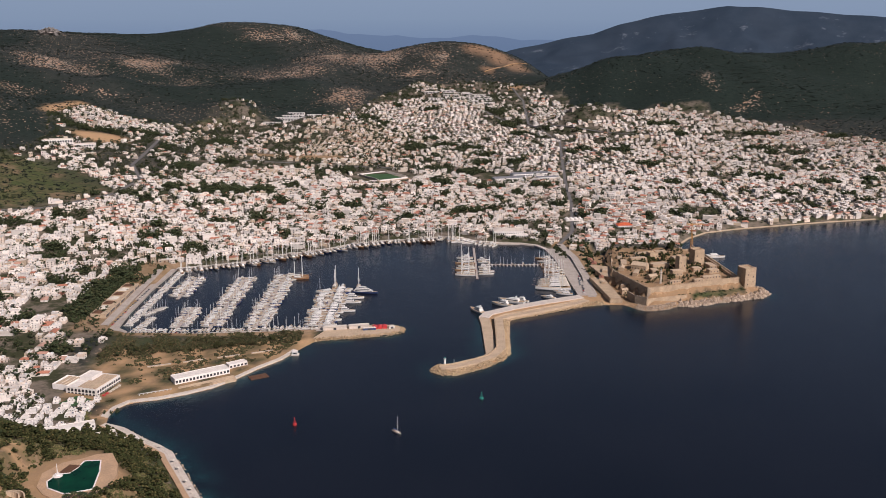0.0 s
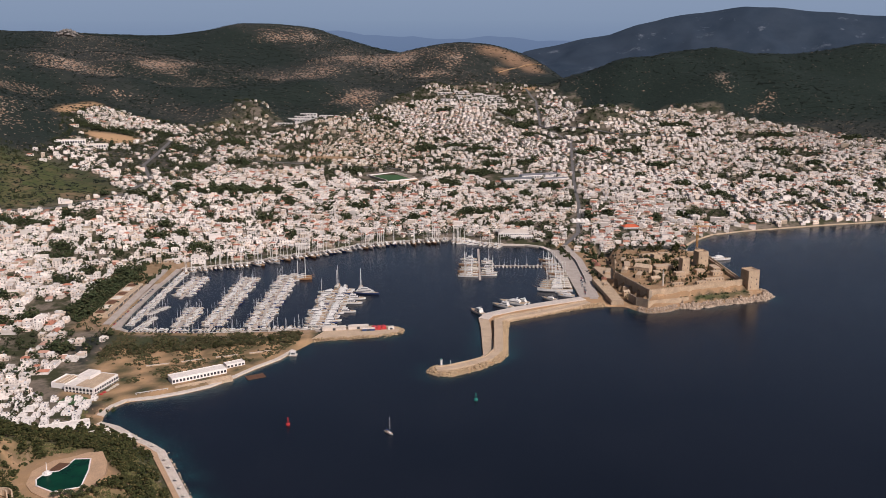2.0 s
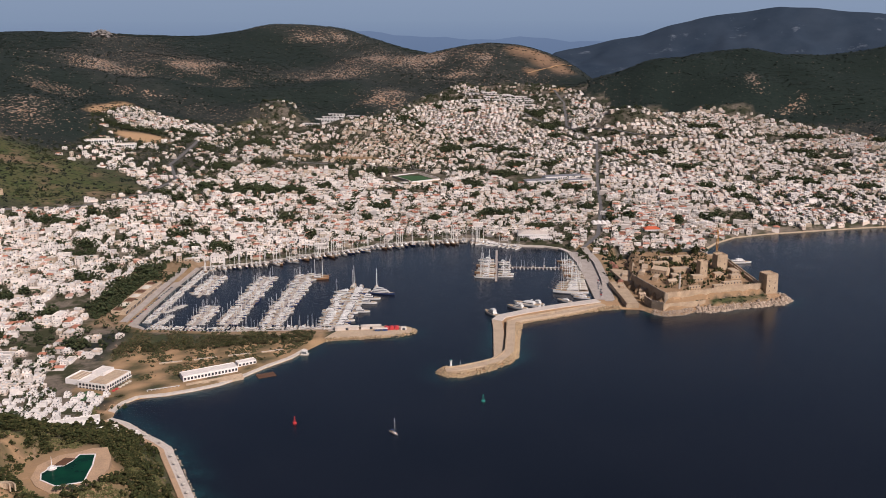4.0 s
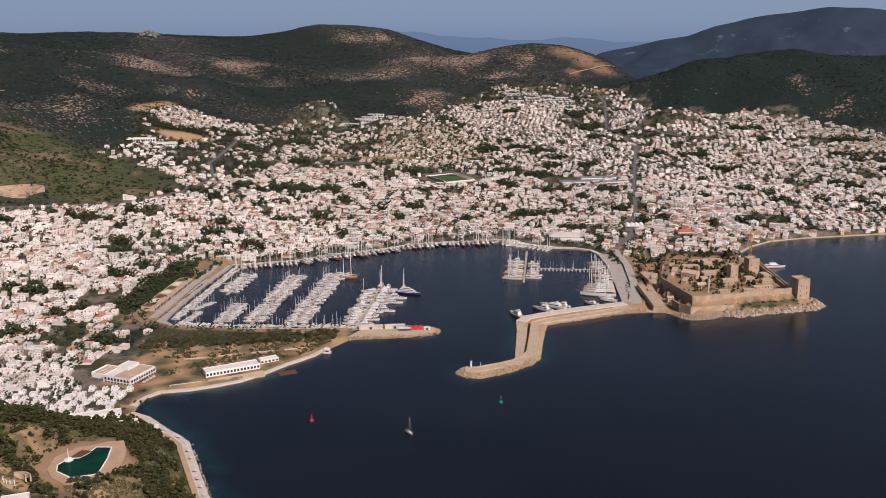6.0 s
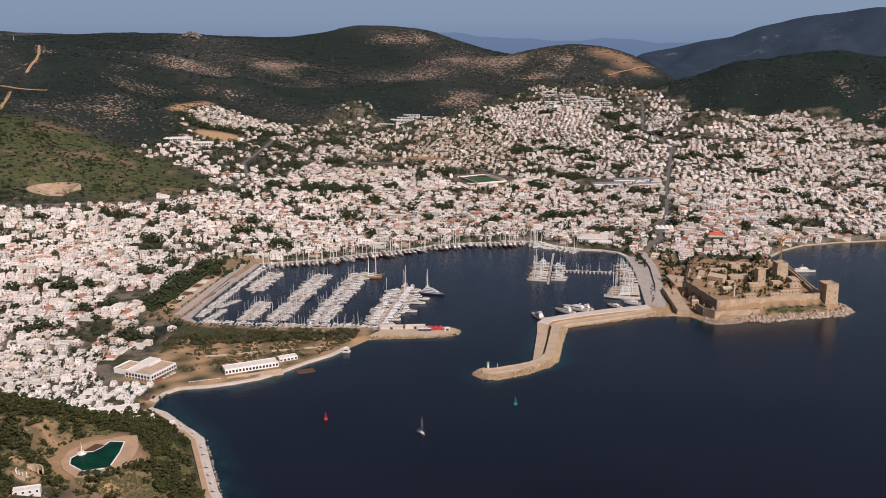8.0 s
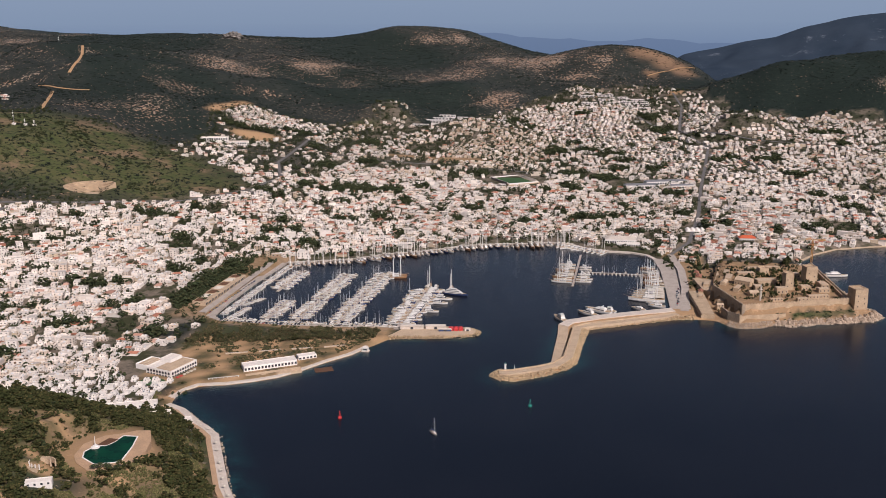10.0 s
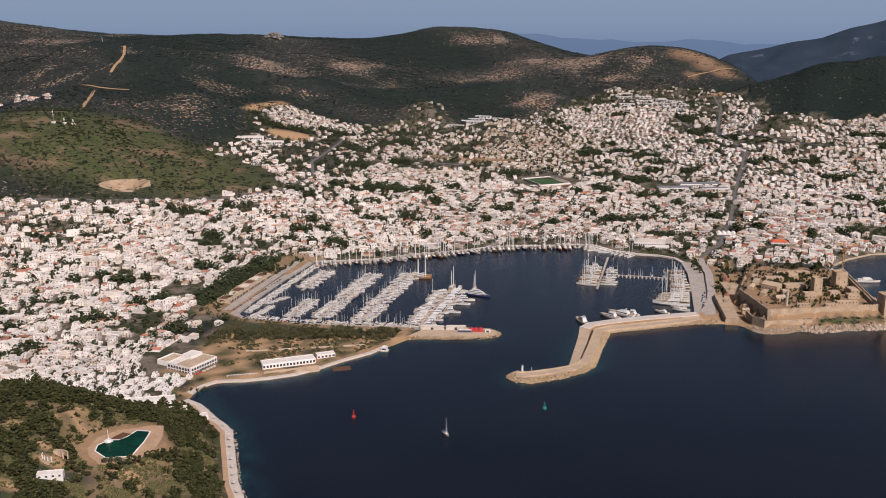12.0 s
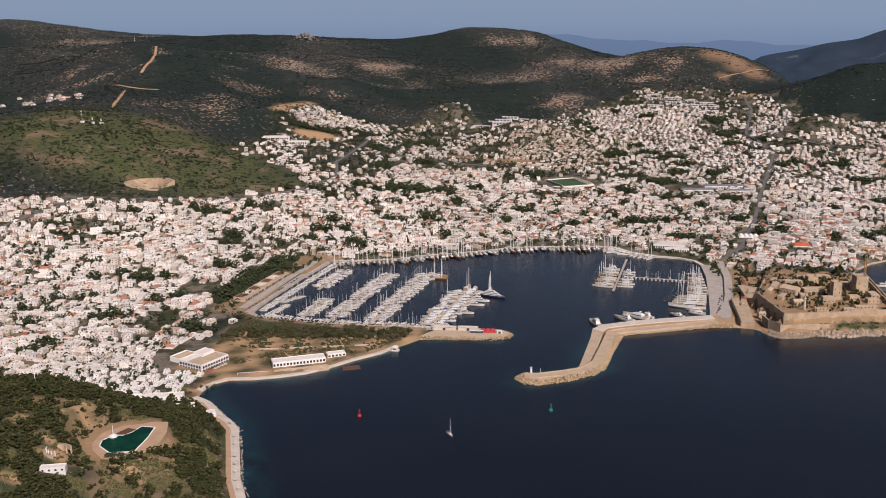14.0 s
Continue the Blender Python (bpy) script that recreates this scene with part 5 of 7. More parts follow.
MOLE_SPINE = [(170, 1104), (140, 1084), (104, 1062), (72, 1044), (58, 1030), (57, 985), (55, 932), (45, 910), (30, 898), (8, 884), (-4, 881)]
slab("mole_wall", MOLE_SPINE, 0, 9.5, -3, 4.2, TAN, "raised sandy stone top of the breakwater", "breakwater")
slab("mole_crest", MOLE_SPINE, -0.4, 0.9, -3, 5.2, STONE, "low parapet wall along the breakwater", "breakwater")
slab("mole_quay", [(166, 1126)] + MOLE[:4], -0.5, 11.5, -3, 2.6, PALE, "pale concrete landing quay inside the breakwater", "quay")
slab("mole_ledge", MOLE[3:7] + [(12, 893)], -0.3, 11, -3, 2.2, TAN, "low sandy stone ledge inside the breakwater", "quay")
for px, y0, y1, _ in PONTOONS:
    quay = empty("pontoon", pose(px, (y0 + y1) / 2, 0), "long grey floating pontoon between moored yachts", "pontoon", "pontoons of the marina")
    n = int((y1 - y0) / 12)
    for k in range(n):
        a, b = y0 - 5 + (y1 - y0 + 5) * k / n, y0 - 5 + (y1 - y0 + 5) * (k + 1) / n
        Solid().box(-1.9, a + 0.1 - (y0 + y1) / 2, -0.4, 1.9, b - 0.1 - (y0 + y1) / 2, 0.75, 0, True).ob("float", CONCRETE, quay)
for x0, y0, x1, y1 in ((43.5, 1205, 46.5, 1372), (57, 1276.5, 152, 1279.5), (-362, 1160.5, -320, 1163)):
    quay = empty("pontoon", pose((x0 + x1) / 2, (y0 + y1) / 2, 0), "narrow grey jetty with boats alongside", "pontoon", "pontoons of the marina")
    Solid().box((x0 - x1) / 2, (y0 - y1) / 2, -0.4, (x1 - x0) / 2, (y1 - y0) / 2, 0.8, 0, True).ob("deck", CONCRETE, quay)
    Solid().box((x0 - x1) / 2 - 0.1, (y0 - y1) / 2 - 0.1, 0.3, (x1 - x0) / 2 + 0.1, (y1 - y0) / 2 + 0.1, 0.6, 0, True).ob("fender", DARKWOOD, quay)


def rocks(name, line, spread, size0, count, z0, mat, label, seed):
    r = random.Random(seed)
    lens = [math.hypot(b[0] - a[0], b[1] - a[1]) for a, b in zip(line, line[1:])]
    s = Solid()
    for _ in range(count):
        i = r.choices(range(len(lens)), lens)[0]
        k, g = r.random(), r.uniform(*spread)
        (ax, ay), (bx, by) = line[i], line[i + 1]
        nx, ny = -(by - ay) / lens[i], (bx - ax) / lens[i]
        rr = r.uniform(0.55, 1.2) * size0
        octa(s, ax + (bx - ax) * k + nx * g, ay + (by - ay) * k + ny * g, z0(g) + r.uniform(-0.3, 0.3), rr, r)
    return tagged(s.ob(name, mat), label, "rocks", kind="stuff")


OUTER = MOLE[8:]
rocks("breakwater_rocks", OUTER, (-1.5, 5.5), 1.15, 2600, lambda g: 0.0 + 0.52 * (g + 1.5), ROCK, "rough pale armour boulders on the breakwater's sea side", 3)
rocks("breakwater_rocks", MOLE[3:9], (-0.5, 2.0), 1.2, 260, lambda g: 0.2 + 0.6 * g, ROCK, "rough boulders along the inner foot of the breakwater", 4)
rocks("pier_rocks", COAST_WEST[-1:] + PIER, (-1.0, 3.0), 1.3, 380, lambda g: 0.2 + 0.6 * (g + 1), ROCK, "tumbled boulders along the edge of the pier", 5)
rocks("shore_rocks", COAST_WEST[3:14], (-2.0, 0.6), 0.9, 300, lambda g: 0.1 + 0.35 * (g + 2), SHORE_ROCK, "pale shore rocks below the wooded hill", 6)
rocks("castle_rocks", CASTLE_SHORE[1:13], (-2.0, 7.0), 1.15, 1900, lambda g: -0.4 + 0.55 * (g + 1.5), SHORE_ROCK, "jagged pale limestone rocks below the castle", 7)


def cliff(line, seed):
    """Upright weathered blocks leaning together along a rocky shore."""
    r = random.Random(seed)
    s = Solid()
    for (ax, ay), (bx, by) in zip(line, line[1:]):
        l = math.hypot(bx - ax, by - ay)
        nx, ny = -(by - ay) / l, (bx - ax) / l
        for _ in range(int(l * 0.9)):
            k, g = r.random(), r.uniform(-2.5, 9)
            w, h = r.uniform(2.0, 5.0), 0.6 + 0.50 * (g + 2.5) + r.uniform(-0.6, 1.0)
            c = (ax + (bx - ax) * k + nx * g, ay + (by - ay) * k + ny * g)
            n, a0 = 7, r.uniform(0, 6.28)
            low = [(c[0] + w * r.uniform(0.75, 1.3) * math.cos(a0 + q * 6.28 / n), c[1] + w * r.uniform(0.75, 1.3) * math.sin(a0 + q * 6.28 / n), -2.0) for q in range(n)]
            top = [(x + (c[0] - x) * r.uniform(0.35, 0.8), y + (c[1] - y) * r.uniform(0.35, 0.8), h * r.uniform(0.6, 1.1)) for x, y, _ in low]
            s.add(low + top + [(*c, h * 1.12)], [(q, (q + 1) % n, n + (q + 1) % n, n + q) for q in range(n)] + [(n + q, n + (q + 1) % n, 2 * n) for q in range(n)])
    return tagged(s.ob("castle_cliff", SHORE_ROCK), "jagged pale limestone crags below the castle wall", "rocks", kind="stuff")


cliff(CASTLE_SHORE[4:13], 8)


def lighthouse():
    o = empty("lighthouse", pose(2, 885, 2.0), "small white harbour lighthouse on the breakwater head", "lighthouse")
    Solid().tube((0, 0, 0), (0, 0, 1.6), 2.0, 1.9, 12).ob("base", PALE, o)
    Solid().tube((0, 0, 1.6), (0, 0, 7.6), 1.25, 0.9, 12).ob("tower", GEL, o)
    Solid().tube((0, 0, 7.6), (0, 0, 7.9), 1.5, 1.5, 12).ob("gallery", GEL, o)
    Solid().tube((0, 0, 7.9), (0, 0, 9.0), 0.6, 0.6, 8).ob("lantern", GLASS, o)
    Solid().tube((0, 0, 9.0), (0, 0, 9.7), 0.75, 0.05, 8).ob("cap", GREENP, o)
    p = empty("light_mast", pose(11, 887, 2.0), "slim pale mast beside the lighthouse", "mast")
    Solid().tube((0, 0, 0), (0, 0, 7), 0.25, 0.15, 6).ob("pole", ALLOY, p)
    Solid().box(-0.8, -0.8, 0, 0.8, 0.8, 1.8).ob("cabinet", GEL, p)


lighthouse()


def buoy(x, y, mat, label, k=1.35):
    o = empty("buoy", pose(x, y, 0) @ Matrix.Diagonal((k, k, k, 1)), label, "buoy", "channel buoys")
    Solid().tube((0, 0, -0.6), (0, 0, 0.9), 1.35, 1.35, 12).tube((0, 0, 0.9), (0, 0, 1.3), 1.35, 0.6, 12).ob("float", mat, o)
    s = Solid()
    for a in range(4):
        s.tube((0.75 * math.cos(a * 1.57), 0.75 * math.sin(a * 1.57), 1.1), (0.2 * math.cos(a * 1.57), 0.2 * math.sin(a * 1.57), 4.4), 0.12, 0.10, 5)
    s.ob("tower", mat, o)
    Solid().tube((0, 0, 4.3), (0, 0, 5.0), 0.4, 0.3, 8).ob("lantern", mat, o)


buoy(35, 809, GREENP, "green lateral buoy afloat off the breakwater")
buoy(-125, 752, RED, "red lateral buoy afloat in the bay")


# ---- the castle ----
castle = empty("castle", pose(0, 0, 0), "tan stone crusader castle with square towers on a rocky point", "castle")


def rampart(a, b, z0, z1, t=3.5, merlons=True, mat=None, gap=3.4):
    """A stone curtain wall with a walkway and merlons on its outer edge; the outside lies to the right of a to b."""
    l = math.hypot(b[0] - a[0], b[1] - a[1])
    ang = math.atan2(b[1] - a[1], b[0] - a[0])
    c, s_ = math.cos(ang), math.sin(ang)
    cx, cy = (a[0] + b[0]) / 2 - s_ * t / 2, (a[1] + b[1]) / 2 + c * t / 2
    wall = Solid().turned(cx, cy, ang, l + 0.6, t, z0, z1).ob("curtain_wall", mat or STONE, castle)
    Solid().turned((a[0] + b[0]) / 2 - s_ * 0.4, (a[1] + b[1]) / 2 + c * 0.4, ang, l + 0.6, 0.8, z1, z1 + 1.0).ob("parapet", mat or STONE, wall)
    if merlons:
        n = int(l / gap)
        for k in range(n):
            u = (k + 0.5) / n
            Solid().turned(a[0] + (b[0] - a[0]) * u - s_ * 0.42, a[1] + (b[1] - a[1]) * u + c * 0.42, ang, gap * 0.55, 0.9, z1 + 1.0, z1 + 2.0).ob("merlon", mat or STONE, wall)
    return wall


def keep(x, y, ang, w, d_, z0, z1, slits=3, mat=None):
    mat = mat or STONE
    tower = Solid().turned(x, y, ang, w, d_, z0, z1, 0, 0.95).ob("tower", mat, castle)
    c, s_ = math.cos(ang), math.sin(ang)
    hw, hd = w * 0.475, d_ * 0.475
    for u, v, ww, dd in ((0, -hd + 0.45, 2 * hw, 0.9), (0, hd - 0.45, 2 * hw, 0.9), (-hw + 0.45, 0, 0.9, 2 * hd - 1.8), (hw - 0.45, 0, 0.9, 2 * hd - 1.8)):
        Solid().turned(x + u * c - v * s_, y + u * s_ + v * c, ang, ww, dd, z1 - 0.05, z1 + 1.1).ob("parapet", mat, tower)
    n = max(2, int(w / 2.6))
    for k in range(n):
        u = -hw + 2 * hw * (k + 0.5) / n
        for v in (-hd + 0.45, hd - 0.45):
            Solid().turned(x + u * c - v * s_, y + u * s_ + v * c, ang, w / n * 0.5, 0.85, z1 + 1.1, z1 + 2.0).ob("merlon", mat, tower)
    for k in range(slits):
        u = -hw * 0.5 + hw * (k % 2)
        z = z0 + (z1 - z0) * (0.35 + 0.5 * k / max(1, slits))
        v = -d_ / 2 * (1 - 0.05 * (z - z0) / (z1 - z0)) - 0.02
        Solid().turned(x + u * c - v * s_, y + u * s_ + v * c, ang, 0.9, 0.3, z, z + 1.7).ob("window", GLASS, tower)
    return tower


SW, SE, NE, NW, WW = (244, 1100), (370, 1147), (352, 1318), (232, 1292), (216, 1180)
rampart(SW, (312, 1126), 2, 17.6, 4)
rampart((312, 1126), SE, 2, 18.6, 4)
rampart(SE, NE, 0, 16.5, 3.5)
rampart(NE, NW, 0, 12.5, 3.0, False)
rampart(NW, WW, 0, 12.8, 3.5, False)
rampart(WW, SW, 0, 18.0, 4, True, STONE_SHADED)
# outworks in front of the walls
rampart((228, 1092), (240, 1083), 0, 11, 3, True, STONE_SHADED)
rampart((240, 1083), (292, 1102), 0, 9.5, 2.5, False)
rampart((222, 1112), (228, 1092), 0, 11, 3, False, STONE_SHADED)
Solid().prism([(188, 1190), (199, 1096), (214, 1096), (206, 1192)], -2, 6.5).ob("bastion", STONE, castle)
Solid().turned(194.6, 1142, math.atan2(94, -11), 95, 1.0, 6.4, 7.4).ob("parapet", STONE, castle)
Solid().turned(206.5, 1096.6, 0, 15, 1.0, 6.4, 7.4).ob("parapet", STONE, castle)
Solid().prism([(206, 1192), (216, 1182), (222, 1240), (196, 1246)], -1, 8.5).ob("gatehouse", STONE, castle)
keep(377, 1150, 0.36, 16.5, 16.5, 0, 31, 5)
keep(306, 1196, 0.30, 10.5, 10.5, 8, 33.5, 3)
keep(337, 1236, 0.30, 15, 14, 8, 32.5, 3)
keep(285, 1268, 0.30, 13, 11, 8, 20, 2)


def stone_house(x, y, ang, w, d_, z0, h, roof="flat", mat=None):
    o = Solid().turned(x, y, ang, w, d_, z0 - 3, z0 + h).ob("inner_building", mat or STONE, castle)
    c, s_ = math.cos(ang), math.sin(ang)
    if roof == "flat":
        Solid().turned(x, y, ang, w - 1, d_ - 1, z0 + h, z0 + h + 0.25).ob("roof", TAN, o)
    else:
        v = []
        for u, k, z in ((-w / 2 - 0.3, -d_ / 2 - 0.3, h), (w / 2 + 0.3, -d_ / 2 - 0.3, h), (w / 2 + 0.3, d_ / 2 + 0.3, h), (-w / 2 - 0.3, d_ / 2 + 0.3, h), (-w / 2, 0, h + d_ * 0.28), (w / 2, 0, h + d_ * 0.28)):
            v.append((x + u * c - k * s_, y + u * s_ + k * c, z0 + z))
        Solid().add(v, [(0, 1, 5, 4), (2, 3, 4, 5), (1, 2, 5), (3, 0, 4), (3, 2, 1, 0)]).ob("roof", TAN if roof == "stone" else TILE, o)
    for k in range(int(w / 4)):
        u = -w / 2 + (k + 0.5) * w / int(w / 4)
        v = -d_ / 2 - 0.03
        Solid().turned(x + u * c - v * s_, y + u * s_ + v * c, ang, 1.0, 0.3, z0 + 1.2, z0 + 2.8).ob("window", GLASS, o)


for row in ((205, 1262, 1.5, 14, 8, 1, 4, "tile"), (203, 1282, 1.5, 10, 7, 1, 3.5, "tile"), (212, 1216, 1.4, 16, 7, 5.5, 3.5, "flat"), (226, 1150, 1.2, 14, 7, 4, 4, "flat"), (222, 1130, 0.3, 8, 6, 4, 3, "stone"), (203, 1186, 1.5, 9, 6, 4, 3, "tile"), (202, 1166, 1.5, 7, 5, 4, 2.6, "flat"), (256, 1206, -0.5, 20, 13, 12, 6, "stone"), (282, 1212, 0.3, 24, 12, 12, 6, "flat"), (296, 1176, 0.3, 14, 8, 12, 7, "flat"), (262, 1160, 0.4, 12, 8, 12, 4, "stone"), (326, 1196, 0.3, 12, 9, 12, 5, "flat"), (346, 1190, 0.3, 14, 8, 12, 4.5, "flat"),
            (350, 1216, 0.2, 10, 18, 12, 4, "flat"), (318, 1256, 0.3, 20, 10, 11, 5, "flat"), (262, 1250, 0.2, 22, 9, 11, 5, "flat"), (240, 1235, 1.4, 24, 8, 9, 5, "flat"), (345, 1268, 1.3, 26, 8, 9, 4, "flat"), (232, 1205, 1.3, 14, 7, 10, 5, "stone"), (278, 1290, 0.3, 30, 8, 9, 4, "flat"), (335, 1158, 0.36, 26, 6, 13, 3.5, "flat"), (286, 1140, 0.36, 16, 4, 12, 3, "flat"), (316, 1146, 0.36, 14, 5, 12, 3.5, "flat"), (246, 1180, 1.2, 18, 6, 12, 4, "flat"), (270, 1186, 0.2, 9, 12, 12, 5, "flat"), (310, 1218, 0.3, 14, 6, 12, 4, "flat"), (240, 1264, 1.4, 20, 7, 9, 4, "flat"), (300, 1290, 0.2, 18, 8, 10, 5, "flat")):
    row = (*row[:5], row[5] + 2.0, *row[6:])
    stone_house(*row)
minaret = empty("minaret", pose(268, 1139, 13), "slim pale stone minaret with balcony", "minaret")
Solid().tube((0, 0, -1), (0, 0, 13), 1.25, 1.05, 10).ob("shaft", PALE, minaret)
Solid().tube((0, 0, 13), (0, 0, 13.9), 1.2, 1.9, 10).tube((0, 0, 13.9), (0, 0, 14.6), 1.9, 1.9, 10).ob("balcony", PALE, minaret)
Solid().tube((0, 0, 14.6), (0, 0, 17.5), 0.85, 0.8, 10).ob("turret", PALE, minaret)
Solid().tube((0, 0, 17.5), (0, 0, 20.5), 1.0, 0.05, 10).ob("spire", STEEL, minaret)


def crane(x, y):
    o = empty("tower_crane", pose(x, y, 2), "orange tower crane behind the castle", "crane")
    s = Solid()
    for a, b in ((-1, -1), (1, -1), (1, 1), (-1, 1)):
        s.tube((a, b, 0), (a, b, 42), 0.28, 0.28, 4)
    for k in range(14):
        z = 3 * k
        s.tube((-1, -1, z), (1, -1, z + 3), 0.16, 0.16, 4).tube((1, -1, z), (1, 1, z + 3), 0.16, 0.16, 4).tube((-1, 1, z), (-1, -1, z + 3), 0.16, 0.16, 4)
    s.ob("mast", YELLOW, o)
    s = Solid()
    for b in (-0.7, 0.7):
        s.tube((-9, b, 42), (16, b, 42), 0.25, 0.25, 4)
    s.tube((-9, 0, 44), (16, 0, 43), 0.25, 0.2, 4)
    for k in range(10):
        s.tube((-9 + 2.5 * k, -0.7, 42), (-7.8 + 2.5 * k, 0, 43.8), 0.14, 0.14, 4).tube((-7.8 + 2.5 * k, 0, 43.8), (-6.5 + 2.5 * k, 0.7, 42), 0.14, 0.14, 4)
    s.ob("jib", YELLOW, o)
    Solid().box(-9, -1, 39.5, -6, 1, 42).ob("counterweight", CONCRETE, o)
    Solid().box(0.6, -1.8, 39, 2.4, -0.6, 41.5).ob("cab", GEL, o)


crane(356, 1338)


def ferry(x, y, b):
    o = empty("ferry", pose(x, y, 0, 0, 0, b) @ Matrix.Diagonal((0.72, 0.85, 0.9, 1)), "white passenger ferry with wooden deck moored behind the castle", "ship")
    sh, dk, fb = hull(46, 9, 2.6)
    sh.ob("hull", GEL, o)
    dk.ob("deck", TEAK, o)
    saloon = wedge(Solid(), -17, 10, 7, fb - 0.1, fb + 2.6, 0.5).ob("saloon", GEL, o)
    wedge(Solid(), -16, 9.6, 7.1, fb + 0.9, fb + 1.9, 0.5).ob("window_band", GLASS, saloon)
    wedge(Solid(), -8, 6, 5, fb + 2.6, fb + 4.8, 0.6).ob("bridge", GEL, o)
    Solid().tube((-3, 0, fb + 4.6), (-3.2, 0, fb + 10), 0.2, 0.12).ob("mast", ALLOY, o)


ferry(384, 1318, 8)


def liner():
    """The largest yacht at the pontoon's head."""
    o = empty("superyacht", pose(-96, 1141, 0, 0, 0, -12) @ Matrix.Diagonal((0.8, 0.85, 0.8, 1)), "large white three-deck motor yacht with dark blue hull", "yacht")
    sh, dk, fb = hull(40, 8.5, 3.0)
    sh.ob("hull", NAVY, o)
    dk.ob("deck", TEAK, o)
    for k, (a, b, w) in enumerate(((-17, 12, 7.6), (-15, 8, 6.8), (-10, 3, 5.6))):
        tier = wedge(Solid(), a, b, w, fb + 2.4 * k - 0.1, fb + 2.4 * k + 2.4, 0.9).ob("deckhouse", GEL, o)
        wedge(Solid(), a + 0.8, b - 0.9, w * 1.015, fb + 2.4 * k + 0.9, fb + 2.4 * k + 1.8, 0.9).ob("window_band", GLASS, tier)
    Solid().tube((-8, 0, fb + 7), (-9, 0, fb + 19), 0.25, 0.12).ob("mast", ALLOY, o)


liner()
for x, y, b, L in ((-108, 1118, -4, 25), (-109, 1100, -3, 23), (-112, 1066, -3, 21)):
    m = motor_yacht("large white two-deck motor yacht at the pontoon head", None, 2, L)
    m.matrix_world = pose(x, y, 0, 0, 0, b)
raft = empty("swim_platform", pose(-176, 861, 0, 0, 0, 30), "brown wooden swimming platform afloat off the promenade", "platform")
Solid().box(-9, -5, -0.4, 9, 5, 0.6, 0, True).ob("deck", DARKWOOD, raft)
for x in (-8, 8):
    Solid().box(x - 0.6, -5.2, -0.5, x + 0.6, 5.2, 0.75, 0, True).ob("beam", DARKWOOD, raft)
cabin = empty("boat_kiosk", pose(-150, 921, 0.2), "small white floating kiosk beside the promenade", "kiosk")
Solid().box(-4, -3, -0.4, 4, 3, 0.7, 0, True).ob("float", PALE, cabin)
Solid().parapet(-2.8, -2.2, 0.7, 2.8, 2.2, 4.0, 0.3).ob("wall", [GEL, ROOF], cabin)
Solid().box(-2.0, -2.28, 1.5, 2.0, -2.1, 3.0).ob("window", GLASS, cabin)


# ---- buildings round the bay ----
def grand_hotel():
    o = empty("hotel", pose(-310, 804, 2.0, 0, 0, 75) @ Matrix.Diagonal((0.8, 0.8, 0.88, 1)), "large white hotel with arcades and tan slatted roof terraces", "hotel")
    Solid().parapet(0, 0, -2, 46, 40, 8.6, 0.9, 0.4).ob("wall", [WHITE_THING, ROOF], o)
    Solid().parapet(6, 40, -2, 34, 62, 7.0, 0.9, 0.4).ob("wall", [WHITE_THING, ROOF], o)
    Solid().parapet(24, 22, 8.6, 44, 38, 11.6, 0.6, 0.4).ob("penthouse", [WHITE_THING, ROOF], o)
    for k in range(5):
        Solid().box(2, 3 + k * 4.6, 8.6, 22 + 22 * (k < 4), 6.4 + k * 4.6, 9.5).ob("roof_panel", TAN, o)
    for k in range(3):
        Solid().box(8, 42 + 6 * k, 7.0, 32, 46 + 6 * k, 7.8).ob("roof_panel", TAN, o)

    def arch(x, y, side, z):
        s = Solid()
        pts = [(-1.5, 0), (1.5, 0), (1.5, 1.9)] + [(1.5 * math.cos(a * math.pi / 6), 1.9 + 1.1 * math.sin(a * math.pi / 6)) for a in range(1, 6)] + [(-1.5, 1.9)]
        if side == 0:
            ring = [[(x + u, y - e, z + v) for u, v in pts] for e in (0.08, -0.1)]
        else:
            ring = [[(x - e, y - u, z + v) for u, v in pts] for e in (0.08, -0.1)]
        n = len(pts)
        s.add(ring[0] + ring[1], [tuple(range(n))] + [(k, k + n, (k + 1) % n + n, (k + 1) % n) for k in range(n)])
        s.ob("arched_window", GLASS, o)

    for lv in (0.6, 4.6):
        for k in range(10):
            arch(2.8 + 4.5 * k, 0, 0, lv)
        for k in range(8):
            arch(0, 4 + 4.6 * k, 1, lv)
    Solid().box(-0.6, -0.6, 4.0, 46.6, 0.0, 4.3, 0, True).ob("string_course", WHITE_THING, o)
    Solid().box(-6, -9, 0.2, 40, -1, 0.7).ob("terrace", TAN, o)
    for k in range(6):
        Solid().box(2 + 6 * k, -8, 0.7, 5 + 6 * k, -5, 3.0).ob("parasol", RED if k < 2 else CREAM, o)


grand_hotel()


def long_hall(x, y, ang, w, d_, h, label, roof=None):
    o = empty("hall", pose(x, y, 2.0, 0, 0, ang), label, "building")
    Solid().parapet(-w / 2, -d_ / 2, -2, w / 2, d_ / 2, h, 0.4, 0.3).ob("wall", [WHITE_THING, roof or ROOF], o)
    n = int(w / 3.2)
    for k in range(n):
        u = -w / 2 + (k + 0.5) * w / n
        s = Solid()
        window_box(s, u, -d_ / 2, h * 0.42, w / n * 0.62, h * 0.36, 0, 0)
        pane = s.ob("window", GLASS, o)
        Solid().box(u - w / n * 0.36, -d_ / 2 - 0.25, h * 0.42 - 0.2, u + w / n * 0.36, -d_ / 2 + 0.05, h * 0.42).ob("sill", PALE, pane)
    return o


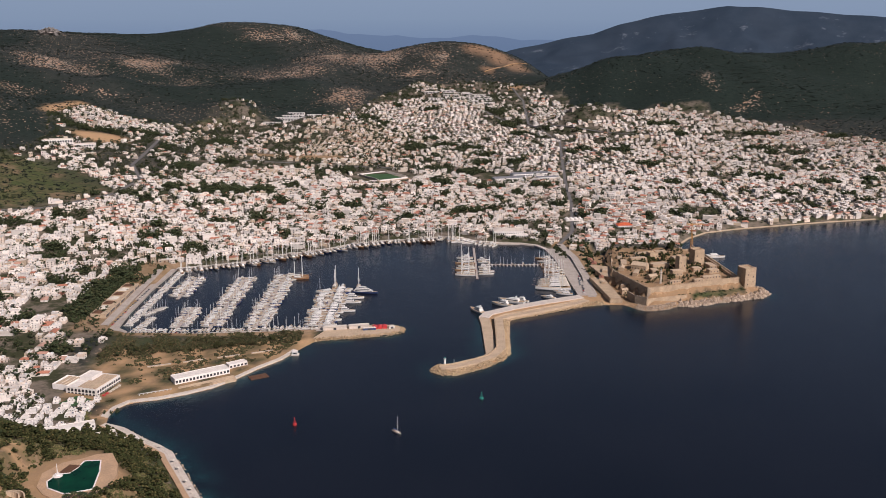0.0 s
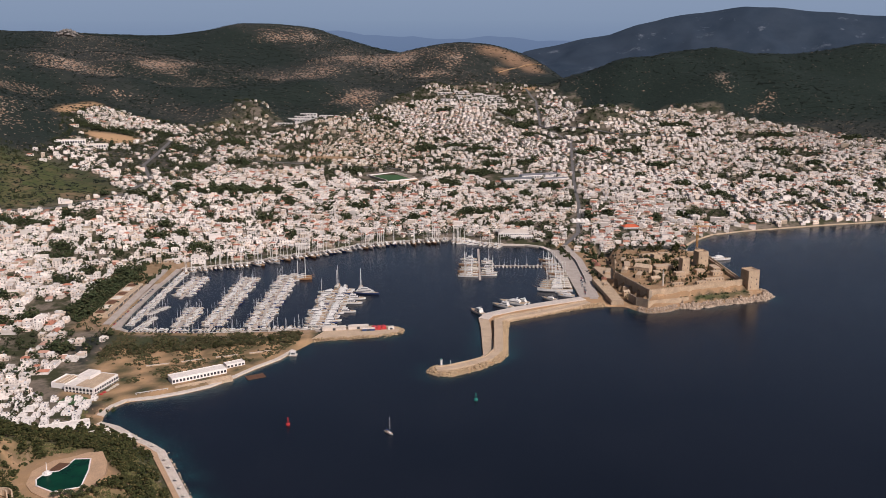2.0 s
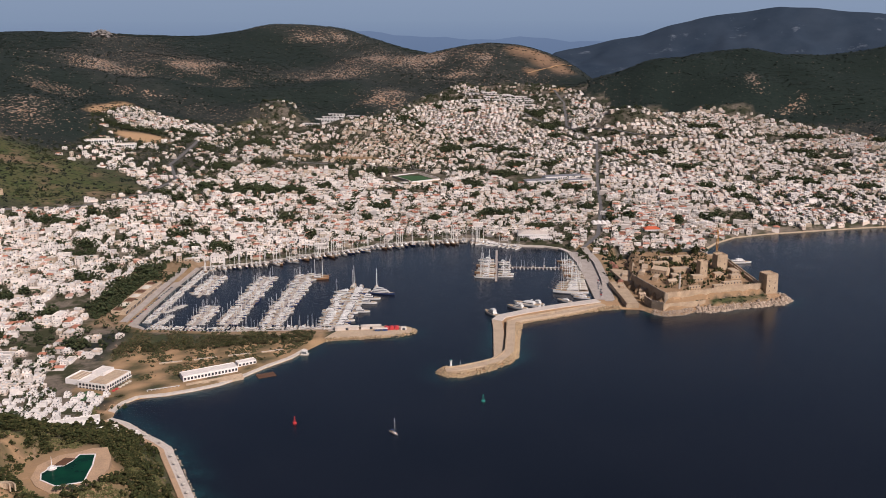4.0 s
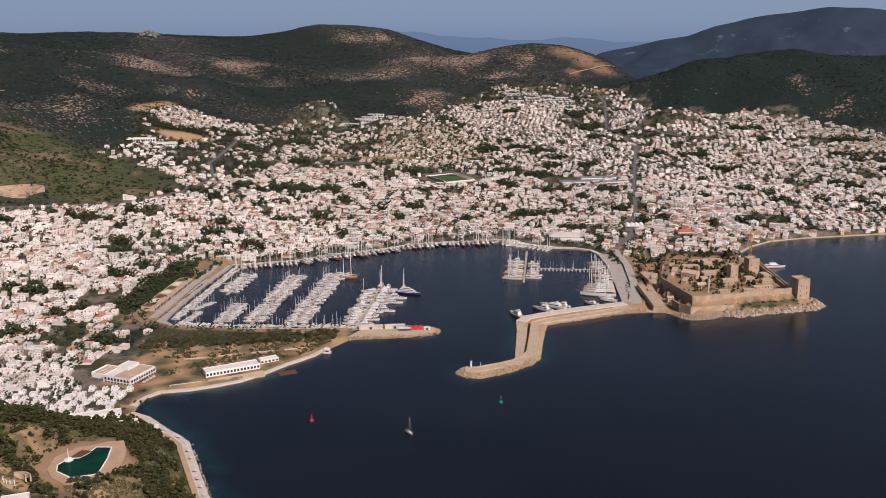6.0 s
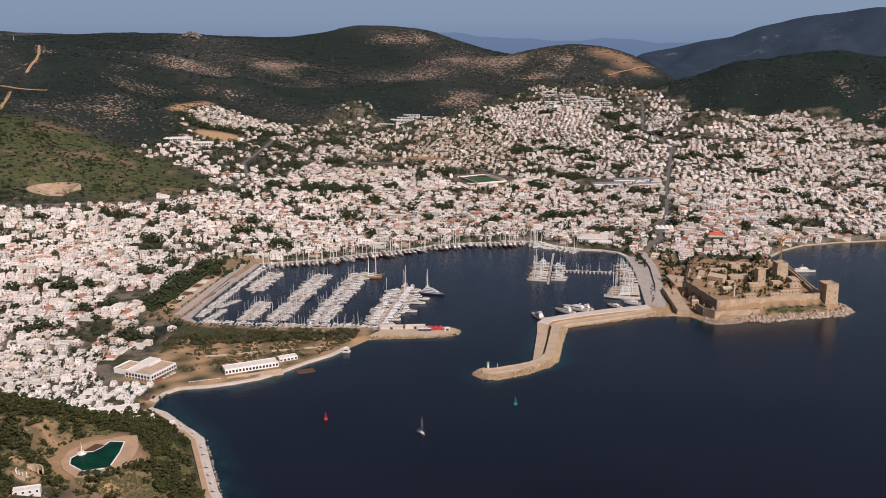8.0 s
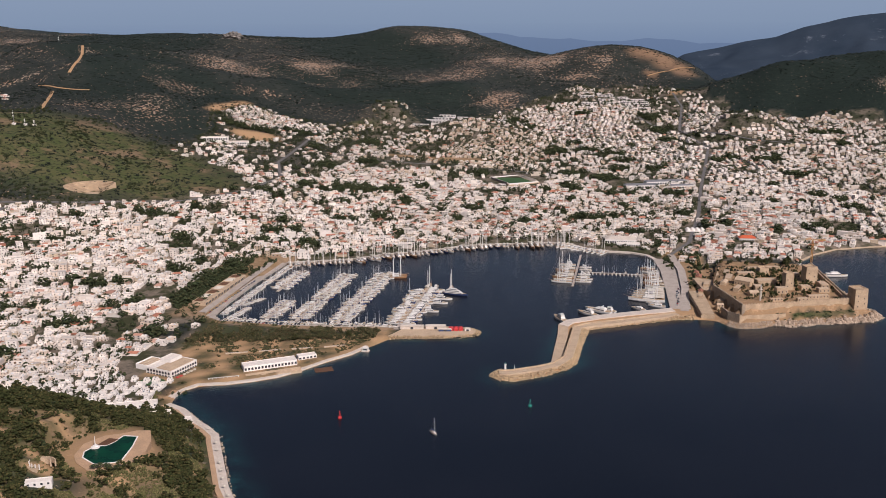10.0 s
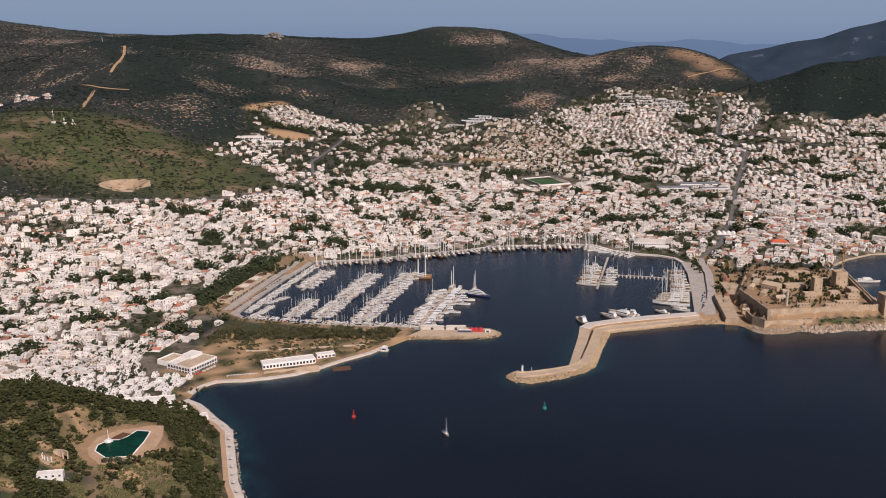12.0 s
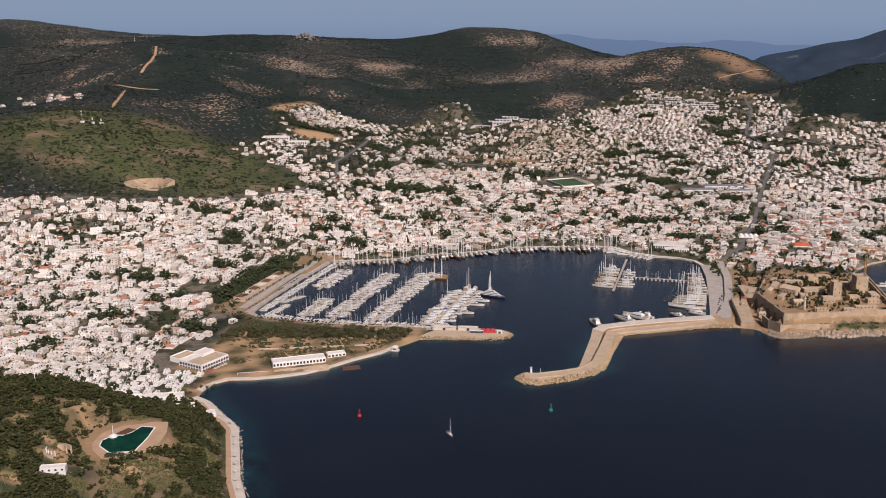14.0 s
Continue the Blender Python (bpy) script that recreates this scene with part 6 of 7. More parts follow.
long_hall(-229, 852, 33.5, 53, 13, 6.5, "long low white seaside hall with a grey flat roof")
long_hall(-201, 882, 36, 19, 8, 5, "small white annex with flat roof by the promenade")
steps_ = empty("bathing_terrace", pose(-222, 842, 2, 0, 0, 33.5), "stepped tan stone bathing terrace before the hall", "terrace")
for k in range(4):
    Solid().box(-27, -4 - 1.6 * k, -2, 27, -2.4 - 1.6 * k, 2.4 - 0.6 * k).ob("step", TAN, steps_)
lawn = empty("pergola", pose(-262, 818, 2, 0, 0, 26), "white pergola and lawn beside the promenade", "pergola")
Solid().box(-15, -3, -1, 15, 8, 0.5).ob("lawn", GRASS, lawn)
for k in range(9):
    Solid().box(-15 + 3.5 * k, -5.2, -1, -14.5 + 3.5 * k, -4.8, 2.6).ob("post", GEL, lawn)
Solid().box(-15.5, -5.4, 2.6, 14, -4.6, 2.9, 0, True).ob("beam", GEL, lawn)
for x, y, w, d_, h, ang, mat in ((-118, 996, 26, 6, 3.4, 11, PALE), (-92, 1001, 22, 5.5, 3.8, 11, PALE), (-80, 994, 14, 3, 2.4, 10, CANVAS), (-56, 1000, 6, 4, 2.8, 14, WHITE_THING)):
    o = empty("shed", pose(x, y, 2.3, 0, 0, ang), "low pale boatyard shed on the pier", "shed", "sheds on the pier")
    Solid().box(-w / 2, -d_ / 2, 0, w / 2, d_ / 2, h).ob("wall", mat, o)
    Solid().hip(-w / 2, -d_ / 2, w / 2, d_ / 2, h, 1.0).ob("roof", PALE, o)
    Solid().box(-1.5, -d_ / 2 - 0.06, 0, 1.5, -d_ / 2 + 0.1, h * 0.75).ob("door", GLASS, o)
tent = empty("red_marquee", pose(-69, 1000, 2.3, 0, 0, 12), "bright red canvas marquee on the pier", "tent")
for k in range(3):
    Solid().hip(-8 + 5.4 * k, -3.5, -3 + 5.4 * k, 3.5, 2.6, 1.6, 0, 0.1).ob("canopy", RED, tent)
    Solid().box(-7.8 + 5.4 * k, -3.3, 0, -3.2 + 5.4 * k, 3.3, 2.6).ob("side_wall", RED, tent)
# shops by the marina road
for k in range(7):
    o = empty("marina_shop", pose(-386, 1032 + 17.5 * k, float(ground_z(-386, 1032 + 17.5 * k)) + 0.3, 0, 0, 88), "tan flat-roofed marina shop with dark openings", "shop", "shops along the marina")
    w = 15 + (k % 3)
    Solid().parapet(-w / 2, -9, -2, w / 2, 8, 4.4, 0.4, 0.3).ob("wall", [TAN, TAN], o)
    Solid().hip(-w / 2 + 1, -3, w / 2 - 2, 7, 4.4, 1.8).ob("roof", CREAM if k % 2 else DARKWOOD, o)
    for j in range(4):
        Solid().box(-w / 2 + 1 + j * 3.6, -9.1, 0, -w / 2 + 3.4 + j * 3.6, -8.9, 3).ob("shop_window", GLASS, o)
hall = long_hall(100, 1446, 3, 46, 26, 9, "large white hall with a broad pale roof behind the quay", PALE)
Solid().hip(-22, -12, 22, 12, 9.3, 3.2).ob("roof", PALE, hall)
long_hall(112, 1424, 6, 34, 9, 7, "white arcaded front building on the harbour square")
red_hall = long_hall(288, 1493, 8, 25, 15, 7, "white building under a bright orange-red roof")
Solid().hip(-12.5, -7.5, 12.5, 7.5, 7.3, 3.4).ob("roof", ORANGE, red_hall)
bazaar = long_hall(214, 1538, 6, 30, 18, 6, "old stone bazaar with rows of white domes", PALE)
for i in range(4):
    for j in range(2):
        s = Solid()
        for q in range(4):
            a0, a1 = q * math.pi / 8, (q + 1) * math.pi / 8
            s.tube((-11 + 7.3 * i, -4.5 + 9 * j, 6 + 3.2 * math.sin(a0)), (-11 + 7.3 * i, -4.5 + 9 * j, 6 + 3.2 * math.sin(a1)), 3.2 * math.cos(a0), max(0.05, 3.2 * math.cos(a1)), 10)
        s.ob("dome", WHITE_THING, bazaar)


def stadium():
    zz = float(ground_z(-121, 1894)) + 0.8
    o = empty("stadium", pose(-121, 1894, zz, 0, 0, -54.7) @ Matrix.Diagonal((0.85, 0.85, 1, 1)), "football ground with green pitch and white stands", "stadium")
    Solid().box(-52, -40, -4, 52, 40, 0).ob("apron", TAN, o)
    Solid().box(-44, -31, 0, 44, 31, 0.15).ob("pitch", GRASS, o)
    for y0, y1 in ((-39.5, -33), (33, 39.5)):
        for k in range(4):
            a = (y0, y0 + 1.6 * (4 - k)) if y0 < 0 else (y1 - 1.6 * (4 - k), y1)
            Solid().box(-42, a[0], 0, 42, a[1], 0.9 + 0.9 * k).ob("stand_tier", PALE, o)
    for x in (-50, 50):
        Solid().box(x - 1.2, -38, 0, x + 1.2, 38, 2.2).ob("perimeter_wall", WHITE_THING, o)


stadium()


def theatre():
    o = empty("ancient_theatre", pose(THEATRE[0], THEATRE[1], THEATRE[2], 0, 0, 40), "tan stone hillside amphitheatre with stepped seating", "theatre")
    n = 22
    for k in range(9):
        r0, r1, z = 14 + 3.2 * k, 14 + 3.2 * (k + 1), 0.5 + 1.9 * k
        s = Solid()
        for i in range(n):
            a, b = math.pi * i / n, math.pi * (i + 1) / n
            v = []
            for zz in (z - 16, z):
                v += [(r0 * math.cos(a), r0 * math.sin(a), zz), (r1 * math.cos(a), r1 * math.sin(a), zz), (r1 * math.cos(b), r1 * math.sin(b), zz), (r0 * math.cos(b), r0 * math.sin(b), zz)]
            s.add(v, [(4, 5, 6, 7), (3, 0, 4, 7), (1, 2, 6, 5)] + ([(0, 1, 5, 4)] if i == 0 else []) + ([(2, 3, 7, 6)] if i == n - 1 else []))
        s.ob("seat_row", STONE, o)
    Solid().tube((0, 0, -8), (0, 0, 0.3), 14, 14, 24).ob("orchestra", TAN, o)


theatre()


# terraced apartment rows on the valley side
rowhouse = None
plots = [(-432 + 52 * k + 9 * j, 2425 + 44 * j - 7 * k, -7) for j in range(5) for k in range(3 + (j > 1))]
plots += [(-40 + 50 * k + 6 * j, 2985 - 62 * j + 4 * k, -3) for j in range(4) for k in range(4)]
for x, y, a in plots:
    if rng.random() < 0.08:
        continue
    m = pose(x, y, float(ground_z(x, y)) + 0.5, 0, 0, a + rng.normal(0, 1.5))
    if rowhouse is None:
        rowhouse = empty("apartment_row", m, "long grey-roofed terrace of flats on the valley side", "apartments", "terraces on the valley side")
        Solid().parapet(-22, -5, -8, 22, 5, 5.2, 0.4, 0.3).ob("wall", [WHITE_THING, STEEL], rowhouse)
        for q in range(11):
            Solid().box(-21 + 4.0 * q, -5.1, 0.5, -18.8 + 4.0 * q, -4.9, 4.4).ob("window", GLASS, rowhouse)
    else:
        copy_thing(rowhouse, m)


def market_hall(x, y, ang, w, d_, h, roof, label):
    o = empty("market_hall", pose(x, y, float(ground_z(x, y)) + 0.4, 0, 0, ang), label, "hall", "long halls in the town")
    Solid().parapet(-w / 2, -d_ / 2, -4, w / 2, d_ / 2, h, 0.3, 0.3).ob("wall", [WHITE_THING, roof], o)
    for k in range(int(d_ / 7)):
        y0 = -d_ / 2 + 0.6 + k * 7
        Solid().hip(-w / 2 + 1, y0, w / 2 - 1, y0 + 6, h + 0.05, 1.5).ob("roof_ridge", roof, o)
    n = int(w / 5)
    for k in range(n):
        Solid().box(-w / 2 + 1 + 5 * k, -d_ / 2 - 0.08, h * 0.25, -w / 2 + 4 + 5 * k, -d_ / 2 + 0.1, h * 0.75).ob("window", GLASS, o)


for x, y, ang, w, d_, h, roof, label in ((130, 1862, 16, 66, 22, 6, STEEL, "long market hall under grey metal roofs"), (175, 1905, 16, 80, 22, 6, STEEL, "long market hall under grey metal roofs"), (205, 1868, 16, 46, 15, 6, STEEL, "market hall under a grey metal roof"),
                                         (-795, 1975, 14, 60, 16, 8, PALE, "long white block beside the orange earthworks"), (-745, 1990, 16, 44, 15, 7, PALE, "long white block beside the orange earthworks")):
    market_hall(x, y, ang, w, d_, h, roof, label)
vx, vy = np.concatenate([rng.normal(-1490, 40, 14), rng.normal(-1345, 24, 8)]), np.concatenate([rng.normal(2070, 34, 14), rng.normal(1985, 22, 8)])
scatter("houses_upland", FAR_HOUSES, np.stack([rng.choice([8, 9, 0], len(vx)), vx, vy, ground_z(vx, vy), rng.uniform(-0.3, 0.3, len(vx)), np.full(len(vx), 1.1), np.full(len(vx), 1.0), np.full(len(vx), 1.0)], 1), HOUSE_MATS, "red-tiled white houses high on the scrubby slope", "houses")


def antenna(x, y, h, label):
    z = float(ground_z(x, y))
    o = empty("antenna_mast", pose(x, y, z), label, "mast", "masts on the hill")
    s = Solid()
    for a in range(3):
        s.tube((1.2 * math.cos(a * 2.09), 1.2 * math.sin(a * 2.09), -1), (0.2 * math.cos(a * 2.09), 0.2 * math.sin(a * 2.09), h), 0.2, 0.12, 5)
    s.ob("lattice", STEEL, o)
    Solid().box(-3, -3, -1, 3, 3, 3).ob("hut", WHITE_THING, o)
    for k in (0.6, 0.8):
        Solid().tube((0, -0.4, h * k), (0, -1.6, h * k), 1.3, 1.3, 10).ob("dish", GEL, o)


antenna(-1042, 1634, 27, "tall pale lattice mast with dishes on the hill")
antenna(-1024, 1642, 13, "shorter pale lattice mast with dishes on the hill")
antenna(-1010, 1650, 12, "shorter pale lattice mast with dishes on the hill")
antenna(-1580, 2640, 28, "distant lattice mast on the scrubby ridge")


def crag(x, y, w, h, seed, label):
    r = random.Random(seed)
    s = Solid()
    z = float(ground_z(x, y))
    for _ in range(260):
        u = r.uniform(-1, 1)
        octa(s, x + u * w / 2, y + r.uniform(-w, w) / 3, z + r.uniform(-0.3, 0.75 - 0.55 * u * u) * h, r.uniform(0.12, 0.26) * h, r)
    tagged(s.ob("crag", CRAG), label, "rock", kind="stuff")


crag(-1395, 3480, 70, 30, 3, "grey limestone crag on the skyline ridge")


# ---- the wooded point with the pool ----
pool_deck = [(-270, 592), (-266, 573), (-258, 563), (-244, 554), (-231, 556), (-220, 566), (-219, 590), (-224, 607), (-233, 623), (-243, 621), (-251, 614), (-262, 608)]
pool_edge = [(-258, 571), (-244, 563), (-228, 570), (-232, 594), (-237, 611), (-248, 610), (-249, 599), (-252, 592), (-259, 590), (-262, 580)]
pool = empty("pool", pose(0, 0, 0), "green ornamental pool with white rim on a tan terrace", "pool")
Solid().prism(pool_deck, POOL_Z - 6, POOL_Z).ob("terrace", CLAY, pool)
m_, n_, l_, p_ = material("pool_water", 0.2, 0, 0.1)
l_.new(mixed(n_, l_, ramp(n_, l_, noise_at(n_, l_, 0.08, 3, 0.5, n_.new("ShaderNodeTexCoord").outputs["Object"]), 0.35, 0.65), (0.004, 0.050, 0.024), (0.003, 0.030, 0.017)), p_.inputs["Base Color"])
Solid().prism(pool_edge, POOL_Z - 1, POOL_Z + 0.12).ob("water", m_, pool)
s = Solid()
loop = pool_edge + pool_edge[:1]
for a, b in zip(loop, loop[1:]):
    l = math.hypot(b[0] - a[0], b[1] - a[1])
    s.turned((a[0] + b[0]) / 2, (a[1] + b[1]) / 2, math.atan2(b[1] - a[1], b[0] - a[0]), l + 0.8, 0.9, POOL_Z - 0.5, POOL_Z + 0.4)
s.ob("rim", WHITE_THING, pool)
Solid().prism([(-259, 591), (-251, 593), (-248, 603), (-256, 604)], POOL_Z, POOL_Z + 0.5).ob("sunken_court", DARKWOOD, pool)
shrine = empty("fountain", pose(-258, 588, POOL_Z), "white tiered fountain with a slim column by the pool", "fountain")
Solid().tube((0, 0, 0), (0, 0, 0.8), 3.4, 3.2, 10).ob("base", WHITE_THING, shrine)
Solid().tube((0, 0, 0.8), (0, 0, 1.8), 2.0, 1.8, 10).ob("basin", WHITE_THING, shrine)
Solid().tube((0, 0, 1.8), (0, 0, 9), 0.35, 0.15, 8).ob("column", WHITE_THING, shrine)


def on_land(x, y, lift=0.0):
    return float(ground_z(x, y)) + lift


for x, y, ang, w, d_, h, mat, name, label in ((-368, 667, 20, 9, 7, 8.5, STONE, "stone_hut", "old square stone hut among the pines"), (-260, 523, 25, 17, 6, 3.0, WHITE_THING, "white_pavilion", "long low white pavilion on the wooded slope"),
                                             (-268, 700, 30, 20, 9, 4, WHITE_THING, "beach_house", "white flat-roofed beach house by the shore"), (-250, 712, 35, 10, 8, 5, WHITE_THING, "beach_house", "white flat-roofed beach house by the shore"),
                                             (-306, 720, 25, 46, 9, 3.5, WHITE_THING, "terrace_row", "long white terrace row beside the wooded hill"), (-322, 524, 15, 14, 6, 3, TAN, "garden_ruin", "low tan stone ruin in the hillside garden")):
    o = empty(name, pose(x, y, on_land(x, y), 0, 0, ang), label, "building")
    Solid().parapet(-w / 2, -d_ / 2, -4, w / 2, d_ / 2, h, 0.4, 0.3).ob("wall", [mat, ROOF if mat is WHITE_THING else mat], o)
    for k in range(max(1, int(w / 4))):
        u = -w / 2 + (k + 0.5) * w / max(1, int(w / 4))
        s = Solid()
        window_box(s, u, -d_ / 2, h * 0.25, 1.4, h * 0.45, 0, 0)
        s.ob("window", GLASS, o)
garden = empty("garden_ring", pose(-269, 540, on_land(-269, 540) + 0.2), "ring of low tan walls and small white columns", "garden")
for r0, z in ((9, 0.8), (6, 1.4)):
    s = Solid()
    for k in range(14):
        a, b = 0.4 + 4.6 * k / 14, 0.4 + 4.6 * (k + 1) / 14
        s.turned(r0 * math.cos((a + b) / 2), r0 * math.sin((a + b) / 2), (a + b) / 2 + math.pi / 2, r0 * (b - a) + 0.2, 0.9, -3, z)
    s.ob("curved_wall", TAN, garden)
for k in range(6):
    a = 3.4 + 0.35 * k
    Solid().tube((7.5 * math.cos(a), 7.5 * math.sin(a), -1), (7.5 * math.cos(a), 7.5 * math.sin(a), 3), 0.4, 0.35, 8).ob("column", WHITE_THING, garden)
pole = empty("radio_pole", pose(-339, 607, on_land(-339, 607)), "slim pale radio pole on the wooded hill", "mast")
Solid().tube((0, 0, -1), (0, 0, 19), 0.28, 0.14, 6).ob("pole", ALLOY, pole)
Solid().tube((-0.9, 0, 16), (0.9, 0, 16), 0.08, 0.08, 4).ob("crossbar", ALLOY, pole)


# ---- nearby trees, each its own ----
def tree(kind, h, seed, label, leaf):
    o = empty("tree", Matrix(), label, "tree", "trees round the bay")
    t = trunk(0.5 if kind != "cypress" else 0.3, 0.035, 4 if kind != "cypress" else 0, seed)
    t.v = [(x * h, y * h, z * h) for x, y, z in t.v]
    t.ob("trunk", BARK, o)
    c = crown(kind, 46 if kind != "cypress" else 30, seed)
    c.v = [(x * h, y * h, z * h) for x, y, z in c.v]
    c.ob("crown", leaf, o)
    return o


TREES = [tree("round", 7.5, 21, "dark green broadleaf tree with uneven crown", LEAF), tree("round", 6.0, 22, "rounded olive-green tree with uneven crown", LEAF), tree("pine", 9.0, 23, "dark green pine with ragged crown", PINE), tree("pine", 8.0, 24, "dark green bushy pine with ragged crown", PINE), tree("cypress", 10.0, 25, "tall narrow dark cypress", PINE)]
r = random.Random(31)
stand = []


def plant(k, x, y, s):
    stand.append((k, x, y, on_land(x, y) - 0.3, r.uniform(0, 360), s))


for _ in range(34):
    u = r.random()
    plant(r.choice((0, 1, 2)), -330 + 180 * u + r.uniform(-6, 6), 914 + 46 * u + r.uniform(-12, 10), r.uniform(0.6, 0.95))
for x, y in ((255, 1180), (264, 1184), (272, 1178), (280, 1150), (288, 1156), (292, 1148), (300, 1160), (310, 1166), (286, 1186), (316, 1180), (322, 1172), (330, 1210), (340, 1206), (300, 1226), (268, 1228), (250, 1226), (258, 1140), (276, 1160), (330, 1176), (356, 1240), (362, 1206), (320, 1216), (296, 1244), (306, 1236)):
    plant(r.choice((0, 2, 3, 4, 2)), x + r.uniform(-2, 2), y + r.uniform(-2, 2), r.uniform(0.7, 1.1))
for _ in range(30):
    plant(r.choice((0, 2, 3, 2)), r.uniform(246, 362), r.uniform(1128, 1282), r.uniform(0.5, 0.9))
for _ in range(26):
    plant(r.choice((2, 3, 0)), r.uniform(205, 345), r.uniform(1298, 1322), r.uniform(0.9, 1.3))
for _ in range(14):
    u = r.random()
    plant(r.choice((0, 1)), -285 - 8 + r.uniform(-5, 5) + 22 * u, 768 + 26 * u + r.uniform(-4, 4), r.uniform(0.5, 0.8))
tries = 0
while len(stand) < 285 and tries < 4000:
    tries += 1
    x, y = r.uniform(-420, -170), r.uniform(480, 705)
    if float(shore_gap(np.array(x), np.array(y))) < 14 or math.hypot(x + 246, (y - 588) * 0.85) < 36 or edge_gap([(-298, 600), (-315, 590), (-345, 585)], np.array(x), np.array(y)) < 5:
        continue
    if math.hypot(x + 215, y - 560) < 24 or math.hypot(x - -368, y - 667) < 10 or math.hypot(x - -260, y - 523) < 12 or math.hypot(x - -269, y - 540) < 13 or math.hypot(x + 275, y - 497) < 10:
        continue
    if bool(within_any(POINT_SOIL + POINT_LIGHT, np.array(x), np.array(y), 1.15)):
        continue
    plant(r.choice((2, 3, 2, 0, 1)) if y > 590 or x < -300 else r.choice((0, 1, 2)), x, y, r.uniform(0.8, 1.5))
first = set()
for k, x, y, z, a, s_ in stand:
    m = pose(x, y, z, 0, 0, a) @ Matrix.Diagonal((s_, s_, s_ * r.uniform(0.85, 1.15), 1))
    if k in first:
        copy_thing(TREES[k], m)
    else:
        first.add(k)
        TREES[k].matrix_world = m

# undergrowth of the point, the park and the castle slope
ux, uy = rng.uniform(-470, -140, 17000), rng.uniform(400, 720, 17000)
keep_ = (shore_gap(ux, uy) > 15) & (np.hypot(ux + 246, (uy - 588) * 0.85) > 33) & (edge_gap([(-298, 600), (-315, 590), (-345, 585)], ux, uy) > 4) & ~((uy > 690) & (ux < -280)) & (np.hypot(ux - -368, uy - 667) > 9) & (np.hypot(ux - -260, uy - 523) > 11) & (np.hypot(ux - -269, uy - 540) > 12) & (np.hypot(ux + 275, uy - 497) > 9)
dense_ = np.where((uy > 600) | (ux < -290), 0.88, 0.85) * (1 - 0.6 * (np.hypot(ux + 215, uy - 540) < 30)) * (0.75 + 0.5 * np.sin(ux / 11 + np.sin(uy / 9)) * np.sin(uy / 13))
keep_ &= (rng.random(17000) < dense_) & ~within_any(POINT_SOIL + POINT_LIGHT, ux, uy, 0.85)
px_, py_ = rng.uniform(-345, -150, 5000), rng.uniform(790, 985, 5000)
belt = np.abs((py_ - 918) - (px_ + 330) * 0.256) 
kp = (shore_gap(px_, py_) > 9) & (((belt < 16) & (rng.random(5000) < 0.6)) | ((belt < 95) & (rng.random(5000) < 0.42 + 0.45 * np.sin(px_ / 7 + np.sin(py_ / 9))))) & ~((px_ < -292) & (py_ < 880)) & ~((px_ < -240) & (py_ < 830) & (px_ > -284)) & (np.abs((py_ - 852) - (px_ + 229) * 0.66) > 14)
cx_, cy_ = rng.uniform(280, 372, 160), rng.uniform(1095, 1140, 160)
kc = (shore_gap(cx_, cy_) > 9) & ((cy_ - 1099) - (cx_ - 244) * 0.376 < -4)
ax_, ay_ = np.concatenate([ux[keep_], px_[kp]]), np.concatenate([uy[keep_], py_[kp]])
n = len(ax_)
MID_TREES = [crown("round", 26, 61).arrays(), crown("pine", 30, 62).arrays(), crown("shrub", 12, 63).arrays()]
kk = np.where((ay_ > 780) & (np.abs((ay_ - 918) - (ax_ + 330) * 0.256) > 16), 2, rng.choice([0, 1, 2], n, p=[0.3, 0.3, 0.4]))
hh = np.where(kk == 2, rng.uniform(1.5, 3.2, n) * np.where(ay_ > 780, 1.35, 1), rng.uniform(4, 8.5, n))
hh = np.where(ay_ > 780, hh * 0.78, hh)
rows = np.stack([kk, ax_, ay_, ground_z(ax_, ay_) - 0.6, rng.uniform(0, 6.28, n), hh * 1.15, hh * 1.15, hh], 1)
scatter("point_woods", MID_TREES, rows[ay_ < 780], PINE, "thick dark pine and olive growth on the point", "woods")
scatter("park_trees", MID_TREES, rows[ay_ >= 780], OLIVE, "olive-green trees and bushes of the seaside park", "trees")
# pale green herbs and low shrubs in the glades
lx_, ly_ = rng.uniform(-330, -150, 42000), rng.uniform(480, 780, 42000)
lit = (within_any(POINT_LIGHT, lx_, ly_, 1.25) & (rng.random(42000) < 0.8)) | (within_any(POINT_SOIL, lx_, ly_, 1.2) & (rng.random(42000) < 0.12))
lit &= (shore_gap(lx_, ly_) > 15) & (np.hypot(lx_ + 246, (ly_ - 588) * 0.85) > 30)
n = int(lit.sum())
hh = rng.uniform(0.7, 2.2, n)
scatter("glade_shrubs", MID_TREES, np.stack([np.full(n, 2), lx_[lit], ly_[lit], ground_z(lx_[lit], ly_[lit]) - 0.3, rng.uniform(0, 6.28, n), hh * 1.3, hh * 1.3, hh], 1), HERB, "yellow-green herbs and low shrubs in open glades", "shrubs")
wx_, wy_ = rng.uniform(212, 360, 520), rng.uniform(1112, 1300, 520)
kw = (np.sin(wx_ / 9 + 1) * np.sin(wy_ / 11) > -0.1) & ~((wx_ > 330) & (wy_ < 1230)) & (wy_ - 1122 > (wx_ - 244) * 0.376) & ((wx_ > 252) | (rng.random(520) < 0.4))
n = int(kw.sum())
hh = rng.uniform(2.5, 6, n)
scatter("castle_trees", MID_TREES, np.stack([rng.choice([0, 1, 2], n), wx_[kw], wy_[kw], ground_z(wx_[kw], wy_[kw]) - 0.4, rng.uniform(0, 6.28, n), hh, hh, hh], 1), PINE, "dark trees and bushes among the castle ruins", "trees")
n = int(kc.sum())
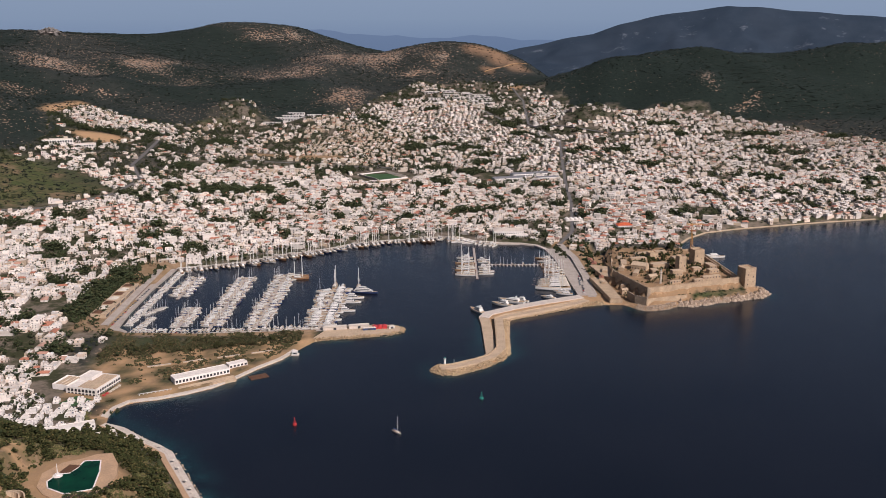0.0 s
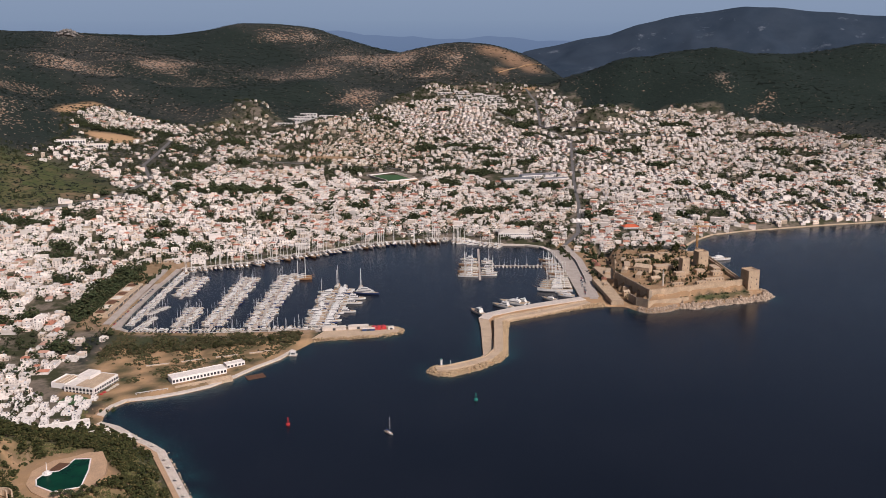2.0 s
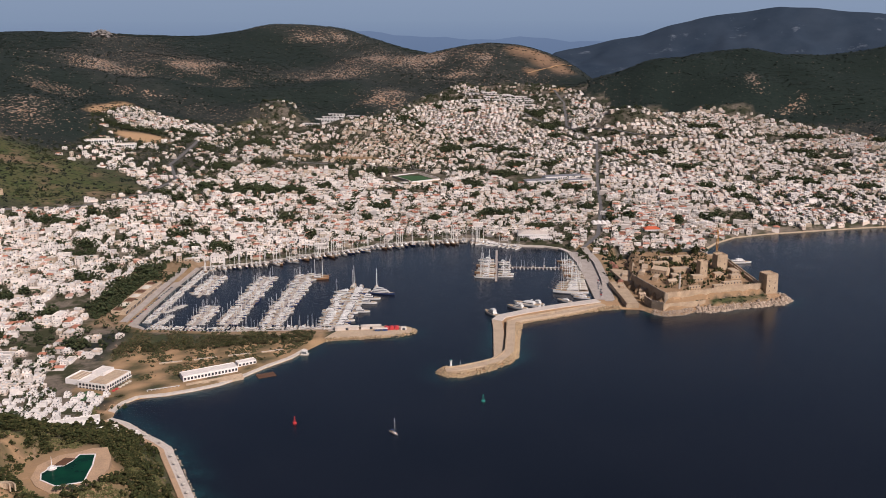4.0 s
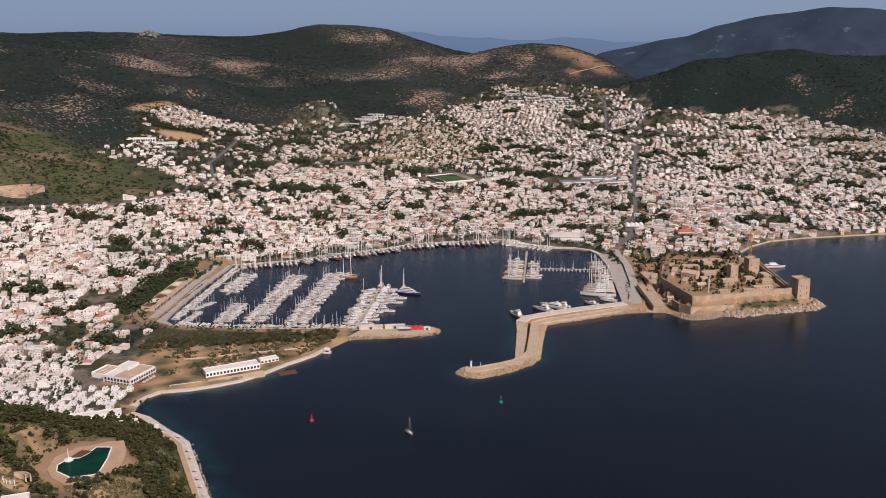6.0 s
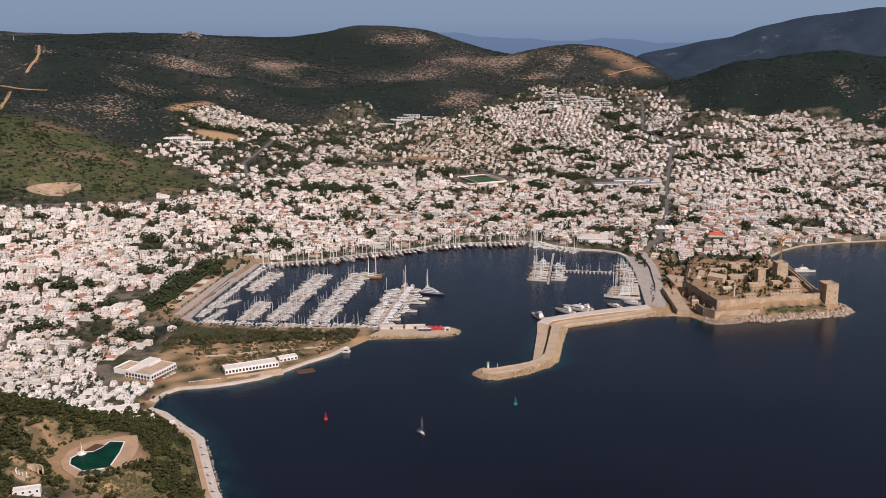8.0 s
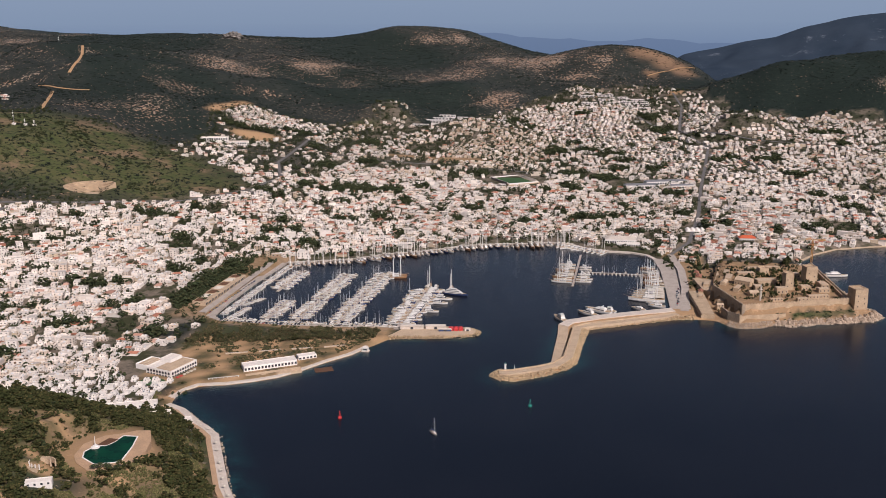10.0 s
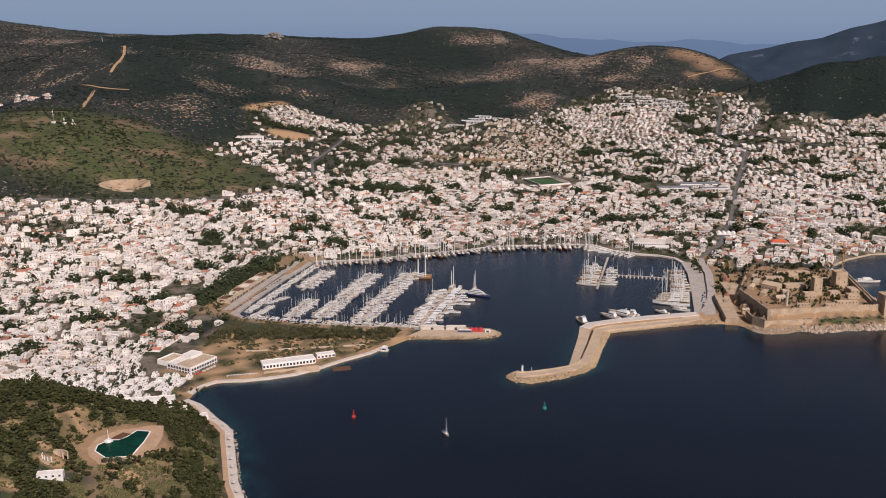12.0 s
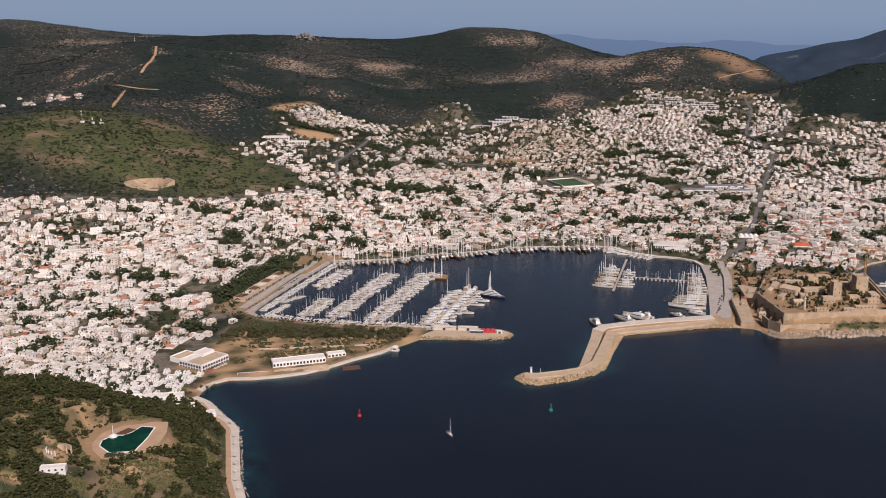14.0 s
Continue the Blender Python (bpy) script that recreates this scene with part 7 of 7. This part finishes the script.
hh = rng.uniform(1.2, 2.6, n)
scatter("castle_bushes", MID_TREES, np.stack([np.full(n, 2), cx_[kc], cy_[kc], ground_z(cx_[kc], cy_[kc]) - 0.3, rng.uniform(0, 6.28, n), hh, hh, hh * 0.8], 1), LEAF, "low green bushes below the castle wall", "bushes")


# ---- parked cars, boats on the hard and quayside palms ----
def car(paint, label):
    o = empty("car", Matrix(), label, "car", "cars parked round the harbour")
    Solid().box(-2.1, -0.88, 0.32, 2.1, 0.88, 0.86, 0, True).ob("body", paint, o)
    wedge(Solid(), -1.6, 1.1, 1.66, 0.86, 1.45, 0.9, 0.5).ob("cabin", GLASS, o)
    w = Solid()
    for x in (-1.3, 1.3):
        w.tube((x, -0.9, 0.33), (x, 0.9, 0.33), 0.33, 0.33, 8)
    w.ob("axle_wheels", ASPHALT, o)
    return o


CARS = [car(GEL, "white car parked by the harbour"), car(STEEL, "silver-grey car parked by the harbour"), car(NAVY, "dark blue car parked by the harbour"), car(RED, "red car parked by the harbour")]
places = [(-338 + 4.2 * k, 979 + 0.2 * k, 90) for k in range(22)] + [(175 + 0.15 * k + r.uniform(-2, 2), 1140 + 6.5 * k + r.uniform(-2, 2), 88) for k in range(12)] + [(-365 + 0.0 * k, 1010 + 9.0 * k, 90) for k in range(16)]
done = set()
for x, y, b in places:
    k = r.choice((0, 0, 1, 1, 2, 3))
    m = pose(x, y, max(on_land(x, y), 2.12) + 0.02, 0, 0, b + r.uniform(-4, 4))
    if k in done:
        copy_thing(CARS[k], m)
    else:
        done.add(k)
        CARS[k].matrix_world = m
for k in range(44):
    x = -336 + 4.6 * k + r.uniform(-0.8, 0.8)
    y = 988 + 3.4 * (k % 2) + (x + 260) * 0.05 + r.uniform(-1, 1)
    copy_thing(MODELS[r.choice((0, 0, 3, 4))], pose(x, y, max(on_land(x, y), 2.1) + 0.6, 0, 0, r.choice((82, 96, 268, 12))) @ Matrix.Diagonal((0.7, 0.7, 0.7, 1)))


def palm(seed):
    rr = random.Random(seed)
    o = empty("palm", Matrix(), "slender palm with drooping fronds on the quay", "palm", "palms along the quay")
    Solid().tube((0, 0, -0.4), (0.1, 0, 7), 0.25, 0.17, 6).ob("trunk", BARK, o)
    s = Solid()
    for k in range(13):
        a = 6.28 * k / 13 + rr.uniform(-0.2, 0.2)
        c, n = math.cos(a), math.sin(a)
        pts = [(0.1, 7.0), (1.2, 7.6), (2.3, 7.2), (3.0, 6.2)]
        for (u0, z0), (u1, z1) in zip(pts, pts[1:]):
            w0, w1 = 0.45, 0.35 if u1 < 2.9 else 0.05
            s.add([(u0 * c - w0 * n, u0 * n + w0 * c, z0), (u0 * c, u0 * n, z0 + 0.15), (u0 * c + w0 * n, u0 * n - w0 * c, z0), (u1 * c - w1 * n, u1 * n + w1 * c, z1), (u1 * c, u1 * n, z1 + 0.15), (u1 * c + w1 * n, u1 * n - w1 * c, z1)], [(0, 1, 4, 3), (1, 2, 5, 4)])
    s.ob("fronds", LEAF, o)
    return o


palms = [palm(1), palm(2)]
spots_ = []
for (ax, ay), (bx_, by_) in zip(HARBOUR[9:22], HARBOUR[10:23]):
    l = math.hypot(bx_ - ax, by_ - ay)
    for k in range(max(1, int(l / 13))):
        u = (k + 0.5) / max(1, int(l / 13))
        spots_.append((ax + (bx_ - ax) * u - (by_ - ay) / l * 12, ay + (by_ - ay) * u + (bx_ - ax) / l * 12))
spots_ += [(-240 + 4 * k, 556 + 1.6 * (k % 3)) for k in range(5)]
for i, (x, y) in enumerate(spots_):
    m = pose(x, y, on_land(x, y) if y > 700 else POOL_Z, 0, 0, r.uniform(0, 360)) @ Matrix.Diagonal((1, 1, r.uniform(0.6, 1.2) if y > 700 else 0.5, 1))
    if i < 2:
        palms[i].matrix_world = m
    else:
        copy_thing(palms[i % 2], m)
# trees behind the quay and along the marina road
qx, qy = [], []
for (ax, ay), (bx_, by_) in zip(HARBOUR[6:23], HARBOUR[7:24]):
    l = math.hypot(bx_ - ax, by_ - ay)
    for _ in range(int(l / 5)):
        u, g = r.random(), r.uniform(13, 22)
        qx.append(ax + (bx_ - ax) * u - (by_ - ay) / l * g)
        qy.append(ay + (by_ - ay) * u + (bx_ - ax) / l * g)
for _ in range(220):
    qx.append(-408 + r.uniform(-12, 9))
    qy.append(r.uniform(1010, 1250))
for _ in range(70):
    qx.append(r.uniform(192, 212))
    qy.append(r.uniform(1200, 1400))
qx, qy = np.array(qx), np.array(qy)
n = len(qx)
hh = rng.uniform(3.5, 7, n)
scatter("roadside_trees", MID_TREES, np.stack([rng.choice([0, 2], n), qx, qy, ground_z(qx, qy) - 0.5, rng.uniform(0, 6.28, n), hh, hh, hh], 1), LEAF, "dark green trees lining the harbour roads", "trees")

for k in range(4):
    x, y = -276 + 31 * k, 880 + 13 * k
    wall = empty("garden_wall", pose(x, y, on_land(x, y), 0, 0, 22 + 3 * (k % 2)), "low tan stone terrace wall in the seaside park", "wall", "terrace walls of the park")
    Solid().box(-11, -0.5, -2, 11, 0.5, 1.1).ob("course", TAN, wall)
    Solid().box(-11.2, -0.6, 1.1, 11.2, 0.6, 1.3, 0, True).ob("coping", PALE, wall)

hotel_lawn = Solid().prism([(-338, 786), (-322, 781), (-312, 796), (-328, 804)], 0, float(ground_z(-326, 794)) + 0.4).ob("lawn", GRASS)
tagged(hotel_lawn, "clipped green lawn beside the hotel", "lawn", kind="structure")

gx_, gy_ = rng.uniform(-345, -236, 900), rng.uniform(738, 812, 900)
green = (shore_gap(gx_, gy_) > 9) & (np.sin(gx_ / 6 + np.sin(gy_ / 5)) * np.sin(gy_ / 6) > -0.25) & ~((gx_ < -262) & (gy_ > 796)) & ~((gx_ < -296) & (gy_ < 790) & (rng.random(900) < 0.7))
green &= np.array([clear_of_houses(x, y, 6.5) for x, y in zip(gx_, gy_)])
n = int(green.sum())
hh = rng.uniform(1.2, 3.4, n)
scatter("garden_bushes", MID_TREES, np.stack([rng.choice([0, 2], n), gx_[green], gy_[green], ground_z(gx_[green], gy_[green]) - 0.4, rng.uniform(0, 6.28, n), hh, hh, hh], 1), OLIVE, "olive and russet bushes in the hotel garden", "bushes")


def lounger():
    o = empty("sun_lounger", Matrix(), "white sun lounger with cream pad on the strand", "sun lounger", "sun loungers on the strand")
    Solid().box(-0.95, -0.35, 0.28, 0.6, 0.35, 0.42, 0, True).ob("mattress", CREAM, o)
    Solid().add([(0.6, -0.35, 0.30), (0.6, 0.35, 0.30), (1.15, 0.35, 0.85), (1.15, -0.35, 0.85), (0.6, -0.35, 0.44), (0.6, 0.35, 0.44), (1.07, 0.35, 0.93), (1.07, -0.35, 0.93)], [(0, 1, 2, 3), (7, 6, 5, 4), (0, 4, 5, 1), (2, 6, 7, 3), (1, 5, 6, 2), (3, 7, 4, 0)]).ob("backrest", CREAM, o)
    Solid().box(-0.9, -0.3, 0.0, -0.8, 0.3, 0.28).box(0.5, -0.3, 0.0, 0.6, 0.3, 0.28).ob("legs", GEL, o)
    return o


def parasol():
    o = empty("parasol", Matrix(), "small cream canvas parasol on the strand", "parasol", "parasols on the strand")
    Solid().tube((0, 0, 0), (0, 0, 2.5), 0.05, 0.05, 5).ob("pole", ALLOY, o)
    Solid().tube((0, 0, 2.1), (0, 0, 2.75), 1.6, 0.05, 8).ob("canopy", CREAM, o)
    return o


beds, shades = lounger(), parasol()
inner = side_line(COAST_WEST[4:14], 4.2)
n = 0
for (ax, ay), (bx_, by_) in zip(inner[1:7], inner[2:8]):
    l = math.hypot(bx_ - ax, by_ - ay)
    for k in range(int(l / 4.5)):
        u = (k + 0.5) / int(l / 4.5)
        m = pose(ax + (bx_ - ax) * u, ay + (by_ - ay) * u, 2.3, 0, 0, math.degrees(math.atan2(by_ - ay, bx_ - ax)) + 90 + r.uniform(-8, 8))
        thing = shades if k % 3 == 2 else beds
        if n < 3 and k in (0, 2):
            thing.matrix_world = m
        else:
            copy_thing(thing, m)
        n += 1
